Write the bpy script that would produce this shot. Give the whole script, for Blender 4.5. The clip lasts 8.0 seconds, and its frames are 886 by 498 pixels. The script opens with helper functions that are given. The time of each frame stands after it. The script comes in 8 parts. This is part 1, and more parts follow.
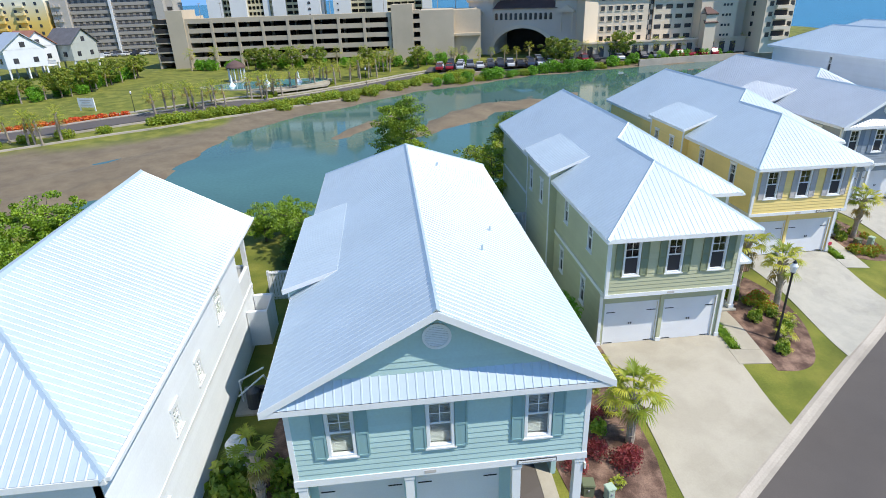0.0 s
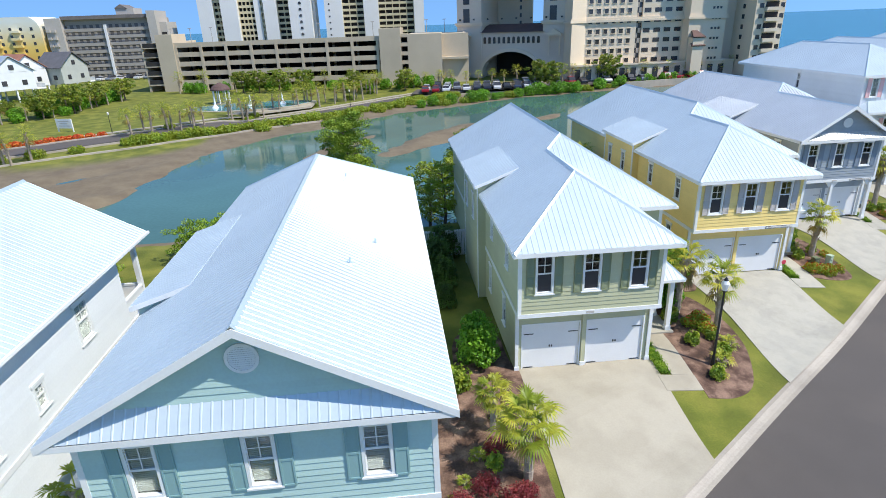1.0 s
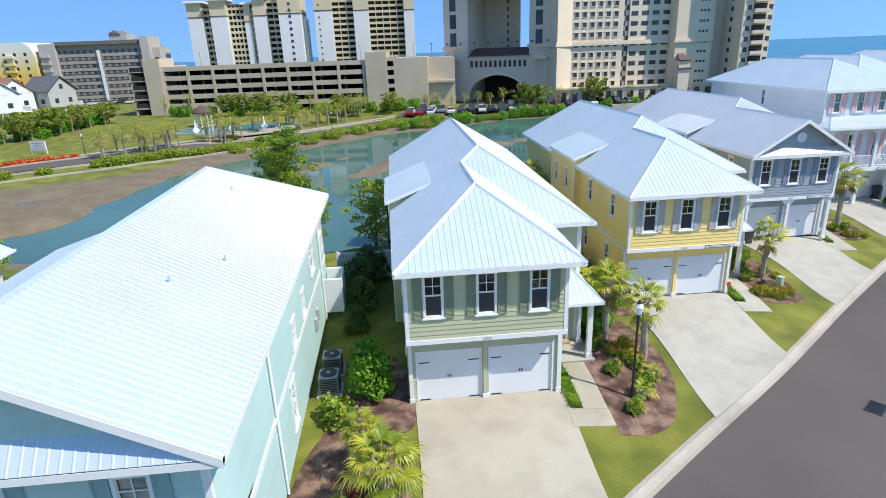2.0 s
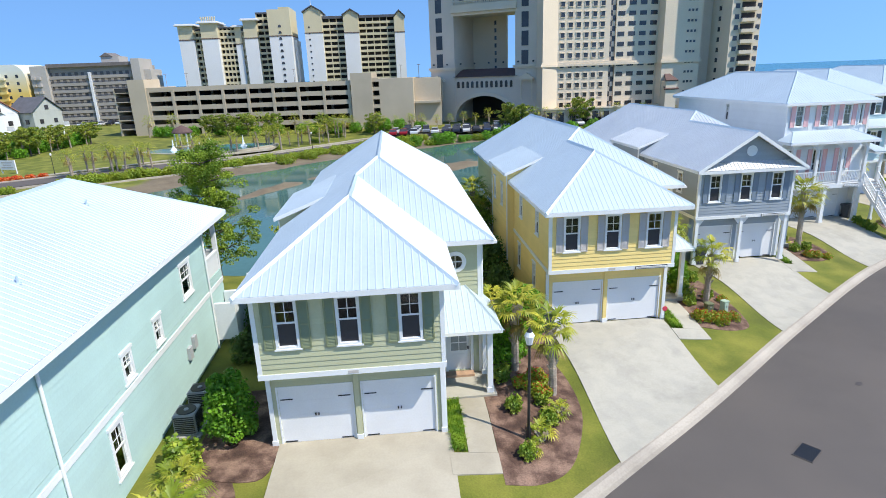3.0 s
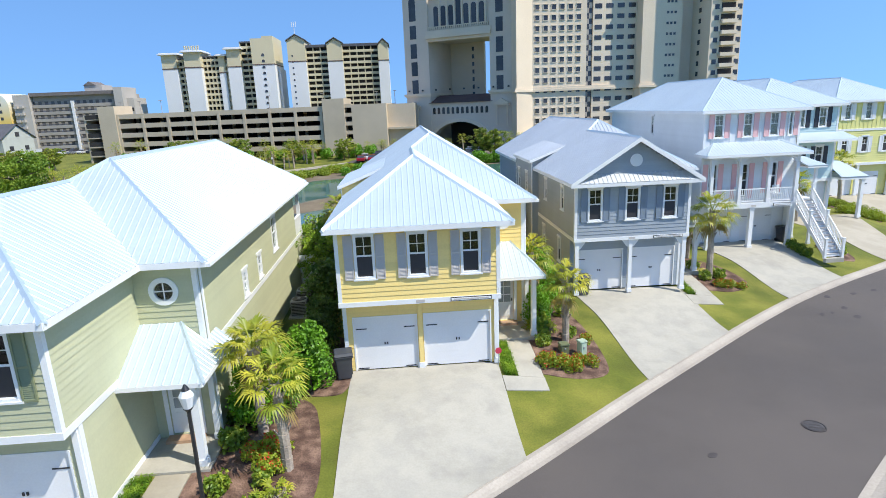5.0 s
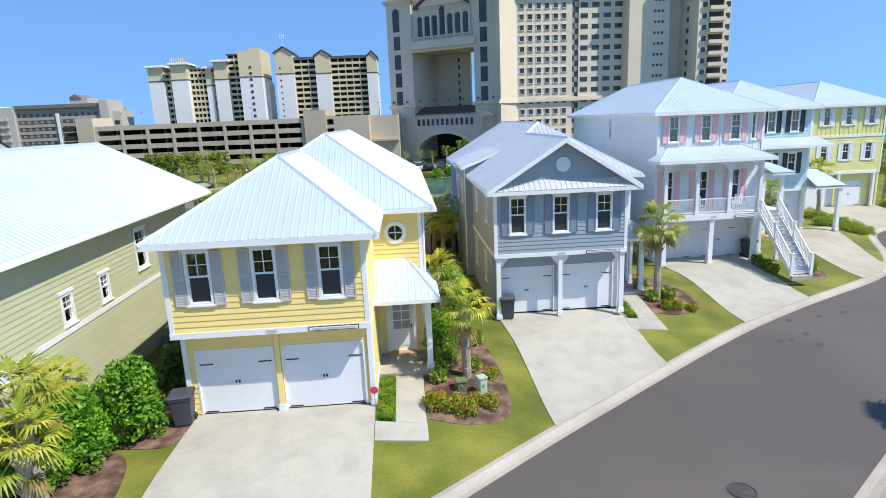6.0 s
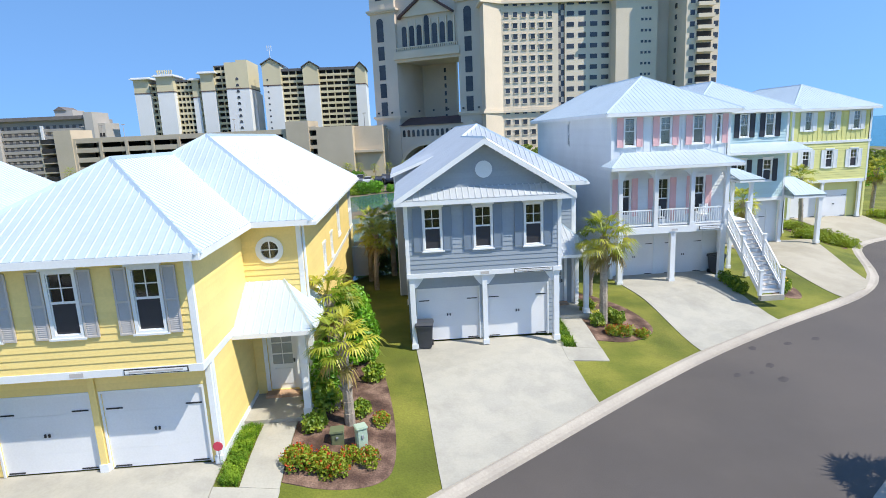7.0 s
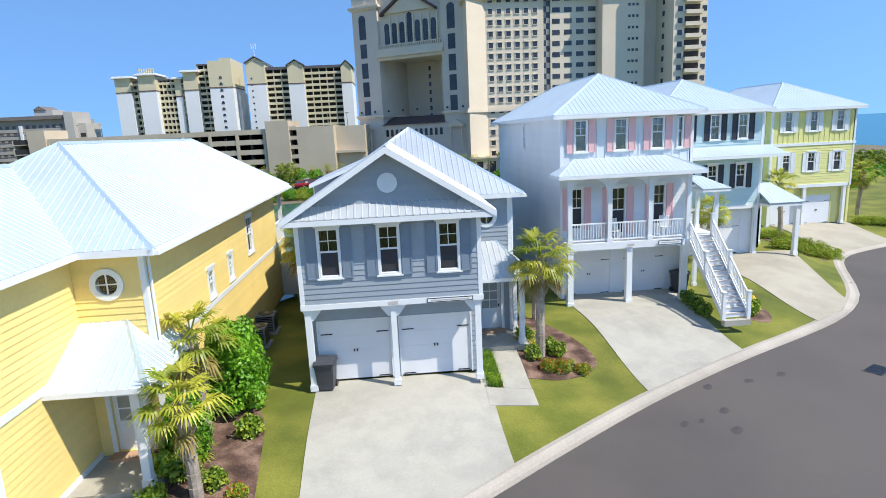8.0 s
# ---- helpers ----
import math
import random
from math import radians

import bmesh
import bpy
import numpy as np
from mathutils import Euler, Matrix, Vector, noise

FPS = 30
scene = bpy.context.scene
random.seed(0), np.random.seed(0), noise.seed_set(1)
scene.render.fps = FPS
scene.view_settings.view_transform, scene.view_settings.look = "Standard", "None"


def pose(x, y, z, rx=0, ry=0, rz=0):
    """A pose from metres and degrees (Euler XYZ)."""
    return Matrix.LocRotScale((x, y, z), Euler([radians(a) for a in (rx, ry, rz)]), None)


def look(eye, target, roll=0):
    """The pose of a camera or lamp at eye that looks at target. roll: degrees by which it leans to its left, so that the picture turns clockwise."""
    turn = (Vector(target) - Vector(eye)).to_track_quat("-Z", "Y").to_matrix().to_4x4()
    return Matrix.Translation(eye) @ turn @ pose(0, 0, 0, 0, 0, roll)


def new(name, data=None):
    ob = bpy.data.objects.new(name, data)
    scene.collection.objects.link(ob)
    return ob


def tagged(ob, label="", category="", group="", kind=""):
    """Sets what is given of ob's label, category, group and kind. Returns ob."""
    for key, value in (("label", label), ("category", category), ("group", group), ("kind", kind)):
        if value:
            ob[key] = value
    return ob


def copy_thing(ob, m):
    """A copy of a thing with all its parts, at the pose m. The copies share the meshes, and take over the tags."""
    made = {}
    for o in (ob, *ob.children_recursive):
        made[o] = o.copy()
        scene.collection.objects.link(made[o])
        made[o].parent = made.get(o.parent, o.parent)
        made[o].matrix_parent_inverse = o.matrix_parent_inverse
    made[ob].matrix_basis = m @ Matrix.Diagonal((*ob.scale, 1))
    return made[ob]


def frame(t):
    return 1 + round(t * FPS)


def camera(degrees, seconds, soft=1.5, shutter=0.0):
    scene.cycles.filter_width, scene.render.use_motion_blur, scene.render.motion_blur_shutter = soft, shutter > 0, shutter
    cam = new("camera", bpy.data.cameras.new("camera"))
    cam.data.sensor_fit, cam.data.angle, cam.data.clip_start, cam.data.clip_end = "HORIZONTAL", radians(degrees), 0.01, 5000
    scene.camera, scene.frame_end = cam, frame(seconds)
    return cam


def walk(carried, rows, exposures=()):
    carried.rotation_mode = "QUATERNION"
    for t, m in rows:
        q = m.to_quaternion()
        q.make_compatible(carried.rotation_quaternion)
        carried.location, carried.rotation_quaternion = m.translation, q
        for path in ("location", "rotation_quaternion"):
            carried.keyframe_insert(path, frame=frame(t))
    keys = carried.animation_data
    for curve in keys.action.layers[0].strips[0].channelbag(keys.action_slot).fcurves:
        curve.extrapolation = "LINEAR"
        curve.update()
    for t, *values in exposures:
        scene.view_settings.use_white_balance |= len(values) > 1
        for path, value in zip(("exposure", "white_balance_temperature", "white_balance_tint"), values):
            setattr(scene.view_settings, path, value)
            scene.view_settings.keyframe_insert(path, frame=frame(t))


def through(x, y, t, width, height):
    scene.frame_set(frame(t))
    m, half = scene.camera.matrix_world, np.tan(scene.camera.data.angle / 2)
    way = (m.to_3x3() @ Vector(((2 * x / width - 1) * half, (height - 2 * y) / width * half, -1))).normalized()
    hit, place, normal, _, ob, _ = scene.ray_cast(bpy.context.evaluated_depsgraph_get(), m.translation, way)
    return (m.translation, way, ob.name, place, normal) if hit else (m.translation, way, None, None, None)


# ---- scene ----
cam = camera(75.5, 8.0, 0.9)
ROWS = [
    (0.0, (0.144, -0.661, 15.014), (0.309, 1.156, 14.195), -2.04),
    (0.5, (2.209, -0.109, 14.399), (2.374, 1.725, 13.619), -2.07),
    (1.0, (4.356, 0.434, 13.831), (4.515, 2.285, 13.090), -2.08),
    (1.5, (6.558, 1.050, 13.291), (6.714, 2.917, 12.590), -2.13),
    (3.0, (13.543, 3.790, 11.716), (13.691, 5.696, 11.128), -2.19),
    (3.5, (15.799, 4.649, 11.312), (15.942, 6.563, 10.753), -2.22),
    (4.0, (18.037, 5.541, 10.904), (18.173, 7.462, 10.367), -2.25),
    (4.5, (20.325, 6.603, 10.293), (20.453, 8.532, 9.783), -2.31),
    (6.0, (27.271, 11.245, 8.818), (27.392, 13.193, 8.379), -2.40),
    (6.5, (29.229, 12.728, 8.428), (29.348, 14.682, 8.016), -2.48),
    (7.0, (31.070, 14.360, 8.149), (31.193, 16.317, 7.752), -2.59),
    (7.5, (32.810, 15.845, 8.239), (32.937, 17.801, 7.841), -2.66),
    (8.0, (34.405, 17.335, 8.272), (34.538, 19.289, 7.870), -2.70),
]
walk(cam, [(t, look(eye, to, roll)) for t, eye, to, roll in ROWS], [(0.0, 0.13), (1.5, 0.17), (3.5, 0.23), (6.0, 0.25), (8.0, 0.27)])

# ---- world and sun ----
SUN = Vector((0.64, -0.36, 1.0)).normalized()
world = bpy.data.worlds.new("world")
scene.world = world
world.use_nodes = True
wn = world.node_tree
sky = wn.nodes.new("ShaderNodeTexSky")
sky.sky_type, sky.sun_disc = "NISHITA", False
sky.sun_elevation = math.asin(SUN.z)
sky.sun_rotation = math.atan2(SUN.x, SUN.y)
sky.air_density, sky.dust_density, sky.ozone_density = 1.0, 0.0, 5.0
tint = wn.nodes.new("ShaderNodeMix")
tint.data_type, tint.blend_type = "RGBA", "MULTIPLY"
tint.inputs["Factor"].default_value, tint.inputs["B"].default_value = 1.0, (0.74, 0.885, 0.95, 1)
wn.links.new(sky.outputs[0], tint.inputs["A"])
# clear dry air: the pale band at the horizon lies lower than the sky model puts it
co = wn.nodes.new("ShaderNodeTexCoord")
lift = wn.nodes.new("ShaderNodeVectorMath")
lift.operation = "MULTIPLY_ADD"
lift.inputs[1].default_value, lift.inputs[2].default_value = (1, 1, 0.75), (0, 0, 0.32)
unit = wn.nodes.new("ShaderNodeVectorMath")
unit.operation = "NORMALIZE"
wn.links.new(co.outputs["Generated"], lift.inputs[0])
wn.links.new(lift.outputs[0], unit.inputs[0])
wn.links.new(unit.outputs[0], sky.inputs["Vector"])
wn.links.new(tint.outputs["Result"], wn.nodes["Background"].inputs[0])
wn.nodes["Background"].inputs[1].default_value = 0.222
sun = new("sun", bpy.data.lights.new("sun", "SUN"))
sun.data.energy, sun.data.angle, sun.data.color = 4.8, radians(0.55), (1.0, 0.95, 0.86)
sun.matrix_world = look(SUN * 60, (0, 0, 0))

# ---- materials ----
def mat(name, col, rough=0.6, var=0.12, scale=1.5, fine=30.0, bump=0.1, metal=0.0, spec=0.5, per=0.0, tint=None, stain=0.0):
    """Painted, stony, leafy or metal surface with variation at two scales. per: spread between pieces; tint: a second colour in patches."""
    m = bpy.data.materials.new(name)
    m.use_nodes = True
    t = m.node_tree
    b = t.nodes["Principled BSDF"]
    b.inputs["Roughness"].default_value, b.inputs["Metallic"].default_value = rough, metal
    b.inputs["Specular IOR Level"].default_value = spec
    co = t.nodes.new("ShaderNodeTexCoord")
    n1, n2 = t.nodes.new("ShaderNodeTexNoise"), t.nodes.new("ShaderNodeTexNoise")
    for n, s, d in ((n1, scale, 4), (n2, fine, 3)):
        n.inputs["Scale"].default_value, n.inputs["Detail"].default_value = s, d
        t.links.new(co.outputs["Object"], n.inputs["Vector"])
    def span(src, lo, hi, a=0.3, z=0.7):
        r = t.nodes.new("ShaderNodeMapRange")
        r.inputs[1].default_value, r.inputs[2].default_value, r.inputs[3].default_value, r.inputs[4].default_value = a, z, lo, hi
        t.links.new(src, r.inputs[0])
        return r.outputs[0]
    def times(a, c):
        x = t.nodes.new("ShaderNodeMath")
        x.operation = "MULTIPLY"
        t.links.new(a, x.inputs[0]), t.links.new(c, x.inputs[1])
        return x.outputs[0]
    gain = times(span(n1.outputs[0], 1 - var, 1 + var), span(n2.outputs[0], 1 - var * 0.6, 1 + var * 0.6))
    if per:
        oi = t.nodes.new("ShaderNodeObjectInfo")
        gain = times(gain, span(oi.outputs["Random"], 1 - per, 1 + per, 0, 1))
    if stain:
        n3 = t.nodes.new("ShaderNodeTexNoise")
        n3.inputs["Scale"].default_value, n3.inputs["Detail"].default_value, n3.inputs["Roughness"].default_value = scale * 0.35, 6, 0.7
        t.links.new(co.outputs["Object"], n3.inputs["Vector"])
        gain = times(gain, span(n3.outputs[0], 1.0, 1 - stain, 0.5, 0.72))
    base = t.nodes.new("ShaderNodeMix")
    base.data_type = "RGBA"
    base.inputs["A"].default_value = (*col, 1)
    base.inputs["B"].default_value = (*(tint or col), 1)
    base.inputs["Factor"].default_value = 0
    if tint:
        t.links.new(span(n1.outputs[0], 0, 1, 0.42, 0.6), base.inputs["Factor"])
    mul = t.nodes.new("ShaderNodeMix")
    mul.data_type, mul.blend_type = "RGBA", "MULTIPLY"
    mul.inputs["Factor"].default_value = 1
    comb = t.nodes.new("ShaderNodeCombineColor")
    for i in range(3):
        t.links.new(gain, comb.inputs[i])
    t.links.new(base.outputs["Result"], mul.inputs["A"]), t.links.new(comb.outputs[0], mul.inputs["B"])
    t.links.new(mul.outputs["Result"], b.inputs["Base Color"])
    if bump:
        bp = t.nodes.new("ShaderNodeBump")
        bp.inputs["Strength"].default_value, bp.inputs["Distance"].default_value = bump, 0.02
        t.links.new(n2.outputs[0], bp.inputs["Height"])
        t.links.new(bp.outputs[0], b.inputs["Normal"])
    return m


def leafy(name, col, tint, rough=0.5, through=0.35, scale=0.7):
    """Leaves: two greens in patches, some light let through the blade."""
    m = mat(name, col, rough, 0.25, scale, 9.0, 0.0, tint=tint, per=0.12)
    t = m.node_tree
    b = t.nodes["Principled BSDF"]
    tr = t.nodes.new("ShaderNodeBsdfTranslucent")
    mx = t.nodes.new("ShaderNodeMixShader")
    mx.inputs[0].default_value = through
    src = b.inputs["Base Color"].links[0].from_socket
    t.links.new(src, tr.inputs[0])
    t.links.new(b.outputs[0], mx.inputs[1]), t.links.new(tr.outputs[0], mx.inputs[2])
    t.links.new(mx.outputs[0], t.nodes["Material Output"].inputs[0])
    return m


def glassy(name, tint=(0.75, 0.82, 0.82)):
    m = bpy.data.materials.new(name)
    m.use_nodes = True
    b = m.node_tree.nodes["Principled BSDF"]
    b.inputs["Base Color"].default_value = (*tint, 1)
    b.inputs["Roughness"].default_value, b.inputs["Transmission Weight"].default_value = 0.02, 1.0
    b.inputs["IOR"].default_value = 1.5
    return m


def watery(name, col, rough, wave, height):
    m = mat(name, col, rough, 0.12, 0.05, wave, height, spec=0.5, tint=tuple(c * 0.7 for c in col))
    m.node_tree.nodes["Principled BSDF"].inputs["IOR"].default_value = 1.33
    return m


WHITE = mat("white_paint", (0.78, 0.79, 0.78), 0.5, 0.04, 0.8, 20, 0.05)
ROOF = mat("white_metal_roofing", (0.555, 0.635, 0.675), 0.38, 0.04, 0.5, 8, 0.03, metal=0.25, stain=0.06)
ROOF_GREY = mat("silver_metal_roofing", (0.60, 0.625, 0.64), 0.36, 0.05, 0.5, 8, 0.03, metal=0.4, stain=0.06)
CAP = mat("roof_ridge_metal", (0.50, 0.60, 0.66), 0.38, 0.05, 0.7, 10, 0.03, metal=0.3)
TEAL = mat("pale_aqua_siding", (0.44, 0.605, 0.57), 0.55, 0.05, 0.6, 14, 0.06, per=0.03)
TEAL_S = mat("aqua_shutter_paint", (0.24, 0.40, 0.41), 0.5, 0.05, 1, 20, 0.05)
SAGE = mat("sage_green_siding", (0.485, 0.488, 0.312), 0.55, 0.05, 0.6, 14, 0.06, per=0.03)
SAGE_S = mat("olive_shutter_paint", (0.22, 0.25, 0.14), 0.5, 0.05, 1, 20, 0.05)
YELLOW = mat("yellow_siding", (0.87, 0.66, 0.24), 0.55, 0.05, 0.6, 14, 0.06, per=0.03)
GREY_S = mat("grey_shutter_paint", (0.51, 0.47, 0.43), 0.5, 0.05, 1, 20, 0.05)
SLATE = mat("slate_blue_siding", (0.315, 0.355, 0.39), 0.55, 0.05, 0.6, 14, 0.06, per=0.03)
SLATE_S = mat("dark_slate_shutter_paint", (0.20, 0.25, 0.31), 0.5, 0.05, 1, 20, 0.05)
WSIDE = mat("white_siding", (0.73, 0.755, 0.765), 0.55, 0.04, 0.6, 14, 0.06, per=0.02)
PINK_S = mat("coral_pink_shutter_paint", (0.80, 0.48, 0.47), 0.5, 0.05, 1, 20, 0.05)
BLACK_S = mat("black_shutter_paint", (0.035, 0.035, 0.045), 0.45, 0.1, 1, 20, 0.05)
AQUA = mat("light_aqua_siding", (0.52, 0.66, 0.66), 0.55, 0.05, 0.6, 14, 0.06, per=0.03)
LIME = mat("lime_yellow_siding", (0.74, 0.70, 0.27), 0.55, 0.05, 0.6, 14, 0.06, per=0.03)
DOORW = mat("white_garage_door_paint", (0.76, 0.76, 0.75), 0.5, 0.04, 0.7, 20, 0.04)
BLACK = mat("black_iron", (0.02, 0.02, 0.022), 0.4, 0.15, 2, 30, 0.05)
SCREEN = mat("dark_insect_screen", (0.035, 0.033, 0.038), 0.6, 0.1, 2, 60, 0.0)
BLIND = mat("white_blind", (0.69, 0.69, 0.667), 0.7, 0.05, 2, 30, 0.0)
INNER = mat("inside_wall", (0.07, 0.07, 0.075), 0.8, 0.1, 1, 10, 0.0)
FROST = mat("frosted_pane", (0.30, 0.33, 0.34), 0.2, 0.1, 2, 30, 0.0)
GLASS = glassy("window_glass")
STEP = mat("tan_brick_step", (0.42, 0.27, 0.17), 0.85, 0.15, 3, 25, 0.2)
CONC = mat("pale_concrete", (0.425, 0.380, 0.295), 0.8, 0.06, 0.6, 16, 0.08, tint=(0.355, 0.315, 0.240), stain=0.16)
CONC_G = mat("grey_concrete", (0.435, 0.408, 0.338), 0.8, 0.07, 1.1, 16, 0.08, tint=(0.365, 0.344, 0.290), stain=0.20)
KERB = mat("kerb_concrete", (0.4048, 0.3567, 0.2932), 0.85, 0.12, 0.5, 14, 0.2, stain=0.2)
ASPHALT = mat("asphalt", (0.114, 0.0965, 0.084), 0.85, 0.10, 0.16, 45, 0.35, tint=(0.092, 0.079, 0.0705), stain=0.2)
GRASS = mat("lawn", (0.130, 0.152, 0.012), 0.9, 0.26, 0.6, 20, 0.8, tint=(0.172, 0.172, 0.022), stain=0.2)
MULCH = mat("pine_bark_mulch", (0.108, 0.058, 0.040), 0.95, 0.5, 1.6, 22, 0.9, tint=(0.175, 0.108, 0.076))

# ---- building tools ----
def mesh_of(name, bm, material):
    bmesh.ops.recalc_face_normals(bm, faces=bm.faces)
    me = bpy.data.meshes.new(name)
    bm.to_mesh(me)
    bm.free()
    if material:
        me.materials.append(material)
    return me


def thing(name, x, y, z, label, category, group="", kind="", turn=0):
    ob = new(name)
    ob.matrix_basis = pose(x, y, z, 0, 0, turn)
    ob.empty_display_size = 0.2
    return tagged(ob, label, category, group, kind)


def part(name, bm, material, parent, label="", smooth=False):
    ob = new(name, mesh_of(name, bm, material))
    ob.parent = parent
    if smooth:
        for f in ob.data.polygons:
            f.use_smooth = True
    return tagged(ob, label)


def again(ob, parent, m):
    """A further part on the same mesh."""
    o = new(ob.name.split(".")[0], ob.data)
    o.parent, o.matrix_basis = parent, m
    o.visible_shadow = ob.visible_shadow
    if "label" in ob:
        o["label"] = ob["label"]
    return o


def solid(name, bm, material, label, category, kind="", group=""):
    return tagged(new(name, mesh_of(name, bm, material)), label, category, group, kind)


def ext(bm, pts, vec):
    """A prism: the polygon pts pushed along vec."""
    a = [bm.verts.new(p) for p in pts]
    v = Vector(vec)
    b = [bm.verts.new(Vector(p) + v) for p in pts]
    bm.faces.new(a), bm.faces.new(b[::-1])
    for i in range(len(a)):
        j = (i + 1) % len(a)
        bm.faces.new((a[j], a[i], b[i], b[j]))
    return bm


def box(bm, x0, x1, y0, y1, z0, z1):
    return ext(bm, [(x0, y0, z0), (x1, y0, z0), (x1, y1, z0), (x0, y1, z0)], (0, 0, z1 - z0))


def tube(bm, a, b, r0, r1, n=8):
    """A tapered round bar from a to b."""
    a, b = Vector(a), Vector(b)
    q = (b - a).to_track_quat("Z", "Y")
    rings = []
    for c, r in ((a, r0), (b, r1)):
        rings.append([bm.verts.new(c + q @ Vector((r * math.cos(k * math.tau / n), r * math.sin(k * math.tau / n), 0))) for k in range(n)])
    for k in range(n):
        j = (k + 1) % n
        bm.faces.new((rings[0][k], rings[0][j], rings[1][j], rings[1][k]))
    bm.faces.new(rings[0][::-1]), bm.faces.new(rings[1])
    return bm


def disc(bm, c, r, depth, n=24, inner=0.0):
    """A round plate, or a ring, facing -y at c."""
    o = [(c[0] + r * math.cos(k * math.tau / n), c[1], c[2] + r * math.sin(k * math.tau / n)) for k in range(n)]
    if not inner:
        return ext(bm, o, (0, depth, 0))
    i = [(c[0] + inner * math.cos(k * math.tau / n), c[1], c[2] + inner * math.sin(k * math.tau / n)) for k in range(n)]
    v = [[bm.verts.new((x, y + dy, z)) for x, y, z in loop] for loop, dy in ((o, 0), (i, 0), (i, depth), (o, depth))]
    for k in range(n):
        j = (k + 1) % n
        for p, q in zip(v, v[1:] + v[:1]):
            bm.faces.new((p[k], p[j], q[j], q[k]))
    return bm


def grille(us, zs, holes, y0, y1):
    """One plate from y0 to y1 with rectangular openings: us and zs are its grid lines, holes the cells left out."""
    bm = bmesh.new()
    v = [[bm.verts.new((u, y0, z)) for z in zs] for u in us]
    for i in range(len(us) - 1):
        for j in range(len(zs) - 1):
            if (i, j) not in holes:
                bm.faces.new((v[i][j], v[i + 1][j], v[i + 1][j + 1], v[i][j + 1]))
    g = bmesh.ops.extrude_face_region(bm, geom=bm.faces[:])
    for q in g["geom"]:
        if isinstance(q, bmesh.types.BMVert):
            q.co.y = y1
    return bm


def cells(u0, u1, z0, z1, holes):
    """The rectangles that are left of a wall round its holes."""
    us = sorted({u0, u1, *[h[0] for h in holes], *[h[1] for h in holes]})
    zs = sorted({z0, z1, *[h[2] for h in holes], *[h[3] for h in holes]})
    us, zs = [u for u in us if u0 <= u <= u1], [z for z in zs if z0 <= z <= z1]
    out = []
    for a, b in zip(zs, zs[1:]):
        run = None
        for c, d in zip(us, us[1:]):
            inside = any(h[0] - 1e-5 <= c and d <= h[1] + 1e-5 and h[2] - 1e-5 <= a and b <= h[3] + 1e-5 for h in holes)
            if inside:
                if run:
                    out.append((*run, a, b))
                run = None
            else:
                run = (run[0] if run else c, d)
        if run:
            out.append((*run, a, b))
    return out


class Face:
    """A wall's plane: origin, the way along it and the way out of it."""
    def __init__(self, o, u, n):
        self.o, self.u, self.n = Vector(o), Vector(u), Vector(n)

    def at(self, u, z, out=0.0):
        return self.o + self.u * u + self.n * out + Vector((0, 0, z))

    def slab(self, bm, u0, u1, z0, z1, out0, out1):
        return ext(bm, [self.at(u0, z0, out0), self.at(u1, z0, out0), self.at(u1, z1, out0), self.at(u0, z1, out0)], self.n * (out1 - out0))

    def placed(self, u, z, out=0.0):
        m = Matrix((self.u, -self.n, Vector((0, 0, 1)))).transposed().to_4x4()
        return Matrix.Translation(self.at(u, z, out)) @ m


def wall(house, f, u0, u1, z0, z1, holes=(), material=None, name="wall"):
    bm = bmesh.new()
    for a, b, c, d in cells(u0, u1, z0, z1, holes):
        f.slab(bm, a, b, c, d, -0.16, 0.0)
    return part(name, bm, material, house)


def siding(house, f, u0, u1, z0, z1, holes, material, pitch=0.178, lim=None, label=""):
    """Lap boards, each a part of its own, cut round the holes; lim gives the ends at a height where the wall tapers."""
    z = z0
    while z < z1 - 0.02:
        top = min(z + pitch, z1)
        marks = sorted({z, top, *[c for h in holes for c in h[2:4] if z < c < top]})
        for a, b in zip(marks, marks[1:]):
            lo, hi = (u0, u1) if not lim else lim((a + b) / 2)
            if hi - lo < 0.1:
                continue
            cuts = sorted((h[0], h[1]) for h in holes if h[2] <= a + 1e-5 and b <= h[3] + 1e-5)
            runs, s = [], lo
            for c, d in cuts:
                if c > s:
                    runs.append((s, min(c, hi)))
                s = max(s, d)
            if s < hi:
                runs.append((s, hi))
            k0, k1 = (a - z) / pitch, (b - z) / pitch
            for c, d in runs:
                if d - c < 0.02:
                    continue
                prof = [(0.002, a), (0.030 - 0.020 * k0, a), (0.030 - 0.020 * k1, b), (0.002, b)]
                part("siding_board", ext(bmesh.new(), [f.at(c, zz, out) for out, zz in prof], f.u * (d - c)), material, house, label if z == z0 else "")
        z = top


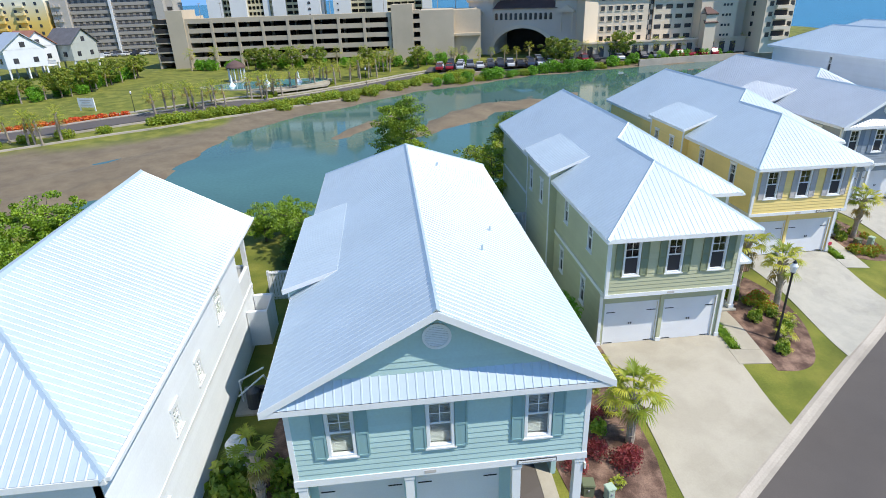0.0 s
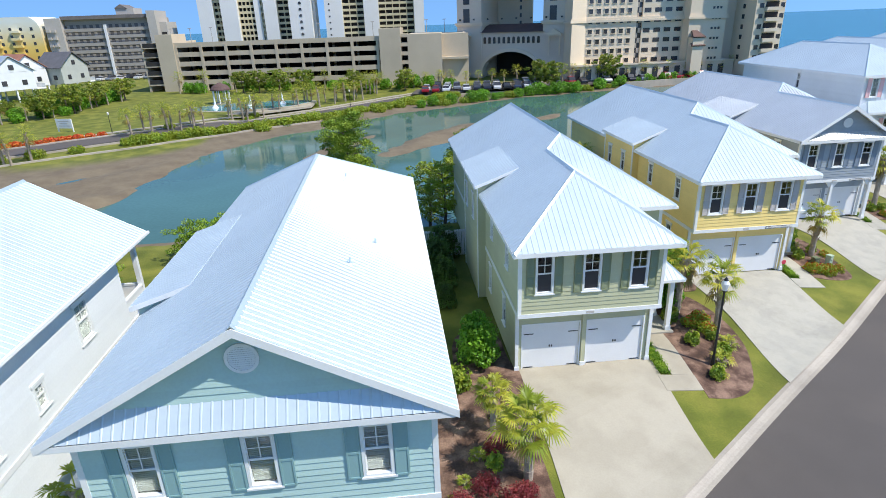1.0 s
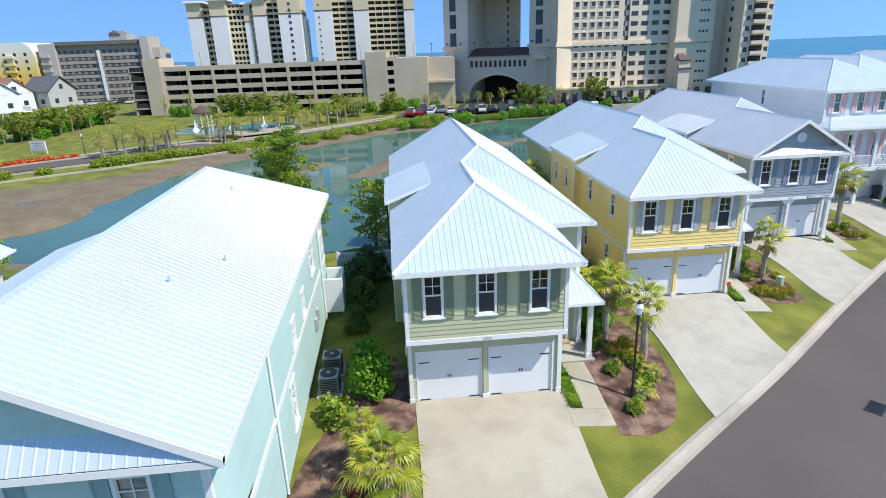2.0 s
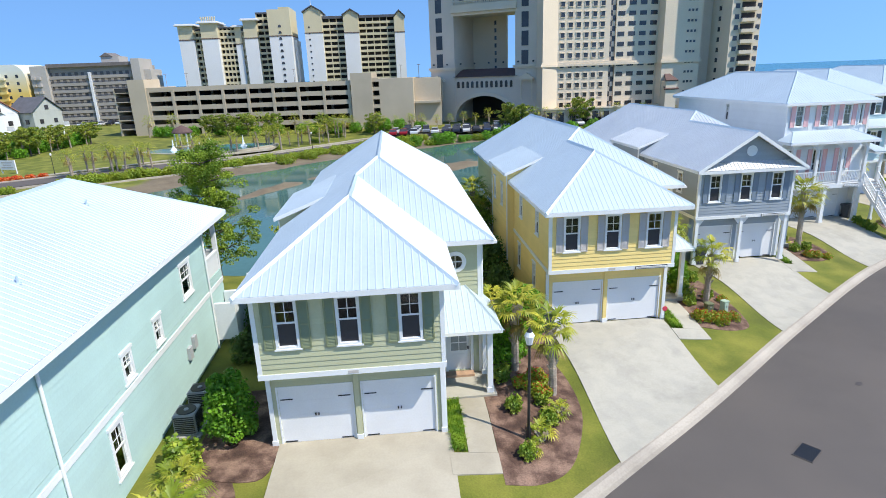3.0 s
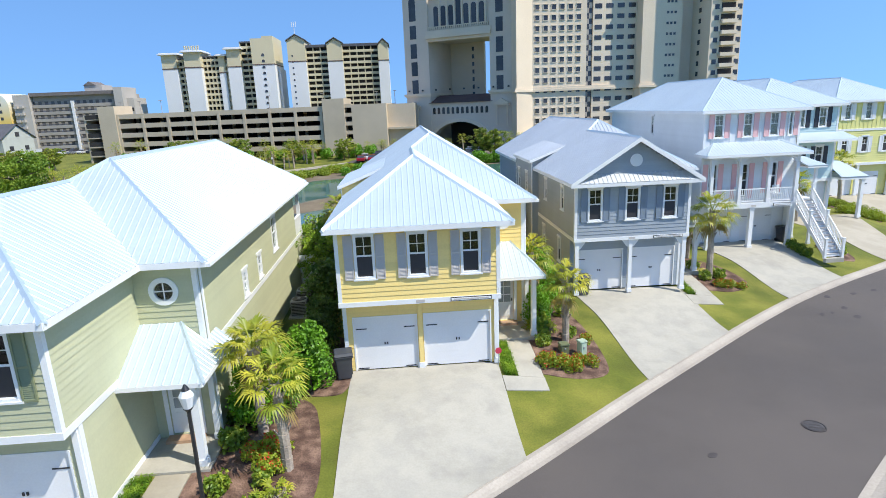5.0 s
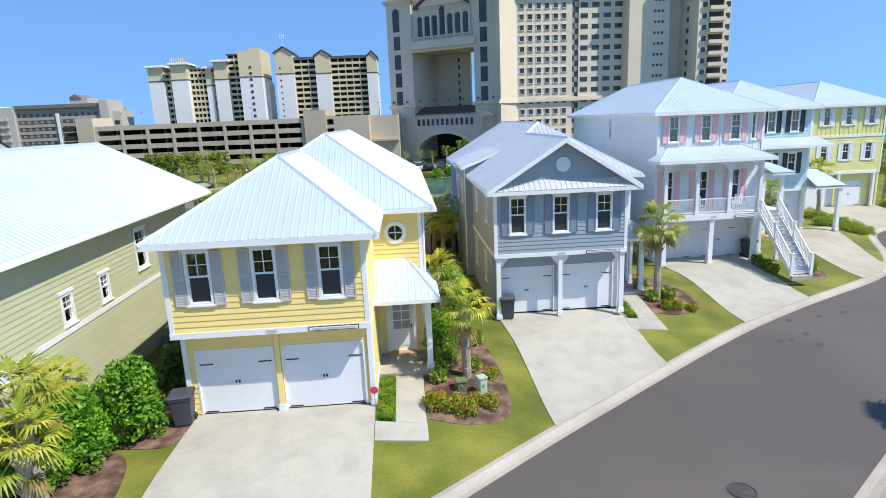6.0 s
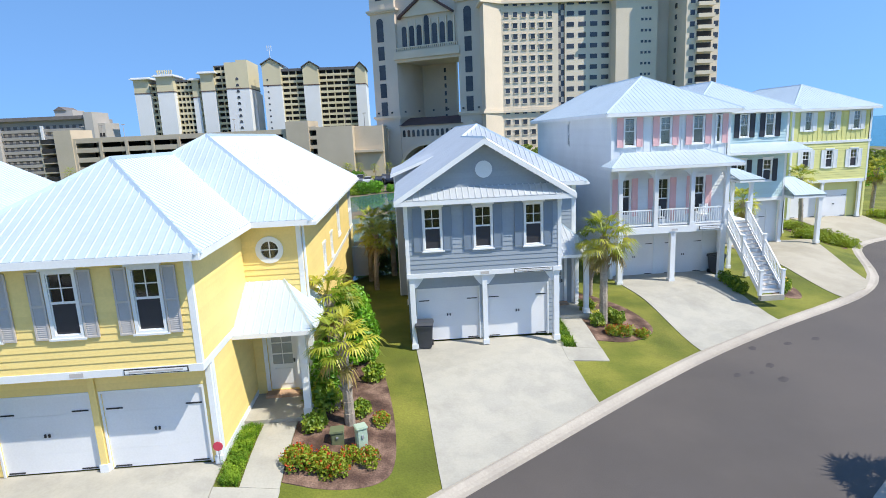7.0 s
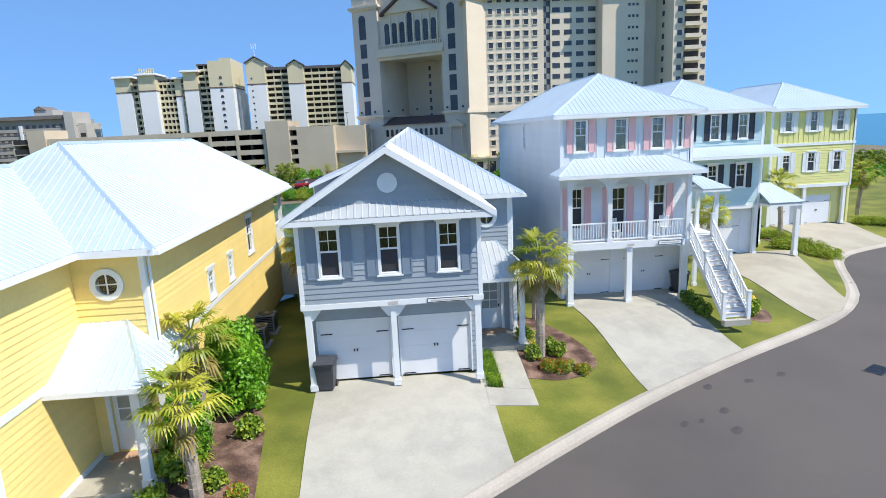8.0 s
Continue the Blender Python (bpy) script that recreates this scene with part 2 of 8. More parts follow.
def roof_plane(house, pts, material, pitch=0.225, thick=0.07, name="roof_slope", label=""):
    """A slope of ribbed metal, one folded sheet: pts anticlockwise from above, the first two along the eave."""
    rib = 0.026 if material is ROOF_GREY else 0.014
    P = [Vector(p) for p in pts]
    e = (P[1] - P[0]).normalized()
    nrm = Vector((0, 0, 0))
    for i in range(len(P)):
        nrm += P[i].cross(P[(i + 1) % len(P)])
    nrm.normalize()
    if nrm.z < 0:
        nrm = -nrm
    up = nrm.cross(e)
    if up.z < 0:
        up = -up
    L = [((p - P[0]).dot(e), (p - P[0]).dot(up)) for p in P]
    lo, hi = min(l[0] for l in L), max(l[0] for l in L)
    marks = {round(l[0], 5): 0.0 for l in L}
    u = lo + pitch * 0.5
    while u < hi:
        for d, z in ((-0.030, 0.0), (-0.013, rib), (0.013, rib), (0.030, 0.0)):
            if lo < u + d < hi:
                marks[round(u + d, 5)] = z
        u += pitch
    rows = []
    for u in sorted(marks):
        q = min(max(u, lo + 1e-4), hi - 1e-4)
        hits = []
        for i in range(len(L)):
            (a, b), (c, d) = L[i], L[(i + 1) % len(L)]
            if (a - q) * (c - q) <= 0 and abs(a - c) > 1e-9:
                hits.append(b + (d - b) * (q - a) / (c - a))
        if len(hits) < 2:
            continue
        o = P[0] + e * u
        v0, v1 = min(hits), max(hits) + 1e-4
        z = nrm * marks[u]
        rows.append((o + up * v0 + z, o + up * v1 + z, o + up * v0 - nrm * thick, o + up * v1 - nrm * thick))
    bm = bmesh.new()
    V = [[bm.verts.new(p) for p in r] for r in rows]
    for r, t in zip(V, V[1:]):
        bm.faces.new((r[0], t[0], t[1], r[1]))
        bm.faces.new((r[2], r[3], t[3], t[2]))
        bm.faces.new((r[0], r[2], t[2], t[0]))
        bm.faces.new((r[1], t[1], t[3], r[3]))
    for r in (V[0], V[-1]):
        bm.faces.new((r[0], r[1], r[3], r[2]))
    return part(name, bm, material, house, label)


def ridge(house, a, b, material, w=0.10):
    """A folded metal cap along a ridge or hip."""
    a, b = Vector(a), Vector(b)
    d = (b - a).normalized()
    s = d.cross(Vector((0, 0, 1))).normalized()
    bm = bmesh.new()
    pr = [a - s * w - Vector((0, 0, 0.05)), a + Vector((0, 0, 0.045)), a + s * w - Vector((0, 0, 0.05)), a - Vector((0, 0, 0.03))]
    ext(bm, pr, b - a)
    return part("ridge_cap", bm, material, house)


def board(house, a, b, out, h, t, material, name):
    """An upright board from a to b (top edge), h high and t thick towards out."""
    a, b, o = Vector(a), Vector(b), Vector(out)
    bm = bmesh.new()
    z = Vector((0, 0, h))
    ext(bm, [a, b, b - z, a - z], o * t)
    return part(name, bm, material, house)


# windows share their meshes by size
_cache = {}


def window(house, f, u, z, w=0.74, h=1.63, lites=2, blind=False, trim=0.08, screen=True, cap=True):
    """A sash window round the centre line u with its sill at z: trim, sashes, two panes and an insect screen below."""
    key = (round(w, 3), round(h, 3), lites, trim, screen, cap, blind == "full")
    if key not in _cache:
        t = trim
        frame_me = mesh_of("window", grille([-w / 2, -w / 2 + t, w / 2 - t, w / 2], [0, t * 0.8, h - t, h], {(1, 1)}, -0.05, 0.10), WHITE)
        sill = mesh_of("window_sill", box(bmesh.new(), -w / 2 - 0.05, w / 2 + 0.05, -0.085, -0.002, -0.05, -0.001), WHITE)
        head = mesh_of("window_head", box(bmesh.new(), -w / 2 - 0.05, w / 2 + 0.05, -0.08, -0.002, h + 0.001, h + 0.10), WHITE) if cap else None
        a, b, c, d, m = -w / 2 + t, w / 2 - t, t * 0.8, h - t, h * 0.52
        s = 0.022
        low = mesh_of("sash", grille([a, a + s, b - s, b], [c, c + s, m - 0.03, m + 0.015], {(1, 1)}, 0.001, 0.04), WHITE)
        if lites >= 2:
            q = (m + d) / 2
            bm = grille([a, a + s, -0.013, 0.013, b - s, b], [m - 0.03, m + 0.03, q - 0.013, q + 0.013, d - s, d], {(1, 1), (3, 1), (1, 3), (3, 3)}, -0.012, 0.0)
        else:
            bm = grille([a, a + s, b - s, b], [m - 0.03, m + 0.03, d - s, d], {(1, 1)}, -0.012, 0.0)
        high = mesh_of("sash", bm, WHITE)
        up = mesh_of("pane", box(bmesh.new(), a + s, b - s, 0.022, 0.030, m + 0.03, d - s), GLASS)
        dn = mesh_of("pane", box(bmesh.new(), a + s, b - s, 0.030, 0.038, c + s, m - 0.03), GLASS)
        sc = mesh_of("insect_screen", box(bmesh.new(), a + s, b - s, 0.012, 0.016, c + s, m - 0.03), SCREEN) if screen else None
        bm = bmesh.new()
        k = m + 0.05 if blind != "full" else c + 0.06
        while k < d - 0.05:
            box(bm, a + 0.02, b - 0.02, 0.06, 0.075, k, k + 0.043)
            k += 0.05
        bl = mesh_of("blind", bm, BLIND)
        _cache[key] = (frame_me, sill, head, low, high, up, dn, sc, bl)
    frame_me, sill, head, low, high, up, dn, sc, bl = _cache[key]
    win = new("window", frame_me)
    win.parent, win.matrix_basis = house, f.placed(u, z)
    for nm, me in (("window_sill", sill), ("window_head", head), ("sash", low), ("sash", high), ("pane", up), ("pane", dn), ("insect_screen", sc), ("blind", bl if blind else None)):
        if me:
            o = new(nm, me)
            o.parent = win
            if nm == "pane":
                o.visible_shadow = False
    return win


def hole(u, z, w=0.74, h=1.63):
    return (u - w / 2 + 0.01, u + w / 2 - 0.01, z + 0.01, z + h - 0.01)


def shutters(house, f, u, z, material, w=0.74, h=1.63, sw=0.33, louvre=True, sides=(-1, 1)):
    key = ("sh", round(h, 2), sw, louvre, material.name)
    if key not in _cache:
        r = 0.045
        holes = {(1, 1), (1, 3)}
        bm = grille([0, r, sw - r, sw], [0, r, h * 0.5 - 0.03, h * 0.5 + 0.03, h - r, h], holes, -0.07, -0.032)
        fill = []
        for z0, z1 in ((r, h * 0.5 - 0.03), (h * 0.5 + 0.03, h - r)):
            if louvre:
                n = max(2, round((z1 - z0) / 0.048))
                p = (z1 - z0) / n
                edge = [(-0.034, z0)]
                for k in range(n):
                    edge += [(-0.062, z0 + k * p), (-0.042, z0 + (k + 0.97) * p)]
                edge.append((-0.034, z1))
                fill.append(mesh_of("louvre", ext(bmesh.new(), [(r, y, z) for y, z in edge], (sw - 2 * r, 0, 0)), material))
            else:
                fill.append(mesh_of("shutter_panel", box(bmesh.new(), r, sw - r, -0.055, -0.034, z0, z1), material))
        _cache[key] = (mesh_of("shutter", bm, material), fill)
    for s in sides:
        o = new("shutter", _cache[key][0])
        o.parent = house
        for me in _cache[key][1]:
            new(me.name.split(".")[0], me).parent = o
        o.matrix_basis = f.placed(u + (s * (w / 2 + 0.02) if s > 0 else -w / 2 - 0.02 - sw), z - 0.02)


def garage_door(house, f, u0, u1, z0, z1):
    """A sectional door: panels, black strap hinges and a pair of pulls."""
    n = 4
    hh = (z1 - z0) / n
    bm = bmesh.new()
    f.slab(bm, u0 + 0.002, u1 - 0.002, z0 + 0.002, z1 - 0.002, -0.10, -0.072)
    door = part("garage_door", bm, DOORW, house, "white sectional garage door with black strap hinges")
    for i in range(n):
        bm = bmesh.new()
        f.slab(bm, u0, u1, z0 + i * hh + 0.0008, z0 + (i + 1) * hh - 0.0008, -0.07, -0.03)
        part("door_panel", bm, DOORW, door)
    for a, b, c in ((u0 + 0.06, u0 + 0.46, z0 + 0.78 * (z1 - z0)), (u1 - 0.46, u1 - 0.06, z0 + 0.78 * (z1 - z0)), (u0 + 0.06, u0 + 0.46, z0 + 0.03), (u1 - 0.46, u1 - 0.06, z0 + 0.03)):
        bm = bmesh.new()
        f.slab(bm, a, b, c, c + 0.035, -0.029, -0.012)
        part("strap_hinge", bm, BLACK, door)
    for k in (-0.07, 0.03):
        bm = bmesh.new()
        c = (u0 + u1) / 2 + k
        f.slab(bm, c, c + 0.045, z0 + 0.98, z0 + 1.07, -0.029, -0.0)
        part("door_pull", bm, BLACK, door)
    return door


def post(house, x, y, z0, z1, w=0.22, name="post", base=True, m=None):
    bm = bmesh.new()
    box(bm, x - w / 2, x + w / 2, y - w / 2, y + w / 2, z0, z1)
    if base:
        box(bm, x - w / 2 - 0.03, x + w / 2 + 0.03, y - w / 2 - 0.03, y + w / 2 + 0.03, z0, z0 + 0.2)
        box(bm, x - w / 2 - 0.025, x + w / 2 + 0.025, y - w / 2 - 0.025, y + w / 2 + 0.025, z1 - 0.12, z1 - 0.001)
    return part(name, bm, m or WHITE, house)


def bracket(house, x, y, z, s):
    bm = bmesh.new()
    ext(bm, [(x, y - 0.04, z), (x, y - 0.04, z - 0.42), (x + s * 0.08, y - 0.04, z - 0.40), (x + s * 0.30, y - 0.04, z - 0.12), (x + s * 0.34, y - 0.04, z)], (0, 0.08, 0))
    return part("bracket", bm, WHITE, house)


def railing(house, a, b, z, h=0.9, pitch=0.12, name="railing"):
    """Top and bottom rail with a row of balusters between two points."""
    a, b = Vector(a), Vector(b)
    d = b - a
    n = max(2, int(d.length / pitch))
    s = Vector((d.y, -d.x, 0)).normalized() * 0.03
    bm = bmesh.new()
    up = Vector((0, 0, 1))
    for z0, z1 in ((h - 0.06, h), (0.08, 0.14)):
        ext(bm, [a - s + up * z0, a + s + up * z0, a + s + up * z1, a - s + up * z1], d)
    r = part(name, bm, WHITE, house)
    bar = bmesh.new()
    box(bar, -0.018, 0.018, -0.018, 0.018, 0.14, h - 0.06)
    me = mesh_of("baluster", bar, WHITE)
    for k in range(1, n):
        o = new("baluster", me)
        o.parent = r
        o.matrix_basis = Matrix.Translation(a + d * (k / n))
    return r


def plaque(house, f, u0, u1, z0, z1):
    bm = bmesh.new()
    f.slab(bm, u0, u1, z0, z1, 0.05, 0.075)
    p = part("name_plaque", bm, BLACK, house, "white house-name plaque with a dark rim")
    bm = bmesh.new()
    f.slab(bm, u0 + 0.025, u1 - 0.025, z0 + 0.025, z1 - 0.025, 0.076, 0.085)
    part("plaque_face", bm, WHITE, p)
    bm = bmesh.new()
    m = (z0 + z1) / 2
    f.slab(bm, u0 + 0.12, u1 - 0.12, m - 0.02, m + 0.02, 0.086, 0.09)
    part("lettering_bar", bm, GREY_S, p)


def number_bar(house, f, u, z):
    bm = bmesh.new()
    f.slab(bm, u - 0.16, u + 0.16, z - 0.05, z + 0.05, 0.05, 0.062)
    part("number_bar", bm, GREY_S, house)

# ---- ground, pond and street ----
KERB_X = [-60, 2, 11.3, 14.6, 19.6, 22.8, 25.6, 29.5, 31.5, 35.5, 36.9, 42.15, 47.05, 51.8, 54.75, 57.0, 58.65, 60.3, 62.1, 67, 76, 95]
KERB_Y = [-37.4, 6.0, 12.67, 15.0, 18.6, 20.78, 22.78, 25.75, 27.28, 30.13, 31.2, 34.8, 37.55, 39.85, 41.55, 43.8, 46.0, 49.6, 51.75, 53.75, 56.0, 57.0]
NEAR_X, NEAR_Y = [-200, -60, -32, -15, 10, 18, 30, 45, 60, 90, 130], [60, 54, 52, 47, 47, 50, 56, 66, 76, 98, 128]
FAR_X = [-200, -60, -40, -27, -24.3, -23.6, -20.3, -16, -8, 2, 14, 33, 52, 66, 102, 140]
FAR_Y = [62, 55, 57, 63, 70, 82, 87, 94, 102, 112, 121, 130, 135, 140, 144, 150]


def ease(u):
    u = min(max(u, 0.0), 1.0)
    return u * u * (3 - 2 * u)


def kerb_y(x):
    return float(np.interp(x, KERB_X, KERB_Y))


def lot_z(x, y):
    """The lots fall from the houses to the street."""
    d = y - kerb_y(x)
    return -0.75 + 0.75 * ease(d / 6.0)


def ground_z(x, y):
    yn, yf = float(np.interp(x, NEAR_X, NEAR_Y)), float(np.interp(x, FAR_X, FAR_Y))
    d = y - kerb_y(x)
    if d < 0.35 and y < yn - 5:
        return -1.0
    w = noise.noise((x * 0.11, y * 0.11, 3)) * 2.6 + noise.noise((x * 0.4, y * 0.4, 5)) * 0.8
    dn, df = yn - y + w, y - yf + w
    if dn > 0 and dn > df:
        return -3.0 + 3.0 * ease(dn / 9.0) + (lot_z(x, y) if dn > 9 else 0)
    if df > 0:
        u, v = (x + 35) / 6.5, (y - 73 - 0.9 * (x + 35)) / 2.2
        if u * u + v * v < 9:
            return -3.0 + 0.45 * ease(df / 13.0) - 0.5 * math.exp(-(u * u + v * v))
        z = -3.0 + 0.45 * ease(df / 13.0) + 1.2 * ease((df - 22) / 45.0) + 0.9 * ease((y - 135) / 20.0) * ease((x + 5) / 20)
        return z - 5.0 * ease((y - float(np.interp(x, [60, 130, 200, 400], [330, 240, 150, 60]))) / 40.0)
    z = -3.0 - 0.9 * ease(min(-dn, -df) / 9.0)
    # spits and flats that stand out of the water
    for cx, cy, rx, ry, turn, h in ((-4, 84, 15, 2.2, 60, 1.2), (10, 86, 17, 4.0, 52, 1.12), (18, 76, 14, 5.5, 60, 1.0), (27, 100, 24, 6.0, 30, 1.0), (-36, 61, 16, 5.0, 18, 1.05), (-30, 74, 9, 3.0, 30, 0.5)):
        c, s = math.cos(radians(turn)), math.sin(radians(turn))
        u, v = ((x - cx) * c + (y - cy) * s) / rx, (-(x - cx) * s + (y - cy) * c) / ry
        z += h * math.exp(-(u * u + v * v)) * (1 + 0.5 * noise.noise((x * 0.25, y * 0.25, 9)))
    return z


def mud_share(x, y, z):
    yn, yf = float(np.interp(x, NEAR_X, NEAR_Y)), float(np.interp(x, FAR_X, FAR_Y))
    w = noise.noise((x * 0.2, y * 0.2, 1)) * 1.5
    if y > yf:
        return 1 - ease((y - yf + w * 1.6 - 20) / 6)
    if y > yn - 6:
        return ease((y - yn + 6 + w) / 4)
    return 0.0


def steps(*runs):
    out = []
    for a, b, n in runs:
        out += [a + (b - a) * k / n for k in range(n)]
    return out + [runs[-1][1]]


def build_ground():
    xs = steps((-2600, -400, 8), (-400, -90, 12), (-90, 112, 150), (112, 400, 14), (400, 2800, 8))
    ys = steps((-1500, -60, 10), (-60, -10, 12), (-10, 172, 150), (172, 420, 22), (420, 2900, 6))
    verts, mud = [], []
    for y in ys:
        for x in xs:
            z = ground_z(x, y)
            verts.append((x, y, z))
            mud.append(mud_share(x, y, z))
    n = len(xs)
    faces = [(j * n + i, j * n + i + 1, (j + 1) * n + i + 1, (j + 1) * n + i) for j in range(len(ys) - 1) for i in range(n - 1)]
    me = bpy.data.meshes.new("ground")
    me.from_pydata(verts, [], faces)
    at = me.attributes.new("mud", "FLOAT", "POINT")
    at.data.foreach_set("value", mud)
    me.materials.append(GROUND)
    for p in me.polygons:
        p.use_smooth = True
    return tagged(new("ground", me), "lawn and bare earth that falls to a muddy pond", "ground", kind="structure")


def ground_material():
    """Grass that turns to brown mud and grey-brown silt where the attribute says so."""
    m = mat("grass_and_mud", (0.130, 0.152, 0.012), 0.9, 0.26, 0.5, 18, 0.8, tint=(0.172, 0.172, 0.022), stain=0.25)
    t = m.node_tree
    b = t.nodes["Principled BSDF"]
    grass = b.inputs["Base Color"].links[0].from_socket
    at = t.nodes.new("ShaderNodeAttribute")
    at.attribute_name = "mud"
    co, n = t.nodes.new("ShaderNodeTexCoord"), t.nodes.new("ShaderNodeTexNoise")
    n.inputs["Scale"].default_value, n.inputs["Detail"].default_value, n.inputs["Roughness"].default_value = 0.35, 7, 0.7
    t.links.new(co.outputs["Object"], n.inputs["Vector"])
    r = t.nodes.new("ShaderNodeValToRGB")
    r.color_ramp.elements[0].position, r.color_ramp.elements[0].color = 0.3, (0.125, 0.092, 0.058, 1)
    r.color_ramp.elements[1].position, r.color_ramp.elements[1].color = 0.7, (0.215, 0.172, 0.108, 1)
    t.links.new(n.outputs[0], r.inputs[0])
    mx = t.nodes.new("ShaderNodeMix")
    mx.data_type = "RGBA"
    t.links.new(at.outputs["Fac"], mx.inputs["Factor"])
    t.links.new(grass, mx.inputs["A"]), t.links.new(r.outputs[0], mx.inputs["B"])
    t.links.new(mx.outputs["Result"], b.inputs["Base Color"])
    return m


GROUND = ground_material()
POND = watery("pond_water", (0.075, 0.165, 0.145), 0.05, 3.0, 0.04)
POND.node_tree.nodes["Principled BSDF"].inputs["Specular IOR Level"].default_value = 0.32
SEA = watery("sea_water", (0.015, 0.17, 0.24), 0.25, 0.6, 0.25)
build_ground()
bm = bmesh.new()
vs = [bm.verts.new(p) for p in ((-75, 45, -3.0), (40, 45, -3.0), (135, 118, -3.0), (135, 152, -3.0), (60, 146, -3.0), (-10, 120, -3.0), (-75, 75, -3.0))]
bm.faces.new(vs)
solid("water", bm, POND, "still blue-green pond between muddy banks", "pond", "structure")
bm = bmesh.new()
vs = [bm.verts.new(p) for p in ((-2500, 352, -3.4), (70, 352, -3.4), (150, 232, -3.4), (420, 70, -3.4), (2700, -1200, -3.4), (2700, 2850, -3.4), (-2500, 2850, -3.4))]
bm.faces.new(vs)
solid("sea", bm, SEA, "calm blue-green sea out to the horizon", "sea", "structure")


def line_points(step=1.0, x0=-30.0, x1=90.0):
    """The kerb line as points with their normals to the street side."""
    pts = []
    x = x0
    while x <= x1:
        pts.append(Vector((x, np.mean([kerb_y(x + k * 0.5) for k in range(-4, 5)]), 0)))
        x += step
    out = []
    for i, p in enumerate(pts):
        d = (pts[min(i + 1, len(pts) - 1)] - pts[max(i - 1, 0)]).normalized()
        out.append((p, Vector((d.y, -d.x, 0))))
    return out


def strip(name, offs, material, label, category):
    """A band along the street; offs: (offset to the street side, height) across it."""
    pts = line_points()
    verts, faces = [], []
    k = len(offs)
    for p, n in pts:
        for o, z in offs:
            verts.append((p.x + n.x * o, p.y + n.y * o, z))
    for i in range(len(pts) - 1):
        for j in range(k - 1):
            faces.append((i * k + j, i * k + j + 1, (i + 1) * k + j + 1, (i + 1) * k + j))
    me = bpy.data.meshes.new(name)
    me.from_pydata(verts, [], faces)
    me.materials.append(material)
    me.update()
    return tagged(new(name, me), label, category, kind="structure")


strip("kerb", [(-0.10, -0.98), (-0.10, -0.738), (0.06, -0.728), (0.18, -0.80), (0.30, -0.835), (0.46, -0.83), (0.46, -0.95)], KERB, "pale concrete rolled kerb and gutter", "kerb")
verts, faces = [], []
for p, n in line_points():
    for o in (-2.0, -1.6, -1.2, -0.8, -0.4):
        q = p + n * o
        verts.append((q.x, q.y, lot_z(q.x, q.y) + 0.012))
    verts.append((p.x - n.x * 0.09, p.y - n.y * 0.09, -0.742))
faces = [(6 * i + j, 6 * i + j + 1, 6 * i + j + 7, 6 * i + j + 6) for i in range(len(verts) // 6 - 1) for j in range(5)]
me = bpy.data.meshes.new("lawn_edge")
me.from_pydata(verts, [], faces)
me.materials.append(GROUND)
for p in me.polygons:
    p.use_smooth = True
tagged(new("lawn_edge", me), "mown lawn edge along the kerb", "lawn", kind="structure")
strip("road", [(0.44, -0.845), (3.8, -0.80), (7.2, -0.845)], ASPHALT, "dark grey asphalt street", "road")
strip("far_kerb", [(7.18, -0.95), (7.18, -0.83), (7.4, -0.835), (7.6, -0.79), (7.78, -0.72), (7.9, -0.73), (7.9, -0.95)], KERB, "pale concrete rolled kerb across the street", "kerb")
strip("verge", [(7.88, -0.76), (10, -0.72), (20, -0.7), (60, -0.9)], GRASS, "lawn across the street", "lawn")


def drape(name, poly, material, label, category, lift=0.03, kind="structure", step=0.6):
    """A thin slab cut to the plan poly that follows the fall of the lots."""
    bm = bmesh.new()
    vs = [bm.verts.new((x, y, 0)) for x, y in poly]
    bm.faces.new(vs)
    xs, ys = [p[0] for p in poly], [p[1] for p in poly]
    y = min(ys) + step
    while y < max(ys):
        bmesh.ops.bisect_plane(bm, geom=bm.verts[:] + bm.edges[:] + bm.faces[:], plane_co=(0, y, 0), plane_no=(0, 1, 0))
        y += step
    x = min(xs) + step * 2
    while x < max(xs):
        bmesh.ops.bisect_plane(bm, geom=bm.verts[:] + bm.edges[:] + bm.faces[:], plane_co=(x, 0, 0), plane_no=(1, 0, 0))
        x += step * 2
    r = bmesh.ops.extrude_face_region(bm, geom=bm.faces[:])
    top = {v for v in r["geom"] if isinstance(v, bmesh.types.BMVert)}
    for v in bm.verts:
        v.co.z = lot_z(v.co.x, v.co.y) + (lift if v in top else -0.35)
    return solid(name, bm, material, label, category, kind)


def drive(x0, x1, y1, material, label, low0=0.0, low1=0.0):
    """A driveway from the garage at y1 down to the kerb; low0 and low1 shift its two ends at the street."""
    xs = [x0 + low0 + (x1 + low1 - x0 - low0) * k / 6 for k in range(7)]
    return drape("driveway", [(x, kerb_y(x) + 0.02) for x in xs] + [(x1, y1), (x0, y1)], material, label, "driveway")

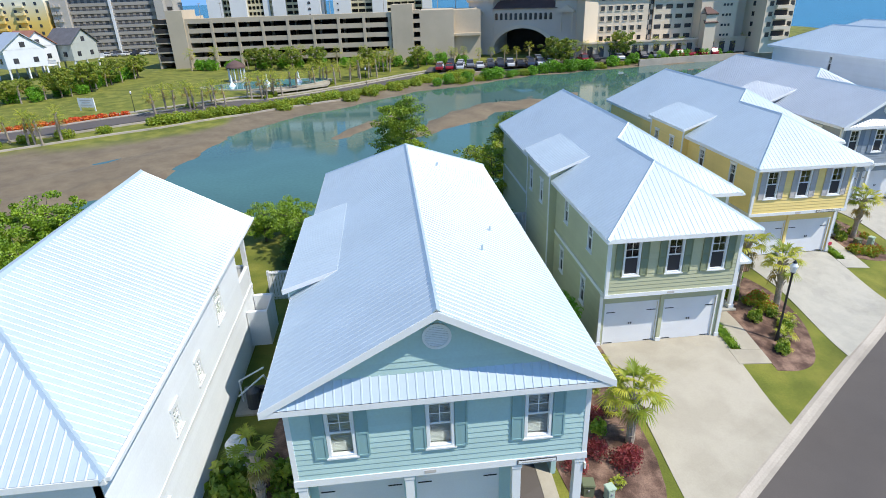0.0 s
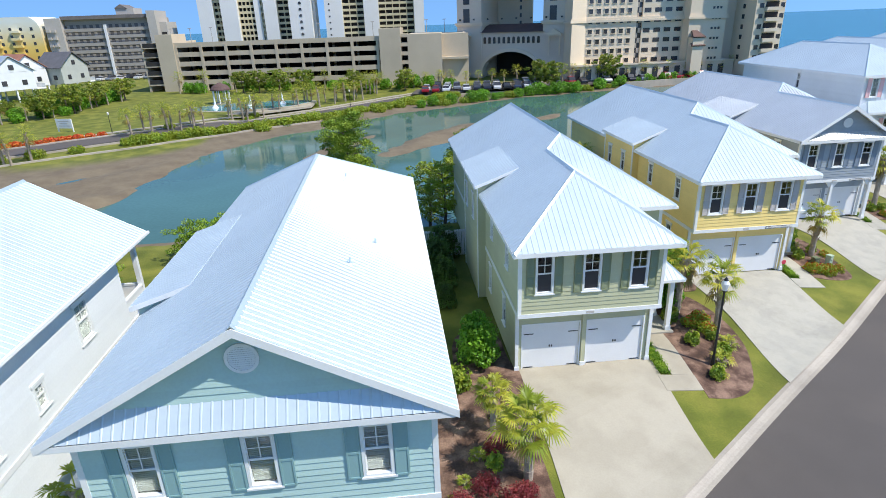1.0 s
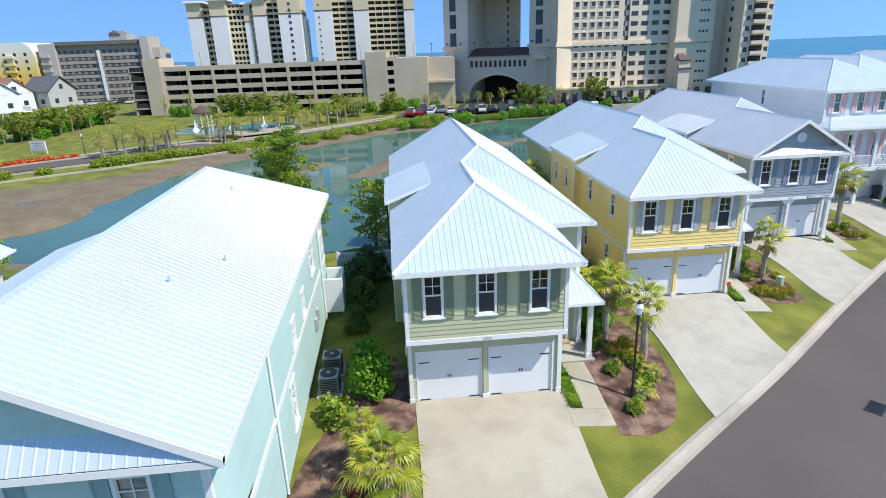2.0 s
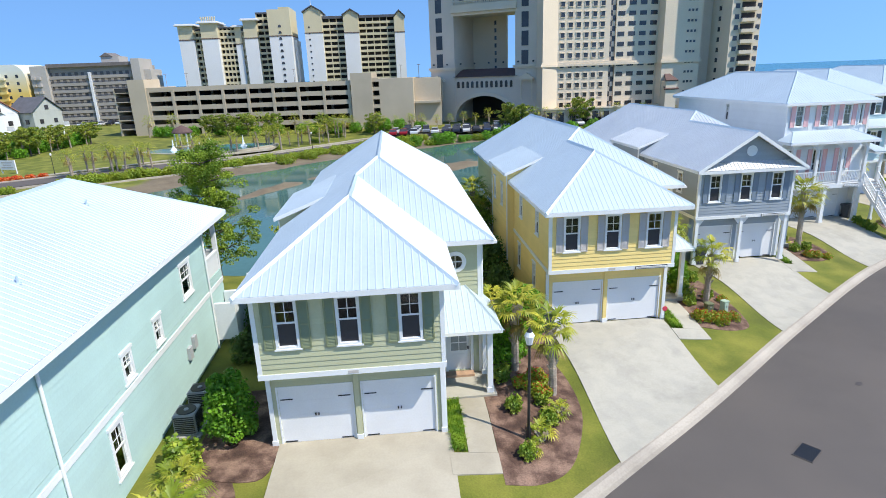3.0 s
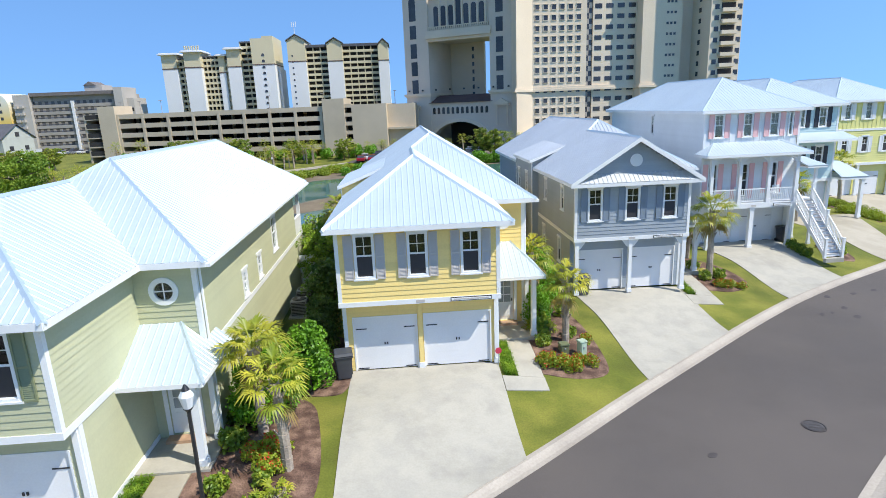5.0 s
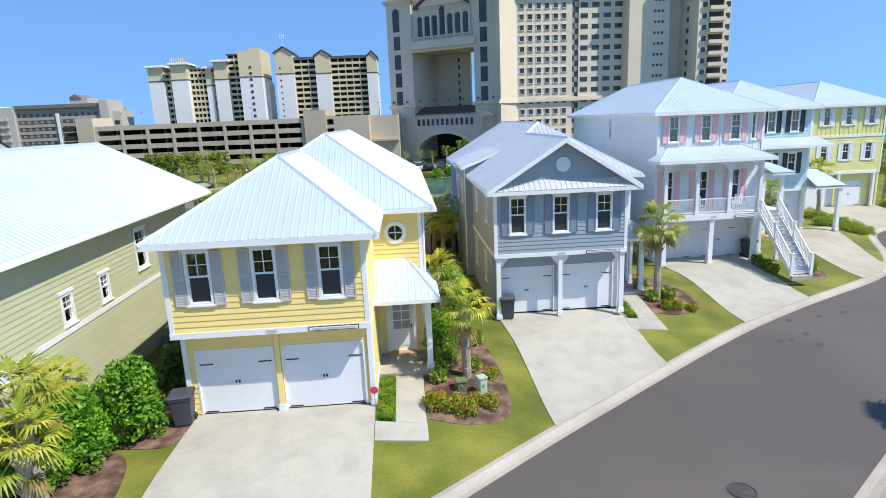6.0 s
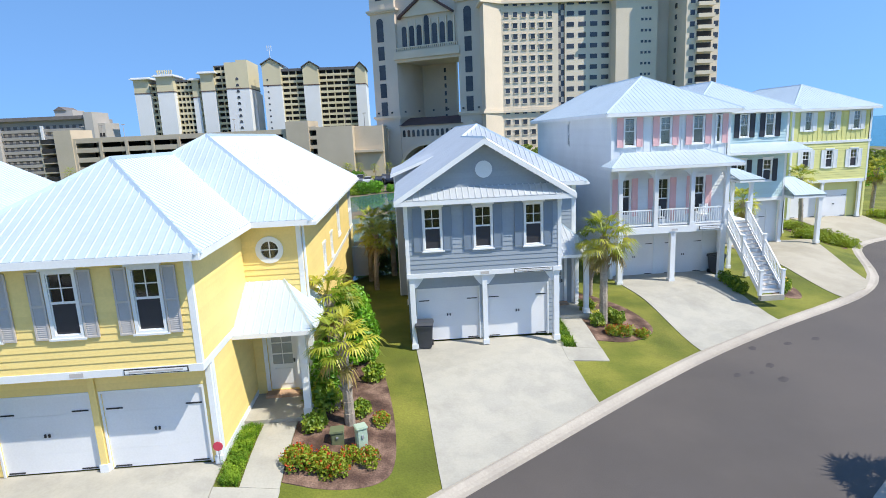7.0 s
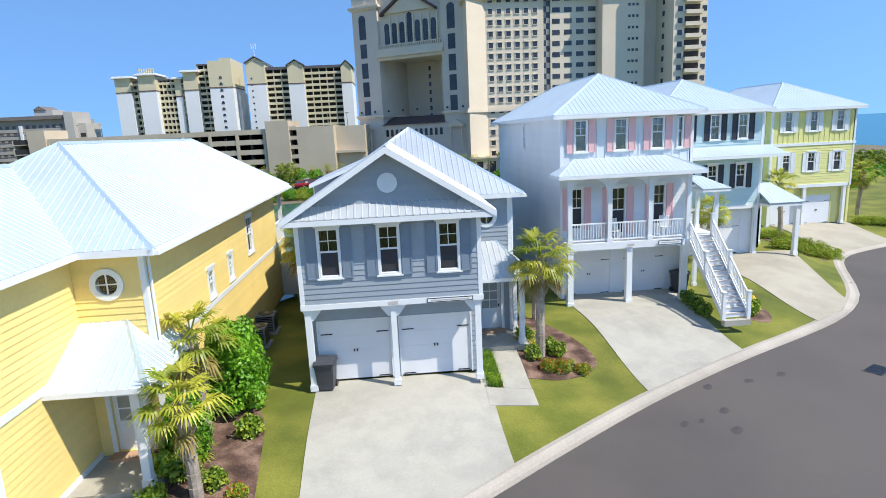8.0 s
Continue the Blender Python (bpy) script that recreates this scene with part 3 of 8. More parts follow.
# ---- houses ----
APT_METER = mat("grey_meter_paint", (0.42, 0.43, 0.43), 0.5, 0.06, 3, 20, 0.0)
def porch_house(name, x0, y0, siding_mat, shutter_mat, roof_mat, label, gable=False, louvre=True, doors=None, blinds=(), z0=0.0):
    """Two storeys over a recessed double garage, with a wing and an entry porch on its right: one plan for three houses."""
    h = thing(name, x0, y0, z0, label, "house", "row of raised beach houses")
    W, D, WY, WX = 5.8, 21.5, 4.3, 7.6
    rec = 0.72 if gable else 0.58
    wins = [(1.0, 3.8), (2.88, 3.8), (4.78, 3.8)]
    front, right1 = Face((0, 0, 0), (1, 0, 0), (0, -1, 0)), Face((W, 0, 0), (0, 1, 0), (1, 0, 0))
    left = Face((0, 0, 0), (0, -1, 0), (-1, 0, 0))
    wing, right2 = Face((0, WY, 0), (1, 0, 0), (0, -1, 0)), Face((WX, 0, 0), (0, 1, 0), (1, 0, 0))
    back = Face((0, D, 0), (-1, 0, 0), (0, 1, 0))
    garage = Face((0, rec, 0), (1, 0, 0), (0, -1, 0))
    # upper front
    hs = [hole(u, z) for u, z in wins]
    wall(h, front, 0.0, W, 2.79, 5.66, hs, siding_mat)
    siding(h, front, 0.1, W - 0.1, 2.95, 5.62, hs, siding_mat, label="painted lap siding boards")
    for i, (u, z) in enumerate(wins):
        window(h, front, u, z, blind=i in blinds)
        shutters(h, front, u, z, shutter_mat, louvre=louvre)
    # garage front
    doors = doors or [(0.32, 2.72), (3.06, 5.46)]
    wall(h, garage, 0.0, W, 0.0, 2.79, [(a, b, 0.0, 2.1) for a, b in doors], siding_mat)
    siding(h, garage, 0.1, W - 0.1, 0.05, 2.78, [(a - 0.05, b + 0.05, 0.0, 2.16) for a, b in doors], siding_mat)
    for a, b in doors:
        garage_door(h, garage, a, b, 0.02, 2.1)
        for p, q, c, d in ((a - 0.05, a, 0, 2.1), (b, b + 0.05, 0, 2.1), (a - 0.05, b + 0.05, 2.1, 2.16)):
            bm = bmesh.new()
            garage.slab(bm, p, q, c, d, 0.001, 0.035)
            part("door_trim", bm, WHITE, h)
    bm = bmesh.new()
    box(bm, 0.0, W, -0.02, rec, 2.792, 2.85)
    part("soffit", bm, WHITE, h)
    if gable:
        for x in (0.14, 2.89, W - 0.14):
            post(h, x, 0.12, -0.02, 2.79, 0.2 if x != 2.89 else 0.18)
        for x, s in ((0.24, 1), (2.8, -1), (2.98, 1), (W - 0.24, -1)):
            bracket(h, x, 0.12, 2.79, s)
    else:
        mid = (doors[0][1] + doors[1][0]) / 2
        for x, m, w in ((0.07, WHITE, 0.14), (mid, siding_mat, 0.16), (W - 0.07, WHITE, 0.14)):
            bm = bmesh.new()
            box(bm, x - w / 2, x + w / 2, rec - 0.09, rec - 0.036, 0.2, 2.79)
            part("pilaster", bm, m, h)
            bm = bmesh.new()
            box(bm, x - w / 2 - 0.03, x + w / 2 + 0.03, rec - 0.12, rec - 0.033, -0.02, 0.2)
            part("pilaster_base", bm, WHITE, h)
    # belt board round the house
    for a, b, o in (((-0.046, -0.054, 2.951), (W + 0.046, -0.054, 2.951), (0, 0.05, 0)), ((-0.05, D, 2.95), (-0.05, -0.05, 2.95), (0.05, 0, 0)), ((W + 0.05, -0.05, 2.95), (W + 0.05, WY, 2.95), (-0.05, 0, 0)), ((WX + 0.05, WY - 0.05, 2.95), (WX + 0.05, D, 2.95), (-0.05, 0, 0)), ((W + 0.05, WY - 0.05, 2.95), (WX + 0.05, WY - 0.05, 2.95), (0, 0.05, 0))):
        board(h, a, b, o, 0.18, 0.999, WHITE, "belt_board")
    if siding_mat is not SAGE:
        plaque(h, front, 4.0, 5.5, 2.79, 2.93)
    number_bar(h, front, 2.9, 2.86)
    # right wall of the front block, wing and sides
    wall(h, right1, 0.0, WY + 0.1, 2.79, 5.66, (), siding_mat)
    siding(h, right1, 0.02, WY, 0.12, 5.62, [(-1, rec, 0, 2.79)], siding_mat)
    wall(h, right1, rec + 0.165, WY + 0.1, 0, 2.79, (), siding_mat)
    door = (6.25, 7.15, 0.2, 2.3)
    rnd = (6.37, 6.93, 4.54, 5.10)
    wall(h, wing, W, WX, 0, 5.66, [door, rnd], siding_mat)
    siding(h, wing, W + 0.02, WX - 0.1, 0.12, 5.62, [door, rnd], siding_mat)
    rwins = [(9.0, 3.06, 0.66, 1.0), (11.3, 3.1, 0.66, 1.0), (14.4, 3.5, 1.0, 1.6)]
    rh = [hole(u, z, w, k) for u, z, w, k in rwins]
    side_hole, back_hole = balcony_hole(WX, D, 2.97)
    wall(h, right2, WY - 0.0, D, 0, 5.66, rh + [side_hole], siding_mat)
    siding(h, right2, WY + 0.02, D - 0.02, 0.12, 5.62, rh + [side_hole], siding_mat)
    for u, z, w, k in rwins:
        window(h, right2, u, z, w, k, screen=False, trim=0.09)
    lw = [(-2.2, 4.05, 0.62, 1.25), (-5.7, 4.05, 0.62, 1.25), (-2.7, 1.1, 0.62, 1.35), (-6.1, 1.1, 0.62, 1.35), (-13.4, 1.1, 0.62, 1.35)]
    lh = [hole(u, z, w, k) for u, z, w, k in lw]
    wall(h, left, -D, 0, 2.79, 5.66, lh, siding_mat)
    wall(h, left, -D, -rec - 0.165, 0, 2.79, lh, siding_mat)
    siding(h, left, -D + 0.02, -0.02, 0.12, 5.62, lh + [(-rec, 1, 0, 2.79)], siding_mat)
    for u, z, w, k in lw:
        window(h, left, u, z, w, k)
    wall(h, back, -WX, 0, 0, 5.66, [back_hole], siding_mat)
    # corner boards
    for x, y, zz in ((-0.035, -0.035, 2.8), (W - 0.105, -0.035, 2.8), (WX - 0.105, WY - 0.035, 0), (-0.035, D - 0.1, 0)):
        bm = bmesh.new()
        box(bm, x, x + 0.14, y, y + 0.14, zz, 5.6)
        part("corner_board", bm, WHITE, h)
    bm = bmesh.new()
    box(bm, W - 0.1, W + 0.04, rec - 0.03, rec + 0.13, 0.0, 2.76)
    part("corner_board", bm, WHITE, h)
    bm = bmesh.new()
    box(bm, W + 0.002, W + 0.045, rec + 0.14, WY - 0.02, 0.0, 0.24)
    part("base_board", bm, WHITE, h)
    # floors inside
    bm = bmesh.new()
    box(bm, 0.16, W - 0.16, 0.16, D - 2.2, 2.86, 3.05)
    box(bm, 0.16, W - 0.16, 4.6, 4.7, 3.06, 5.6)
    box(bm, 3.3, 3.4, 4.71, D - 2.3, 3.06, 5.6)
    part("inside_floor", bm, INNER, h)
    # round window
    cx, cz = 6.65, 4.82
    bm = disc(bmesh.new(), (cx, WY - 0.06, cz), 0.42, 0.1, 28, 0.27)
    rw = part("round_window", bm, WHITE, h, "round white-framed window")
    bm = bmesh.new()
    box(bm, cx - 0.27, cx + 0.27, WY - 0.035, WY + 0.0, cz - 0.015, cz + 0.015)
    box(bm, cx - 0.015, cx + 0.015, WY - 0.033, WY - 0.002, cz - 0.27, cz + 0.27)
    part("muntin", bm, WHITE, rw)
    o = part("pane", disc(bmesh.new(), (cx, WY + 0.0, cz), 0.28, 0.01, 28), GLASS, rw)
    o.visible_shadow = False
    # entry
    bm = bmesh.new()
    wing.slab(bm, 6.25, 7.15, 0.2, 2.3, -0.12, -0.06)
    d = part("front_door", bm, WHITE, h, "white front door with six small panes")
    for r in range(3):
        for c in range(2):
            bm = bmesh.new()
            wing.slab(bm, 6.38 + c * 0.33, 6.68 + c * 0.33, 1.05 + r * 0.37, 1.37 + r * 0.37, -0.058, -0.048)
            part("door_pane", bm, FROST, d)
    bm = bmesh.new()
    wing.slab(bm, 6.40, 7.0, 0.38, 0.9, -0.058, -0.04)
    part("door_panel", bm, WHITE, d)
    bm = bmesh.new()
    wing.slab(bm, 7.03, 7.08, 1.1, 1.22, -0.058, -0.0)
    part("door_handle", bm, BLACK, d)
    for u in (6.19, 7.21):
        bm = bmesh.new()
        wing.slab(bm, u - 0.06, u + 0.06, 0.2, 2.36, 0.03, 0.06)
        part("door_trim", bm, WHITE, h)
    bm = bmesh.new()
    box(bm, W + 0.02, 7.9, 2.45, WY - 0.02, -0.3, 0.10)
    part("porch_floor", bm, CONC_G, h)
    part("door_step", box(bmesh.new(), 6.15, 7.25, WY - 0.42, WY - 0.06, 0.101, 0.2), STEP, h, "tan brick door step")
    post(h, 7.68, 2.72, 0.1, 2.66, 0.2)
    post(h, 7.68, WY - 0.2, 0.1, 2.66, 0.16)
    board(h, (W, 2.62, 2.8), (7.78, 2.62, 2.8), (0, 0.14, 0), 0.18, 1, WHITE, "porch_beam")
    board(h, (7.64, 2.62, 2.8), (7.64, 4.4, 2.8), (0.14, 0, 0), 0.18, 1, WHITE, "porch_beam")
    e, tz = 2.80, 3.85
    A, B, C, E = (W + 0.02, 2.32, e), (8.1, 2.32, e), (7.0, WY - 0.03, tz), (W + 0.02, WY - 0.03, tz)
    roof_plane(h, [A, B, C, E], roof_mat, name="porch_roof")
    roof_plane(h, [B, (8.1, 5.3, e), (7.62, 5.3, e + 0.458), (7.62, WY - 0.03, e + 0.458), C], roof_mat, name="porch_roof")
    bm = bmesh.new()
    ext(bm, [(7.62, 5.3, e - 0.1), (8.1, 5.3, e - 0.1), (7.62, 5.3, e + 0.44)], (0, -0.05, 0))
    part("porch_gable", bm, WHITE, h)
    ridge(h, B, C, CAP, 0.09)
    board(h, (W, 2.33, e - 0.0), (8.1, 2.33, e - 0.0), (0, -0.02, 0), 0.13, 1, WHITE, "fascia")
    board(h, (8.09, 2.33, e), (8.09, 5.3, e), (0.02, 0, 0), 0.13, 1, WHITE, "fascia")
    rear_balcony(h, WX, D, siding_mat)
    main_roof(h, W, D, WY, WX, roof_mat, gable, siding_mat)
    if gable:
        gable_front(h, front, siding_mat, roof_mat, -0.34, 6.26, 5.76, 2.96, 7.85)
    return h


def main_roof(h, W, D, WY, WX, rm, gable, sm):
    e, s = 5.76, 0.634
    xl, xr, yf = -0.34, W + 0.46, -0.56
    xr2, yf2, yb = WX + 0.48, WY - 0.42, D + 0.4
    r1, r2 = (xl + xr) / 2, (xl + xr2) / 2
    z1, z2 = e + (r1 - xl) * s, e + (r2 - xl) * s
    run, runb = 4.4, 2.0
    ya = yf2 + run
    yn = yf2 + run * (r1 - xl) / (r2 - xl)
    y1 = yf + 3.58
    if gable:
        yf, y1 = -0.5, -0.5
    b0, b1 = 7.4, 12.7  # the wall dormer on the left
    top = 1.6
    zt = e + (top - xl) * s
    FL, FR, WI, WR, BR, BL = (xl, yf, e), (xr, yf, e), (xr, yf2, e), (xr2, yf2, e), (xr2, yb, e), (xl, yb, e)
    H1, N, H2, H3 = (r1, y1, z1), (r1, yn, z1), (r2, ya, z2), (r2, yb - runb, z2)
    roof_plane(h, [BL, FL, H1, N, H2, H3], rm, label="ribbed metal roof slope")
    if not gable:
        roof_plane(h, [FL, FR, H1], rm)
    roof_plane(h, [FR, WI, N, H1], rm)
    roof_plane(h, [WI, WR, H2, N], rm)
    roof_plane(h, [WR, BR, H3, H2], rm)
    roof_plane(h, [BR, BL, H3], rm)
    caps = [(H1, N), (N, H2), (H2, H3), (H2, WR), (H3, BR), (H3, BL)]
    if not gable:
        caps += [(FL, H1), (FR, H1)]
    for a, b in caps:
        ridge(h, a, b, CAP)
    for a, b, o in ((FL, FR, (0, -0.02, 0)), (FR, WI, (0.02, 0, 0)), (WI, WR, (0, -0.02, 0)), (WR, BR, (0.02, 0, 0)), (BR, BL, (0, 0.02, 0)), (BL, FL, (-0.02, 0, 0))):
        if gable and a == FL:
            continue
        a, b = Vector(a) - Vector((0, 0, 0.01)), Vector(b) - Vector((0, 0, 0.01))
        board(h, a, b, o, 0.17, 1, WHITE, "fascia")
    bm = bmesh.new()
    ext(bm, [(xl, yf if not gable else 0.0, 5.60), (xr, yf if not gable else 0.0, 5.60), (xr, yf2, 5.60), (xr2, yf2, 5.60), (xr2, yb, 5.60), (xl, yb, 5.60)], (0, 0, -0.02))
    part("soffit", bm, WHITE, h)
    # downspout and gutter at the wing
    bm = bmesh.new()
    box(bm, xr2 + 0.02, xr2 + 0.12, yf2, yb, 5.58, 5.68)
    tube(bm, (WX + 0.09, WY + 0.12, 5.6), (WX + 0.09, WY + 0.12, 0.1), 0.04, 0.04, 6)
    part("gutter", bm, WHITE, h)
    wall_dormer(h, xl, e, s, b0, b1, top, rm, sm)


def wall_dormer(h, xl, e, s, b0, b1, top, rm, sm):
    """A stretch of side wall that rises past the eave under a flatter shed roof."""
    zt = e + (top - xl) * s
    ze = e + 0.35 * (zt - e)
    fx = xl - 0.06
    xo = xl - 0.24
    f = Face((fx, 0, 0), (0, -1, 0), (-1, 0, 0))
    hs = [hole(-(b0 + 1.7), 4.05, 0.62, 1.3), hole(-(b1 - 1.3), 4.05, 0.62, 1.3)]
    wall(h, f, -b1 + 0.2, -b0 - 0.2, 0.0, ze - 0.05, hs, sm)
    siding(h, f, -b1 + 0.25, -b0 - 0.25, 0.12, ze - 0.06, hs, sm)
    for u, z, w, k in ((-(b0 + 1.7), 4.05, 0.62, 1.3), (-(b1 - 1.3), 4.05, 0.62, 1.3)):
        window(h, f, u, z, w, k)
    for y in (b0 + 0.178, b1 - 0.194):
        bm = bmesh.new()
        ext(bm, [(fx - 0.01, y, 0.0), (-0.003, y, 0.0), (-0.003, y, e - 0.2), (0.1, y, e + (0.1 - xl) * s - 0.12), (top, y, zt - 0.1), (top - 0.1, y, zt - 0.02), (fx - 0.01, y, ze - 0.1)], (0, 0.016, 0))
        part("dormer_cheek", bm, sm, h)
    for y in (b0 + 0.17, b1 - 0.31):
        bm = bmesh.new()
        box(bm, fx - 0.045, fx - 0.001, y, y + 0.14, 0.0, ze - 0.1)
        part("corner_board", bm, WHITE, h)
    roof_plane(h, [(xo, b1, ze), (xo, b0, ze), (top, b0, zt + 0.02), (top, b1, zt + 0.02)], rm, name="dormer_roof")
    board(h, (xo, b1, ze - 0.01), (xo, b0, ze - 0.01), (-0.02, 0, 0), 0.16, 1, WHITE, "fascia")
    for y, o in ((b0, -0.03), (b1, 0.03)):
        bm = bmesh.new()
        ext(bm, [(xo, y, ze + 0.0), (top, y, zt + 0.02), (top, y, zt - 0.12), (xo, y, ze - 0.16)], (0, o, 0))
        part("rake_board", bm, WHITE, h)


def gable_front(h, front, sm, rm, xl, xr, e, rx, rz, pent=True, vent=0.46, over=0.5, lift=0.38, vr=0.29):
    """The gable over the front: boards that taper, a round vent, rakes and a pent roof along its foot."""
    k = (rz - e) / (rx - xl)
    y = front.o.y
    def lim(z):
        d = max(0.0, (rz - 0.14 - z) / k)
        return rx - d, rx + d
    bm = bmesh.new()
    ext(bm, [(xl + 0.3, y, e - 0.06), (xr - 0.3, y, e - 0.06), (rx, y, rz - 0.2)], (0, 0.12, 0))
    part("gable_wall", bm, sm, h)
    siding(h, front, xl, xr, e + lift - 0.05, rz - 0.22, (), sm, lim=lim)
    v = part("gable_vent", disc(bmesh.new(), (rx, y - 0.06, e + (rz - e) * vent), vr, 0.05, 26), WHITE, h, "round white louvred vent")
    bm = disc(bmesh.new(), (rx, y - 0.085, e + (rz - e) * vent), vr + 0.02, 0.024, 26, vr - 0.05)
    for q in range(-5, 6):
        w = math.sqrt(max(0.0, (vr - 0.06) ** 2 - (q * 0.05) ** 2))
        if w > 0.03:
            box(bm, rx - w, rx + w, y - 0.075, y - 0.061, e + (rz - e) * vent + q * 0.05 - 0.012, e + (rz - e) * vent + q * 0.05 + 0.012)
    part("louvre", bm, WHITE, v)
    yo = y - over
    for sx, x in ((1, xl), (-1, xr)):
        for t0, t1, o, dz in ((-0.02, 0.05, 0.0, 0.20), (0.051, 0.12, 0.0, 0.12)):
            bm = bmesh.new()
            ext(bm, [(x - sx * 0.02, yo + t0, e - 0.02), (rx, yo + t0, rz - 0.02), (rx, yo + t0, rz - 0.02 - dz), (x - sx * 0.02, yo + t0, e - 0.02 - dz)], (0, t1 - t0, 0))
            part("rake_board", bm, WHITE, h)
        bm = bmesh.new()
        ext(bm, [(x, yo + 0.12, e - 0.12), (rx, yo + 0.12, rz - 0.12), (rx, yo + 0.12, rz - 0.10), (x, yo + 0.12, e - 0.10)], (0, y - yo - 0.13, 0))
        part("rake_soffit", bm, WHITE, h)
    if pent:
        zp = e - 0.02
        inset = (lift + 0.12) / k
        roof_plane(h, [(xl + 0.12, yo, zp), (xr - 0.12, yo, zp), (xr - inset, y - 0.001, zp + lift), (xl + inset, y - 0.001, zp + lift)], rm, thick=0.05, name="pent_roof")
        board(h, (xl, yo + 0.02, zp - 0.03), (xr, yo + 0.02, zp - 0.03), (0, -0.02, 0), 0.16, 1, WHITE, "fascia")
        bm = bmesh.new()
        box(bm, xl, xr, yo + 0.01, y - 0.005, zp - 0.17, zp - 0.15)
        part("soffit", bm, WHITE, h)


def teal_house():
    h = thing("beach_house", -2.95, 11.1, 0.3, "pale aqua two-storey house with a white ribbed metal gable roof", "house", "row of raised beach houses")
    W, D = 7.92, 19.3
    front = Face((0, 0, 0), (1, 0, 0), (0, -1, 0))
    right, left = Face((W, 0, 0), (0, 1, 0), (1, 0, 0)), Face((0, 0, 0), (0, -1, 0), (-1, 0, 0))
    wins = [(1.34, 3.68), (3.92, 3.68), (6.54, 3.68)]
    hs = [hole(u, z, 0.74, 1.5) for u, z in wins]
    wall(h, front, 0, W, 2.74, 5.6, hs, TEAL)
    siding(h, front, 0.1, W - 0.1, 2.97, 5.58, hs, TEAL, label="painted lap siding boards")
    for i, (u, z) in enumerate(wins):
        window(h, front, u, z, blind="full", h=1.5, screen=False)
        shutters(h, front, u, z, TEAL_S, h=1.5, louvre=False)
    garage = Face((0, 0.72, 0), (1, 0, 0), (0, -1, 0))
    doors = [(0.4, 2.85), (3.2, 5.65)]
    wall(h, garage, 0, 6.0, -0.3, 2.72, [(a, b, -0.3, 2.2) for a, b in doors], TEAL)
    for a, b in doors:
        garage_door(h, garage, a, b, -0.28, 2.2)
    side = Face((6.0, 0.72, 0), (0, 1, 0), (1, 0, 0))
    wall(h, side, 0.165, 5.0, -0.3, 2.72, (), TEAL)
    bm = bmesh.new()
    box(bm, 0, W, 0.0, 6.0, 2.722, 2.76)
    part("soffit", bm, WHITE, h)
    for x in (0.14, 3.02, 6.0, W - 0.14):
        post(h, x, 0.12, -0.3, 2.72, 0.24)
    board(h, (-0.046, -0.054, 2.971), (W + 0.046, -0.054, 2.971), (0, 0.05, 0), 0.22, 1, WHITE, "belt_board")
    board(h, (W + 0.05, -0.05, 2.55), (W + 0.05, D, 2.55), (-0.05, 0, 0), 0.2, 1, WHITE, "belt_board")
    board(h, (-0.05, D, 2.8), (-0.05, -0.05, 2.8), (0.05, 0, 0), 0.2, 1, WHITE, "belt_board")
    plaque(h, front, 6.0, 7.1, 2.78, 2.93)
    number_bar(h, front, 3.6, 2.86)
    rw = [(9.25, 2.7, 0.7, 0.96), (11.68, 2.76, 0.7, 0.96), (14.87, 3.3, 1.15, 1.36), (7.85, 0.4, 0.85, 1.65)]
    rh = [hole(u, z, w, k) for u, z, w, k in rw]
    side_hole, back_hole = balcony_hole(W, D, 2.97)
    wall(h, right, 0, D, 2.74, 5.5, rh + [side_hole], TEAL)
    wall(h, right, 2.4, D, -0.3, 2.74, rh, TEAL)
    siding(h, right, 0.02, D - 0.02, 2.76, 5.46, rh + [side_hole], TEAL)
    siding(h, right, 2.42, D - 0.02, -0.2, 2.74, rh, TEAL)
    for u, z, w, k in rw:
        window(h, right, u, z, w, k, screen=False, trim=0.1)
    wall(h, left, -D, 0, 2.74, 5.5, (), TEAL)
    wall(h, left, -D, -0.3, -0.3, 2.74, (), TEAL)
    siding(h, left, -D + 0.02, -0.02, -0.1, 5.46, [(-0.3, 1, -1, 2.74)], TEAL)
    wall(h, Face((0, D, 0), (-1, 0, 0), (0, 1, 0)), -W, 0, -0.3, 5.5, [back_hole], TEAL)
    for x, y, zz in ((-0.035, -0.035, 2.76), (W - 0.105, -0.035, 2.76)):
        bm = bmesh.new()
        box(bm, x, x + 0.14, y, y + 0.14, zz, 5.45)
        part("corner_board", bm, WHITE, h)
    bm = bmesh.new()
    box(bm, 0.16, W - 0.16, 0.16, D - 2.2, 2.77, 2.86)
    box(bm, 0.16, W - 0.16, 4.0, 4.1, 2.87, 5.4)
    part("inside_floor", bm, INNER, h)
    # roof
    xl, xr, yf, yb, e, rx = -0.47, 8.4, -0.42, D + 0.4, 5.65, 3.93
    s = 2.42 / (rx - xl)
    rz = e + 2.42
    yr = yb - 4.1
    FL, FR, BR, BL, R0, R1 = (xl, yf, e), (xr, yf, e), (xr, yb, e), (xl, yb, e), (rx, yf, rz), (rx, yr, rz)
    roof_plane(h, [BL, FL, R0, R1], ROOF, label="ribbed white metal roof slope")
    roof_plane(h, [FR, BR, R1, R0], ROOF)
    roof_plane(h, [BR, BL, R1], ROOF)
    for a, b in ((R0, R1), (R1, BR), (R1, BL)):
        ridge(h, a, b, CAP)
    dz = Vector((0, 0, 0.01))
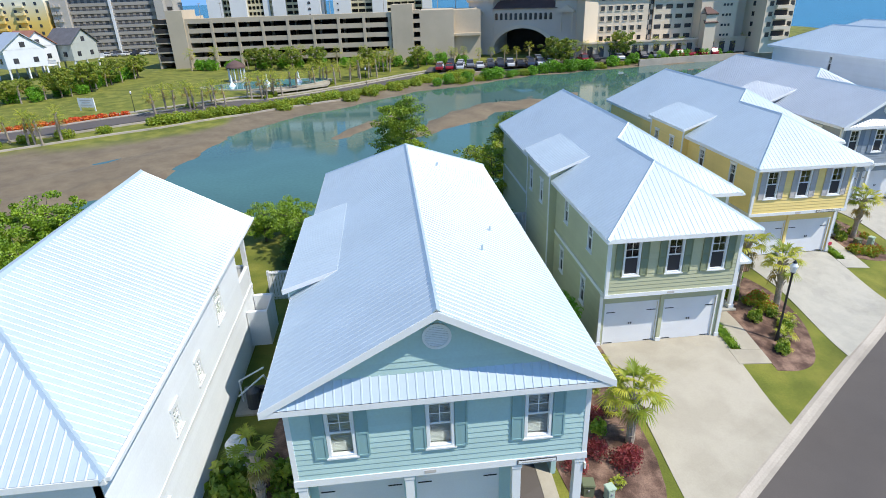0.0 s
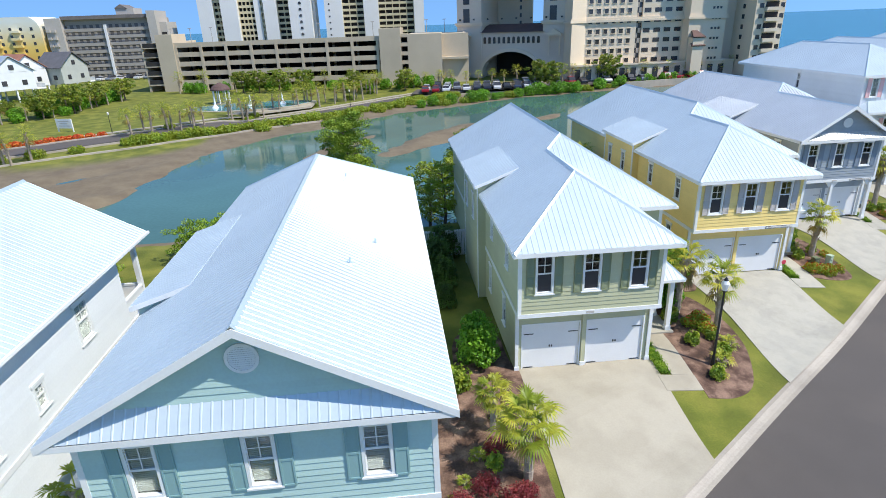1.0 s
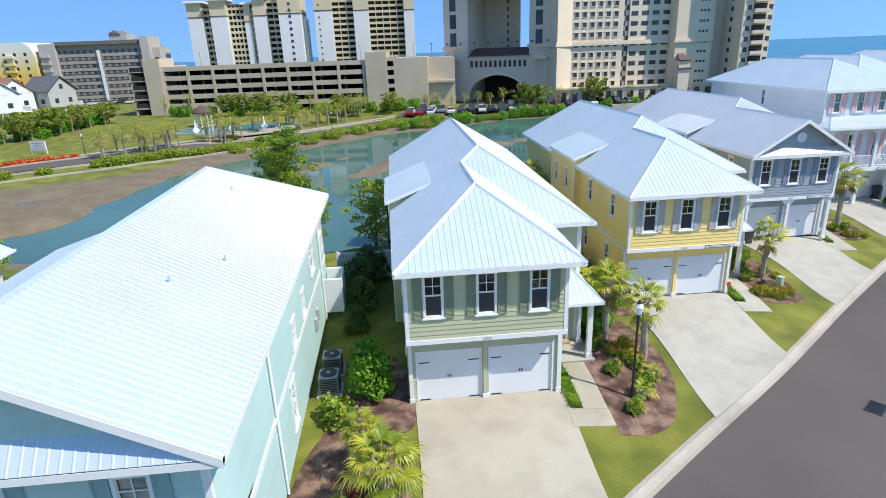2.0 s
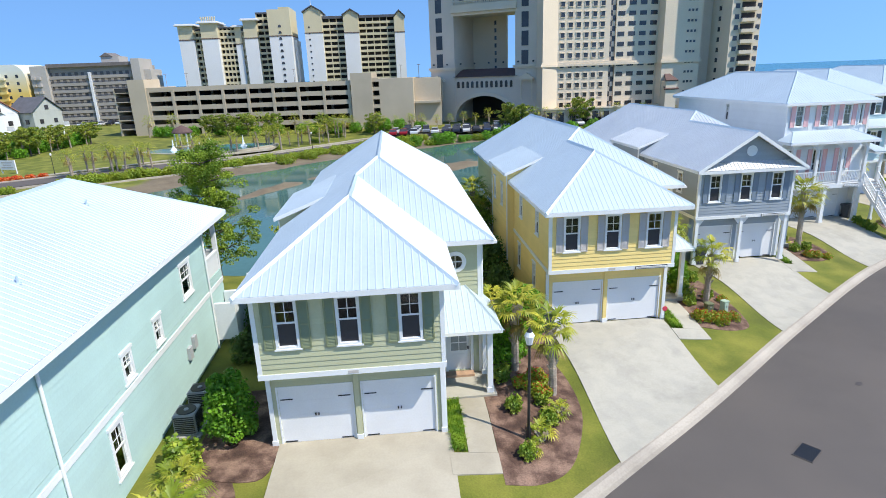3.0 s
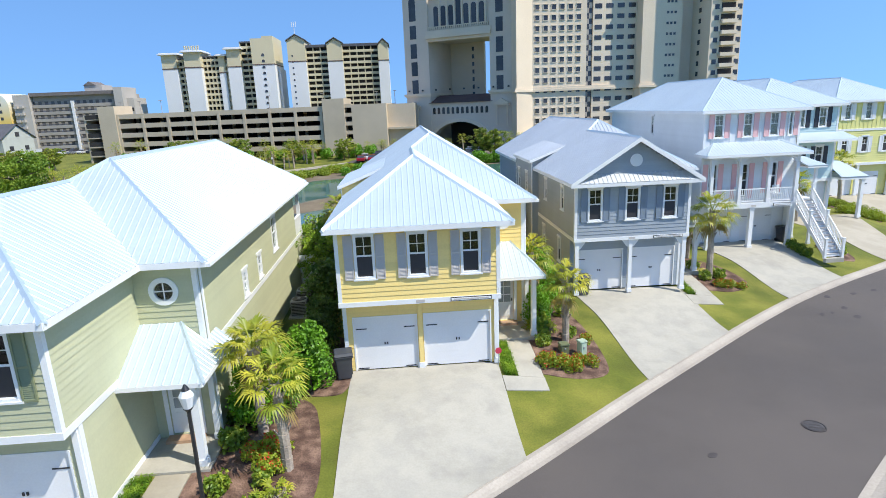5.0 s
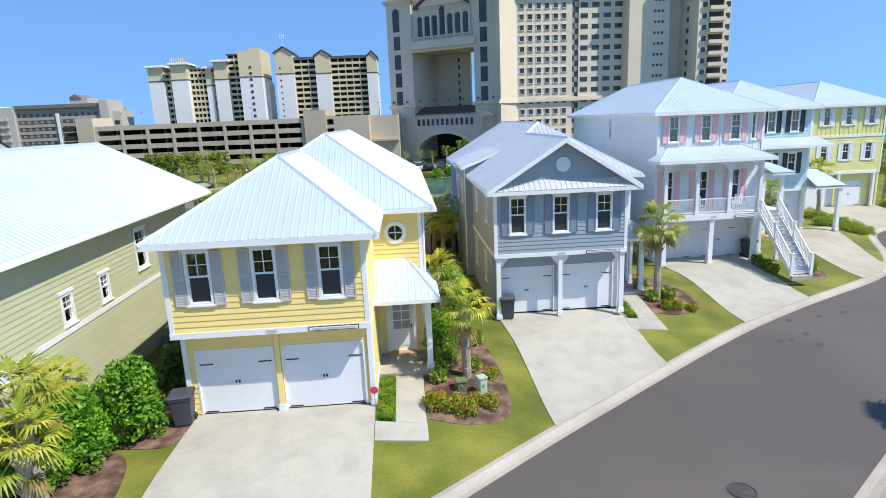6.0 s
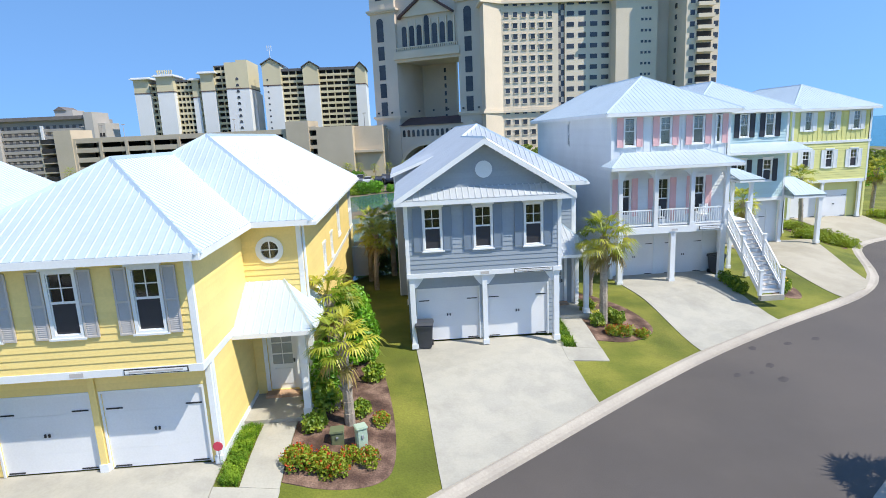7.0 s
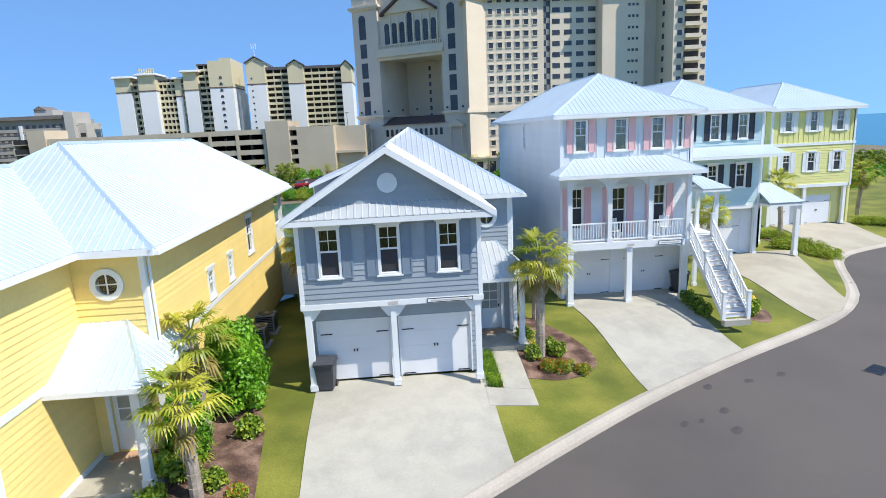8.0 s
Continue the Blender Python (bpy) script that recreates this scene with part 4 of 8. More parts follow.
    for a, b, o in ((FR, BR, (0.02, 0, 0)), (BR, BL, (0, 0.02, 0)), (BL, FL, (-0.02, 0, 0))):
        board(h, Vector(a) - dz, Vector(b) - dz, o, 0.17, 1, WHITE, "fascia")
    bm = bmesh.new()
    ext(bm, [(xl, 0, 5.53), (xr, 0, 5.53), (xr, yb, 5.53), (xl, yb, 5.53)], (0, 0, -0.02))
    part("soffit", bm, WHITE, h)
    gable_front(h, front, TEAL, ROOF, xl, xr, e, rx, rz, vent=0.62, over=0.42, lift=0.52, vr=0.34)
    wall_dormer(h, xl, e, s, 5.3, 11.9, 1.15, ROOF, TEAL)
    vent_pipes(h, [(5.3, 14.0), (6.6, 7.5), (5.9, 5.0)], lambda x: rz - (x - rx) * s)
    # downspouts and meters on the right wall
    for y in (5.2, D - 2.1):
        bm = tube(bmesh.new(), (W + 0.08, y, 5.5), (W + 0.08, y, -0.2), 0.045, 0.045, 8)
        tube(bm, (W + 0.08, y, 5.48), (xr - 0.05, y, 5.52), 0.045, 0.045, 8)
        part("downspout", bm, WHITE, h)
    for y, z in ((14.3, 1.2), (13.7, 1.0)):
        bm = bmesh.new()
        box(bm, W + 0.035, W + 0.16, y, y + 0.32, z, z + 0.5)
        part("meter_box", bm, APT_METER, h)
    # rear balcony
    rear_balcony(h, W, D, TEAL)
    return h


def vent_pipes(h, at, zf):
    for x, y in at:
        bm = tube(bmesh.new(), (x, y, zf(x) - 0.05), (x, y, zf(x) + 0.22), 0.035, 0.035, 8)
        tube(bm, (x, y, zf(x)), (x, y, zf(x) + 0.05), 0.09, 0.05, 8)
        part("vent_pipe", bm, CAP, h)


def balcony_hole(W, D, floor, deep=1.9, wide=3.0):
    """The openings of a corner balcony in the right wall and in the back wall."""
    return (D - deep, D + 1, floor, 5.35), (-W - 1, -W + wide, floor, 5.35)


def rear_balcony(h, W, D, m, floor=2.97, deep=1.9, wide=3.0):
    """A covered balcony let into the rear corner: floor, inner walls with a glazed door, corner post and panelled parapets."""
    bm = bmesh.new()
    box(bm, W - wide, W - 0.17, D - deep, D - 0.17, floor - 0.12, floor + 0.02)
    part("balcony_floor", bm, WHITE, h)
    wall(h, Face((0, D - deep, 0), (1, 0, 0), (0, 1, 0)), W - wide, W - 0.17, floor + 0.02, 5.5, (), m)
    wall(h, Face((W - wide, 0, 0), (0, 1, 0), (1, 0, 0)), D - deep, D - 0.17, floor + 0.02, 5.5, (), m)
    part("balcony_door", box(bmesh.new(), W - 2.3, W - 0.7, D - deep + 0.003, D - deep + 0.05, floor + 0.03, floor + 2.1), SCREEN, h, "dark glazed balcony door")
    bm = bmesh.new()
    box(bm, W - 0.17, W + 0.02, D - 0.19, D + 0.0, floor, 5.35)
    part("post", bm, WHITE, h)
    for x0, x1, y0, y1 in ((W - 0.10, W + 0.02, D - deep + 0.01, D - 0.2), (W - wide + 0.01, W - 0.18, D - 0.10, D + 0.02)):
        bm = bmesh.new()
        box(bm, x0 + 0.02, x1 - 0.02, y0, y1, floor + 0.02, floor + 0.86) if y1 - y0 > 0.5 else box(bm, x0, x1, y0 + 0.02, y1 - 0.02, floor + 0.02, floor + 0.86)
        box(bm, x0 - 0.02, x1 + 0.02, y0, y1, floor + 0.861, floor + 0.95)
        part("parapet", bm, WHITE, h)
    # low board screen round the outdoor shower at the corner
    for k in range(9):
        part("screen_board", box(bmesh.new(), W + 0.06, W + 0.96, D - 1.9 + k * 0.2, D - 1.71 + k * 0.2, 0.1, 1.85) if k in (0, 8) else box(bmesh.new(), W + 0.92, W + 0.96, D - 1.9 + k * 0.2, D - 1.71 + k * 0.2, 0.1, 1.85), WSIDE, h)


def white_house():
    h = thing("beach_house", -14.55, 9.6, 0.28, "white two-storey house with a white ribbed metal roof", "house", "row of raised beach houses")
    W, D = 7.75, 14.8
    right, left = Face((W, 0, 0), (0, 1, 0), (1, 0, 0)), Face((0, 0, 0), (0, -1, 0), (-1, 0, 0))
    front, back = Face((0, 0, 0), (1, 0, 0), (0, -1, 0)), Face((0, D, 0), (-1, 0, 0), (0, 1, 0))
    rw = [(4.2, 2.85, 0.6, 0.9), (6.6, 2.88, 0.6, 0.9), (9.75, 3.45, 0.95, 1.5), (2.1, 0.2, 0.8, 1.6)]
    rh = [hole(u, z, w, k) for u, z, w, k in rw]
    side_hole, back_hole = balcony_hole(W, D, 2.42)
    wall(h, right, 0, D, -0.3, 5.55, rh + [side_hole], WSIDE)
    siding(h, right, 0.02, D - 0.02, -0.1, 5.5, rh + [side_hole], WSIDE, label="white lap siding boards")
    for u, z, w, k in rw:
        window(h, right, u, z, w, k, screen=False, trim=0.1, blind="full")
    wall(h, left, -D, 0, -0.3, 5.55, (), WSIDE)
    wall(h, front, 0, W, -0.3, 5.55, (), WSIDE)
    wall(h, back, -W, 0, -0.3, 5.55, [back_hole], WSIDE)
    board(h, (W + 0.05, 0, 2.4), (W + 0.05, D, 2.4), (-0.05, 0, 0), 0.2, 1, WHITE, "belt_board")
    bm = bmesh.new()
    box(bm, 0.16, W - 0.16, 0.16, D - 2.2, 2.2, 2.35)
    box(bm, 4.0, 4.1, 0.2, D - 2.3, 2.36, 5.5)
    part("inside_floor", bm, INNER, h)
    xl, xr, yf, yb, e = -0.4, 8.2, -0.45, D + 0.4, 5.57
    rx = (xl + xr) / 2
    rz = e + 2.5
    FL, FR, BR, BL, R0, R1 = (xl, yf, e), (xr, yf, e), (xr, yb, e), (xl, yb, e), (rx, yf + 4.25, rz), (rx, yb, rz)
    roof_plane(h, [BL, FL, R0, R1], ROOF)
    roof_plane(h, [FR, BR, R1, R0], ROOF, label="ribbed white metal roof slope")
    roof_plane(h, [FL, FR, R0], ROOF)
    for a, b in ((R0, R1), (FL, R0), (FR, R0)):
        ridge(h, a, b, CAP)
    bm = bmesh.new()
    ext(bm, [(0.1, D - 0.02, 5.5), (W - 0.1, D - 0.02, 5.5), (rx, D - 0.02, rz - 0.2)], (0, -0.1, 0))
    part("gable_wall", bm, WSIDE, h)
    for a, b, o in ((FR, BR, (0.02, 0, 0)), (FL, FR, (0, -0.02, 0)), (BL, FL, (-0.02, 0, 0))):
        board(h, Vector(a) - Vector((0, 0, 0.01)), Vector(b) - Vector((0, 0, 0.01)), o, 0.17, 1, WHITE, "fascia")
    bm = bmesh.new()
    box(bm, xr + 0.02, xr + 0.12, yf, yb, 5.48, 5.58)
    part("gutter", bm, WHITE, h)
    bm = bmesh.new()
    ext(bm, [(xl, yf, 5.5), (xr, yf, 5.5), (xr, yb, 5.5), (xl, yb, 5.5)], (0, 0, -0.02))
    part("soffit", bm, WHITE, h)
    rear_balcony(h, W, D, WSIDE, 2.42)
    return h


def tall_house(name, x0, y0, W, D, label, upper, lower, shutter_mat, wins_u, wins_m, batten, porch, z0=0.0, rm=None, ev=8.74, rise=2.08, slim=0.0):
    """Three storeys: garage, main floor and upper floor under a hip roof."""
    rm = rm or ROOF
    h = thing(name, x0, y0, z0, label, "house", "row of raised beach houses")
    front, right = Face((0, 0, 0), (1, 0, 0), (0, -1, 0)), Face((W, 0, 0), (0, 1, 0), (1, 0, 0))
    left, back = Face((0, 0, 0), (0, -1, 0), (-1, 0, 0)), Face((0, D, 0), (-1, 0, 0), (0, 1, 0))
    uh = [hole(u, 7.02, 0.66, 1.5) for u in wins_u] + ([hole(slim, 7.02, 0.34, 1.5)] if slim else [])
    mh = [hole(u, z, w, k) for u, z, w, k in wins_m]
    wall(h, front, 0, W, 2.9, 6.1, mh, lower)
    wall(h, front, 0, W, 6.1, 8.62, uh, upper)
    if batten:
        u = 0.12
        while u < W:
            if not any(a - 0.03 < u < b + 0.03 for a, b, _, _ in uh):
                bm = bmesh.new()
                front.slab(bm, u - 0.025, u + 0.025, 6.15, 8.55, 0.001, 0.025)
                part("batten", bm, upper, h)
            else:
                bm = bmesh.new()
                front.slab(bm, u - 0.025, u + 0.025, 6.15, 6.96, 0.001, 0.025)
                part("batten", bm, upper, h)
            u += 0.4
    else:
        siding(h, front, 0.05, W - 0.05, 6.15, 8.58, uh, upper, 0.19)
    siding(h, front, 0.05, W - 0.05, 3.1, 6.0, mh, lower, 0.19, label="painted lap siding boards")
    for u in wins_u:
        window(h, front, u, 7.02, 0.66, 1.5, blind="full", screen=False)
        shutters(h, front, u, 7.02, shutter_mat, 0.66, 1.5, 0.33, louvre=False)
    if slim:
        window(h, front, slim, 7.02, 0.34, 1.5, lites=1, blind="full", screen=False)
        shutters(h, front, slim, 7.02, shutter_mat, 0.34, 1.5, 0.30, louvre=False, sides=(1,))
    for u, z, w, k in wins_m:
        window(h, front, u, z, w, k)
        shutters(h, front, u, z, shutter_mat, w, k, 0.33, louvre=False)
    lw = [hole(-7.6, 7.0, 0.5, 1.4)]
    wall(h, left, -D, 0, 0, 8.62, lw, upper)
    siding(h, left, -D + 0.02, -0.02, 0.1, 8.58, lw, upper, 0.22)
    window(h, left, -7.6, 7.0, 0.5, 1.4)
    wall(h, right, 0, D, 0, 8.62, (), lower)
    wall(h, back, -W, 0, 0, 8.62, (), upper)
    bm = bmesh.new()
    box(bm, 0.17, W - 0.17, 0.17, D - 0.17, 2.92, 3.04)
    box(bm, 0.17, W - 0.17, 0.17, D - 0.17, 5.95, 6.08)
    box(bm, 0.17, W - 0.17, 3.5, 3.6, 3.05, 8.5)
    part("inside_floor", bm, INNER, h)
    for x in (-0.035, W - 0.105):
        bm = bmesh.new()
        box(bm, x, x + 0.14, -0.035, 0.105, 2.9, 8.6)
        part("corner_board", bm, WHITE, h)
    board(h, (-0.04, -0.05, 8.6), (W + 0.04, -0.05, 8.6), (0, 0.05, 0), 0.12, 1, WHITE, "belt_board")
    # hip roof
    xl, xr, yf, yb = -0.45, W + 0.45, -0.45, D + 0.45
    rx = (xl + xr) / 2
    ry = yf + 4.4
    rz = ev + rise
    FL, FR, BR, BL, R0, R1 = (xl, yf, ev), (xr, yf, ev), (xr, yb, ev), (xl, yb, ev), (rx, ry, rz), (rx, yb - 4.4, rz)
    roof_plane(h, [BL, FL, R0, R1], rm, label="ribbed metal roof slope")
    roof_plane(h, [FL, FR, R0], rm)
    roof_plane(h, [FR, BR, R1, R0], rm)
    roof_plane(h, [BR, BL, R1], rm)
    for a, b in ((R0, R1), (FL, R0), (FR, R0), (BR, R1), (BL, R1)):
        ridge(h, a, b, CAP)
    for a, b, o in ((FL, FR, (0, -0.02, 0)), (FR, BR, (0.02, 0, 0)), (BR, BL, (0, 0.02, 0)), (BL, FL, (-0.02, 0, 0))):
        board(h, Vector(a) - Vector((0, 0, 0.01)), Vector(b) - Vector((0, 0, 0.01)), o, 0.18, 1, WHITE, "fascia")
    bm = bmesh.new()
    ext(bm, [(xl, yf, ev - 0.13), (xr, yf, ev - 0.13), (xr, yb, ev - 0.13), (xl, yb, ev - 0.13)], (0, 0, -0.02))
    part("soffit", bm, WHITE, h)
    porch(h, front)
    return h


def arch_board(h, x0, x1, y, z0, z1):
    """The board between two columns, cut to a low arch below."""
    n = 12
    pts = [(x0, y, z1), (x0, y, z0 - 0.4)]
    for k in range(n + 1):
        a = math.pi * k / n
        pts.append(((x0 + x1) / 2 - (x1 - x0) / 2 * 0.97 * math.cos(a), y, z0 - 0.38 + 0.52 * math.sin(a)))
    pts += [(x1, y, z0 - 0.4), (x1, y, z1)]
    bm = bmesh.new()
    ext(bm, pts, (0, 0.1, 0))
    part("arch_board", bm, WHITE, h)


def pink_porch(h, front):
    """An arched upper porch over the garage, a small entry roof and the flight of stairs to the street."""
    yp = -1.15
    cols = (0.1, 1.95, 3.85, 5.65)
    bm = bmesh.new()
    box(bm, -0.05, 5.8, yp - 0.08, -0.003, 2.62, 2.95)
    part("porch_floor", bm, WHITE, h)
    for x in cols:
        post(h, x, yp + 0.06, 2.951, 5.98, 0.2, "column")
    for a, b in zip(cols, cols[1:]):
        arch_board(h, a + 0.1, b - 0.1, yp + 0.02, 5.72, 6.0)
        railing(h, (a + 0.12, yp + 0.06, 2.95), (b - 0.12, yp + 0.06, 2.95), 2.95)
    e, t = 6.08, 6.72
    xl, xr = -0.55, 6.25
    A, B, C, E = (xl, yp - 0.45, e), (xr, yp - 0.45, e), (xr - 1.2, -0.004, t), (xl + 1.2, -0.004, t)
    roof_plane(h, [A, B, C, E], ROOF, name="porch_roof")
    roof_plane(h, [B, (xr, -0.004, e), C], ROOF, name="porch_roof")
    roof_plane(h, [(xl, -0.004, e), A, E], ROOF, name="porch_roof")
    for a, b in ((A, E), (B, C)):
        ridge(h, a, b, CAP, 0.08)
    for a, b, o in ((A, B, (0, -0.02, 0)), (B, (xr, 0, e), (0.02, 0, 0)), ((xl, 0, e), A, (-0.02, 0, 0))):
        board(h, Vector(a) - Vector((0, 0, 0.01)), Vector(b) - Vector((0, 0, 0.01)), o, 0.15, 1, WHITE, "fascia")
    bm = bmesh.new()
    box(bm, xl, xr, yp - 0.44, -0.005, 5.97, 5.985)
    part("porch_ceiling", bm, WHITE, h)
    plaque(h, Face((0, yp - 0.08, 0), (1, 0, 0), (0, -1, 0)), 4.2, 5.3, 2.70, 2.90)
    number_bar(h, Face((0, yp - 0.08, 0), (1, 0, 0), (0, -1, 0)), 2.9, 2.78)
    # garage
    g = Face((0, 0.5, 0), (1, 0, 0), (0, -1, 0))
    doors = [(0.45, 2.6), (3.2, 5.35)]
    wall(h, g, 0, 6.3, 0, 2.9, [(a, b, 0, 2.2) for a, b in doors], WSIDE)
    for a, b in doors:
        garage_door(h, g, a, b, 0.02, 2.2)
    for x in (0.12, 2.9, 5.55):
        post(h, x, yp + 0.1, -0.05, 2.62, 0.26)
    # two chairs on the porch
    for x in (2.35, 4.9):
        bm = bmesh.new()
        box(bm, x - 0.25, x + 0.25, -0.75, -0.3, 3.33, 3.38)
        c = part("porch_chair", bm, WHITE, h, "white slatted porch chair")
        for k in range(5):
            part("slat", box(bmesh.new(), x - 0.24 + k * 0.1, x - 0.16 + k * 0.1, -0.31, -0.28, 3.381, 3.9), WHITE, c)
        for dx, dy in ((-0.22, -0.72), (0.18, -0.72), (-0.22, -0.34), (0.18, -0.34)):
            part("leg", box(bmesh.new(), x + dx, x + dx + 0.04, dy, dy + 0.04, 2.951, 3.329), WHITE, c)
    # entry roof and landing
    bm = bmesh.new()
    box(bm, 5.82, 7.3, yp + 0.2, 1.0, 2.75, 2.95)
    part("landing", bm, WHITE, h)
    for x, y in ((7.15, yp + 0.35), (7.15, 0.9)):
        post(h, x, y, 2.951, 5.0, 0.16, "column")
        post(h, x, y, -0.05, 2.75, 0.16)
    roof_plane(h, [(6.26, yp - 0.1, 5.15), (7.6, yp - 0.1, 5.15), (7.0, 0.3, 5.6), (6.26, 0.3, 5.6)], ROOF, name="entry_roof")
    roof_plane(h, [(7.6, yp - 0.1, 5.15), (7.6, 1.3, 5.15), (7.0, 1.3, 5.6), (7.0, 0.3, 5.6)], ROOF, name="entry_roof")
    bm = bmesh.new()
    box(bm, 6.27, 7.58, yp - 0.08, 1.28, 5.0, 5.10)
    part("entry_beam", bm, WHITE, h)
    # stairs
    x0, x1, n = 5.72, 6.86, 16
    y_top, y_bot = yp + 0.1, yp - 3.0
    stairs = part("stairs", box(bmesh.new(), x0, x1, y_bot - 0.25, y_bot - 0.02, -0.3, -0.05), CONC_G, h, "white wooden stairs up to the porch")
    run, up = (y_top - y_bot) / n, 2.95 / n
    for k in range(n):
        y = y_bot + run * k
        bm = bmesh.new()
        box(bm, x0 + 0.06, x1 - 0.06, y, y + run + 0.03, (k + 1) * up - 0.045, (k + 1) * up)
        part("tread", bm, GREY_S, stairs)
        bm = bmesh.new()
        box(bm, x0 + 0.065, x1 - 0.065, y + 0.02, y + 0.04, k * up + 0.001, (k + 1) * up - 0.046)
        part("riser", bm, WHITE, stairs)
    for x in (x0, x1 - 0.05):
        bm = bmesh.new()
        ext(bm, [(x, y_bot - 0.05, -0.05), (x, y_bot - 0.05, 0.22), (x, y_top, 2.97), (x, y_top, 2.62)], (0.05, 0, 0))
        part("stringer", bm, WHITE, stairs)
        bm = bmesh.new()
        for z in (0.92, 0.30):
            ext(bm, [(x, y_bot - 0.05, z), (x, y_bot - 0.05, z + 0.08), (x, y_top, 2.88 + z), (x, y_top, 2.80 + z)], (0.06, 0, 0))
        part("stair_rail", bm, WHITE, stairs)
        bar = mesh_of("baluster", box(bmesh.new(), -0.018, 0.018, -0.018, 0.018, 0.3, 0.95), WHITE)
        for k in range(26):
            q = (k + 0.5) / 26
            o = new("baluster", bar)
            o.parent = stairs
            o.matrix_basis = Matrix.Translation((x + 0.03, y_bot + (y_top - y_bot) * q, 2.85 * q))
        for q in (0.0, 0.5, 1.0):
            bm = bmesh.new()
            y, z = y_bot - 0.05 + (y_top - y_bot) * q, 2.85 * q
            box(bm, x - 0.03, x + 0.11, y - 0.07, y + 0.07, z - 0.08, z + 1.12)
            box(bm, x - 0.05, x + 0.13, y - 0.09, y + 0.09, z + 1.121, z + 1.16)
            part("newel_post", bm, WHITE, stairs)


def pent_porch(x0, x1, out, side=True, lower_mat=None, doors=((0.5, 2.7), (3.1, 5.3))):
    """A belt roof over the main floor, a garage below and a side porch with one post."""
    def make(h, front):
        if out:
            A, B, C, E = (x0, -out, 6.12), (x1, -out, 6.12), (x1 - 0.5, -0.004, 6.62), (x0 + 0.5, -0.004, 6.62)
            roof_plane(h, [A, B, C, E], ROOF, name="belt_roof")
            board(h, (x0, -out, 6.11), (x1, -out, 6.11), (0, -0.02, 0), 0.15, 1, WHITE, "fascia")
            bm = bmesh.new()
            box(bm, x0, x1, -out + 0.01, -0.005, 5.97, 5.985)
            part("soffit", bm, WHITE, h)
        else:
            board(h, (-0.04, -0.06, 6.2), (x1, -0.06, 6.2), (0, 0.06, 0), 0.2, 1, WHITE, "belt_board")
        board(h, (-0.04, -0.06, 3.1), (6.3, -0.06, 3.1), (0, 0.06, 0), 0.24, 1, WHITE, "belt_board")
        g = Face((0, 0.35, 0), (1, 0, 0), (0, -1, 0))
        wall(h, g, 0, 6.2, 0, 2.86, [(a, b, 0, 2.2) for a, b in doors], WSIDE if lower_mat is AQUA else lower_mat)
        for a, b in doors:
            garage_door(h, g, a, b, 0.02, 2.2)
        for x in (0.12, 2.9, 6.1):
            post(h, x, 0.1, -0.05, 2.86, 0.22)
        if side:
            roof_plane(h, [(6.22, -1.1, 3.25), (8.4, -1.1, 3.25), (7.4, 0.8, 4.25), (6.22, 0.8, 4.25)], ROOF, name="porch_roof")
            roof_plane(h, [(8.4, -1.1, 3.25), (8.4, 3.0, 3.25), (7.4, 3.0, 4.25), (7.4, 0.8, 4.25)], ROOF, name="porch_roof")
            bm = bmesh.new()
            box(bm, 6.22, 8.35, -1.05, 3.0, 3.02, 3.16)
            part("porch_beam", bm, WHITE, h)
            for y in (-0.85, 2.8):
                post(h, 8.1, y, 0, 3.02, 0.24)
            w = Face((0, 1.6, 0), (1, 0, 0), (0, -1, 0))
            wall(h, w, 6.2, 7.4, 0, 8.6, (), lower_mat)
            siding(h, w, 6.24, 7.36, 3.2, 8.5, (), lower_mat, 0.19)
            wall(h, Face((7.4, 1.6, 0), (0, 1, 0), (1, 0, 0)), 0, 9.0, 0, 8.6, (), lower_mat)
    return make


teal_house()
white_house()
porch_house("beach_house", 8.94, 20.1, SAGE, SAGE_S, ROOF, "sage green two-storey house with a white ribbed metal hip roof", louvre=True)
porch_house("beach_house", 20.17, 27.72, YELLOW, GREY_S, ROOF, "yellow two-storey house with grey louvred shutters and a metal hip roof", doors=[(0.38, 2.7), (3.02, 5.5)], z0=0.04)
porch_house("beach_house", 31.02, 35.2, SLATE, SLATE_S, ROOF_GREY, "slate blue two-storey house with a gable over its garage", gable=True, louvre=False, z0=0.08)
tall_house("beach_house", 41.85, 43.65, 6.3, 16.2, "white three-storey house with coral pink shutters and an arched porch", WSIDE, WSIDE, PINK_S, (0.95, 2.85, 4.6), [(0.75, 3.4, 0.66, 2.0), (2.75, 3.06, 0.8, 2.3), (4.75, 3.4, 0.66, 2.0)], True, pink_porch, slim=5.68)
tall_house("beach_house", 49.75, 50.35, 6.2, 15.0, "light aqua three-storey house with black shutters", AQUA, AQUA, BLACK_S, (1.4, 3.25, 4.95), [(1.4, 4.15, 0.66, 1.45), (3.2, 4.15, 0.66, 1.45), (4.95, 4.15, 0.66, 1.45)], False, pent_porch(-0.3, 7.2, 1.1, True, AQUA))
tall_house("beach_house", 61.9, 58.4, 6.5, 14.0, "lime yellow three-storey house with white shutters", LIME, LIME, WHITE, (1.25, 3.2, 5.25), [(1.25, 4.05, 0.66, 1.45), (3.2, 4.05, 0.66, 1.45), (5.25, 4.05, 0.66, 1.45)], True, pent_porch(-0.3, 6.6, 0, False, LIME))

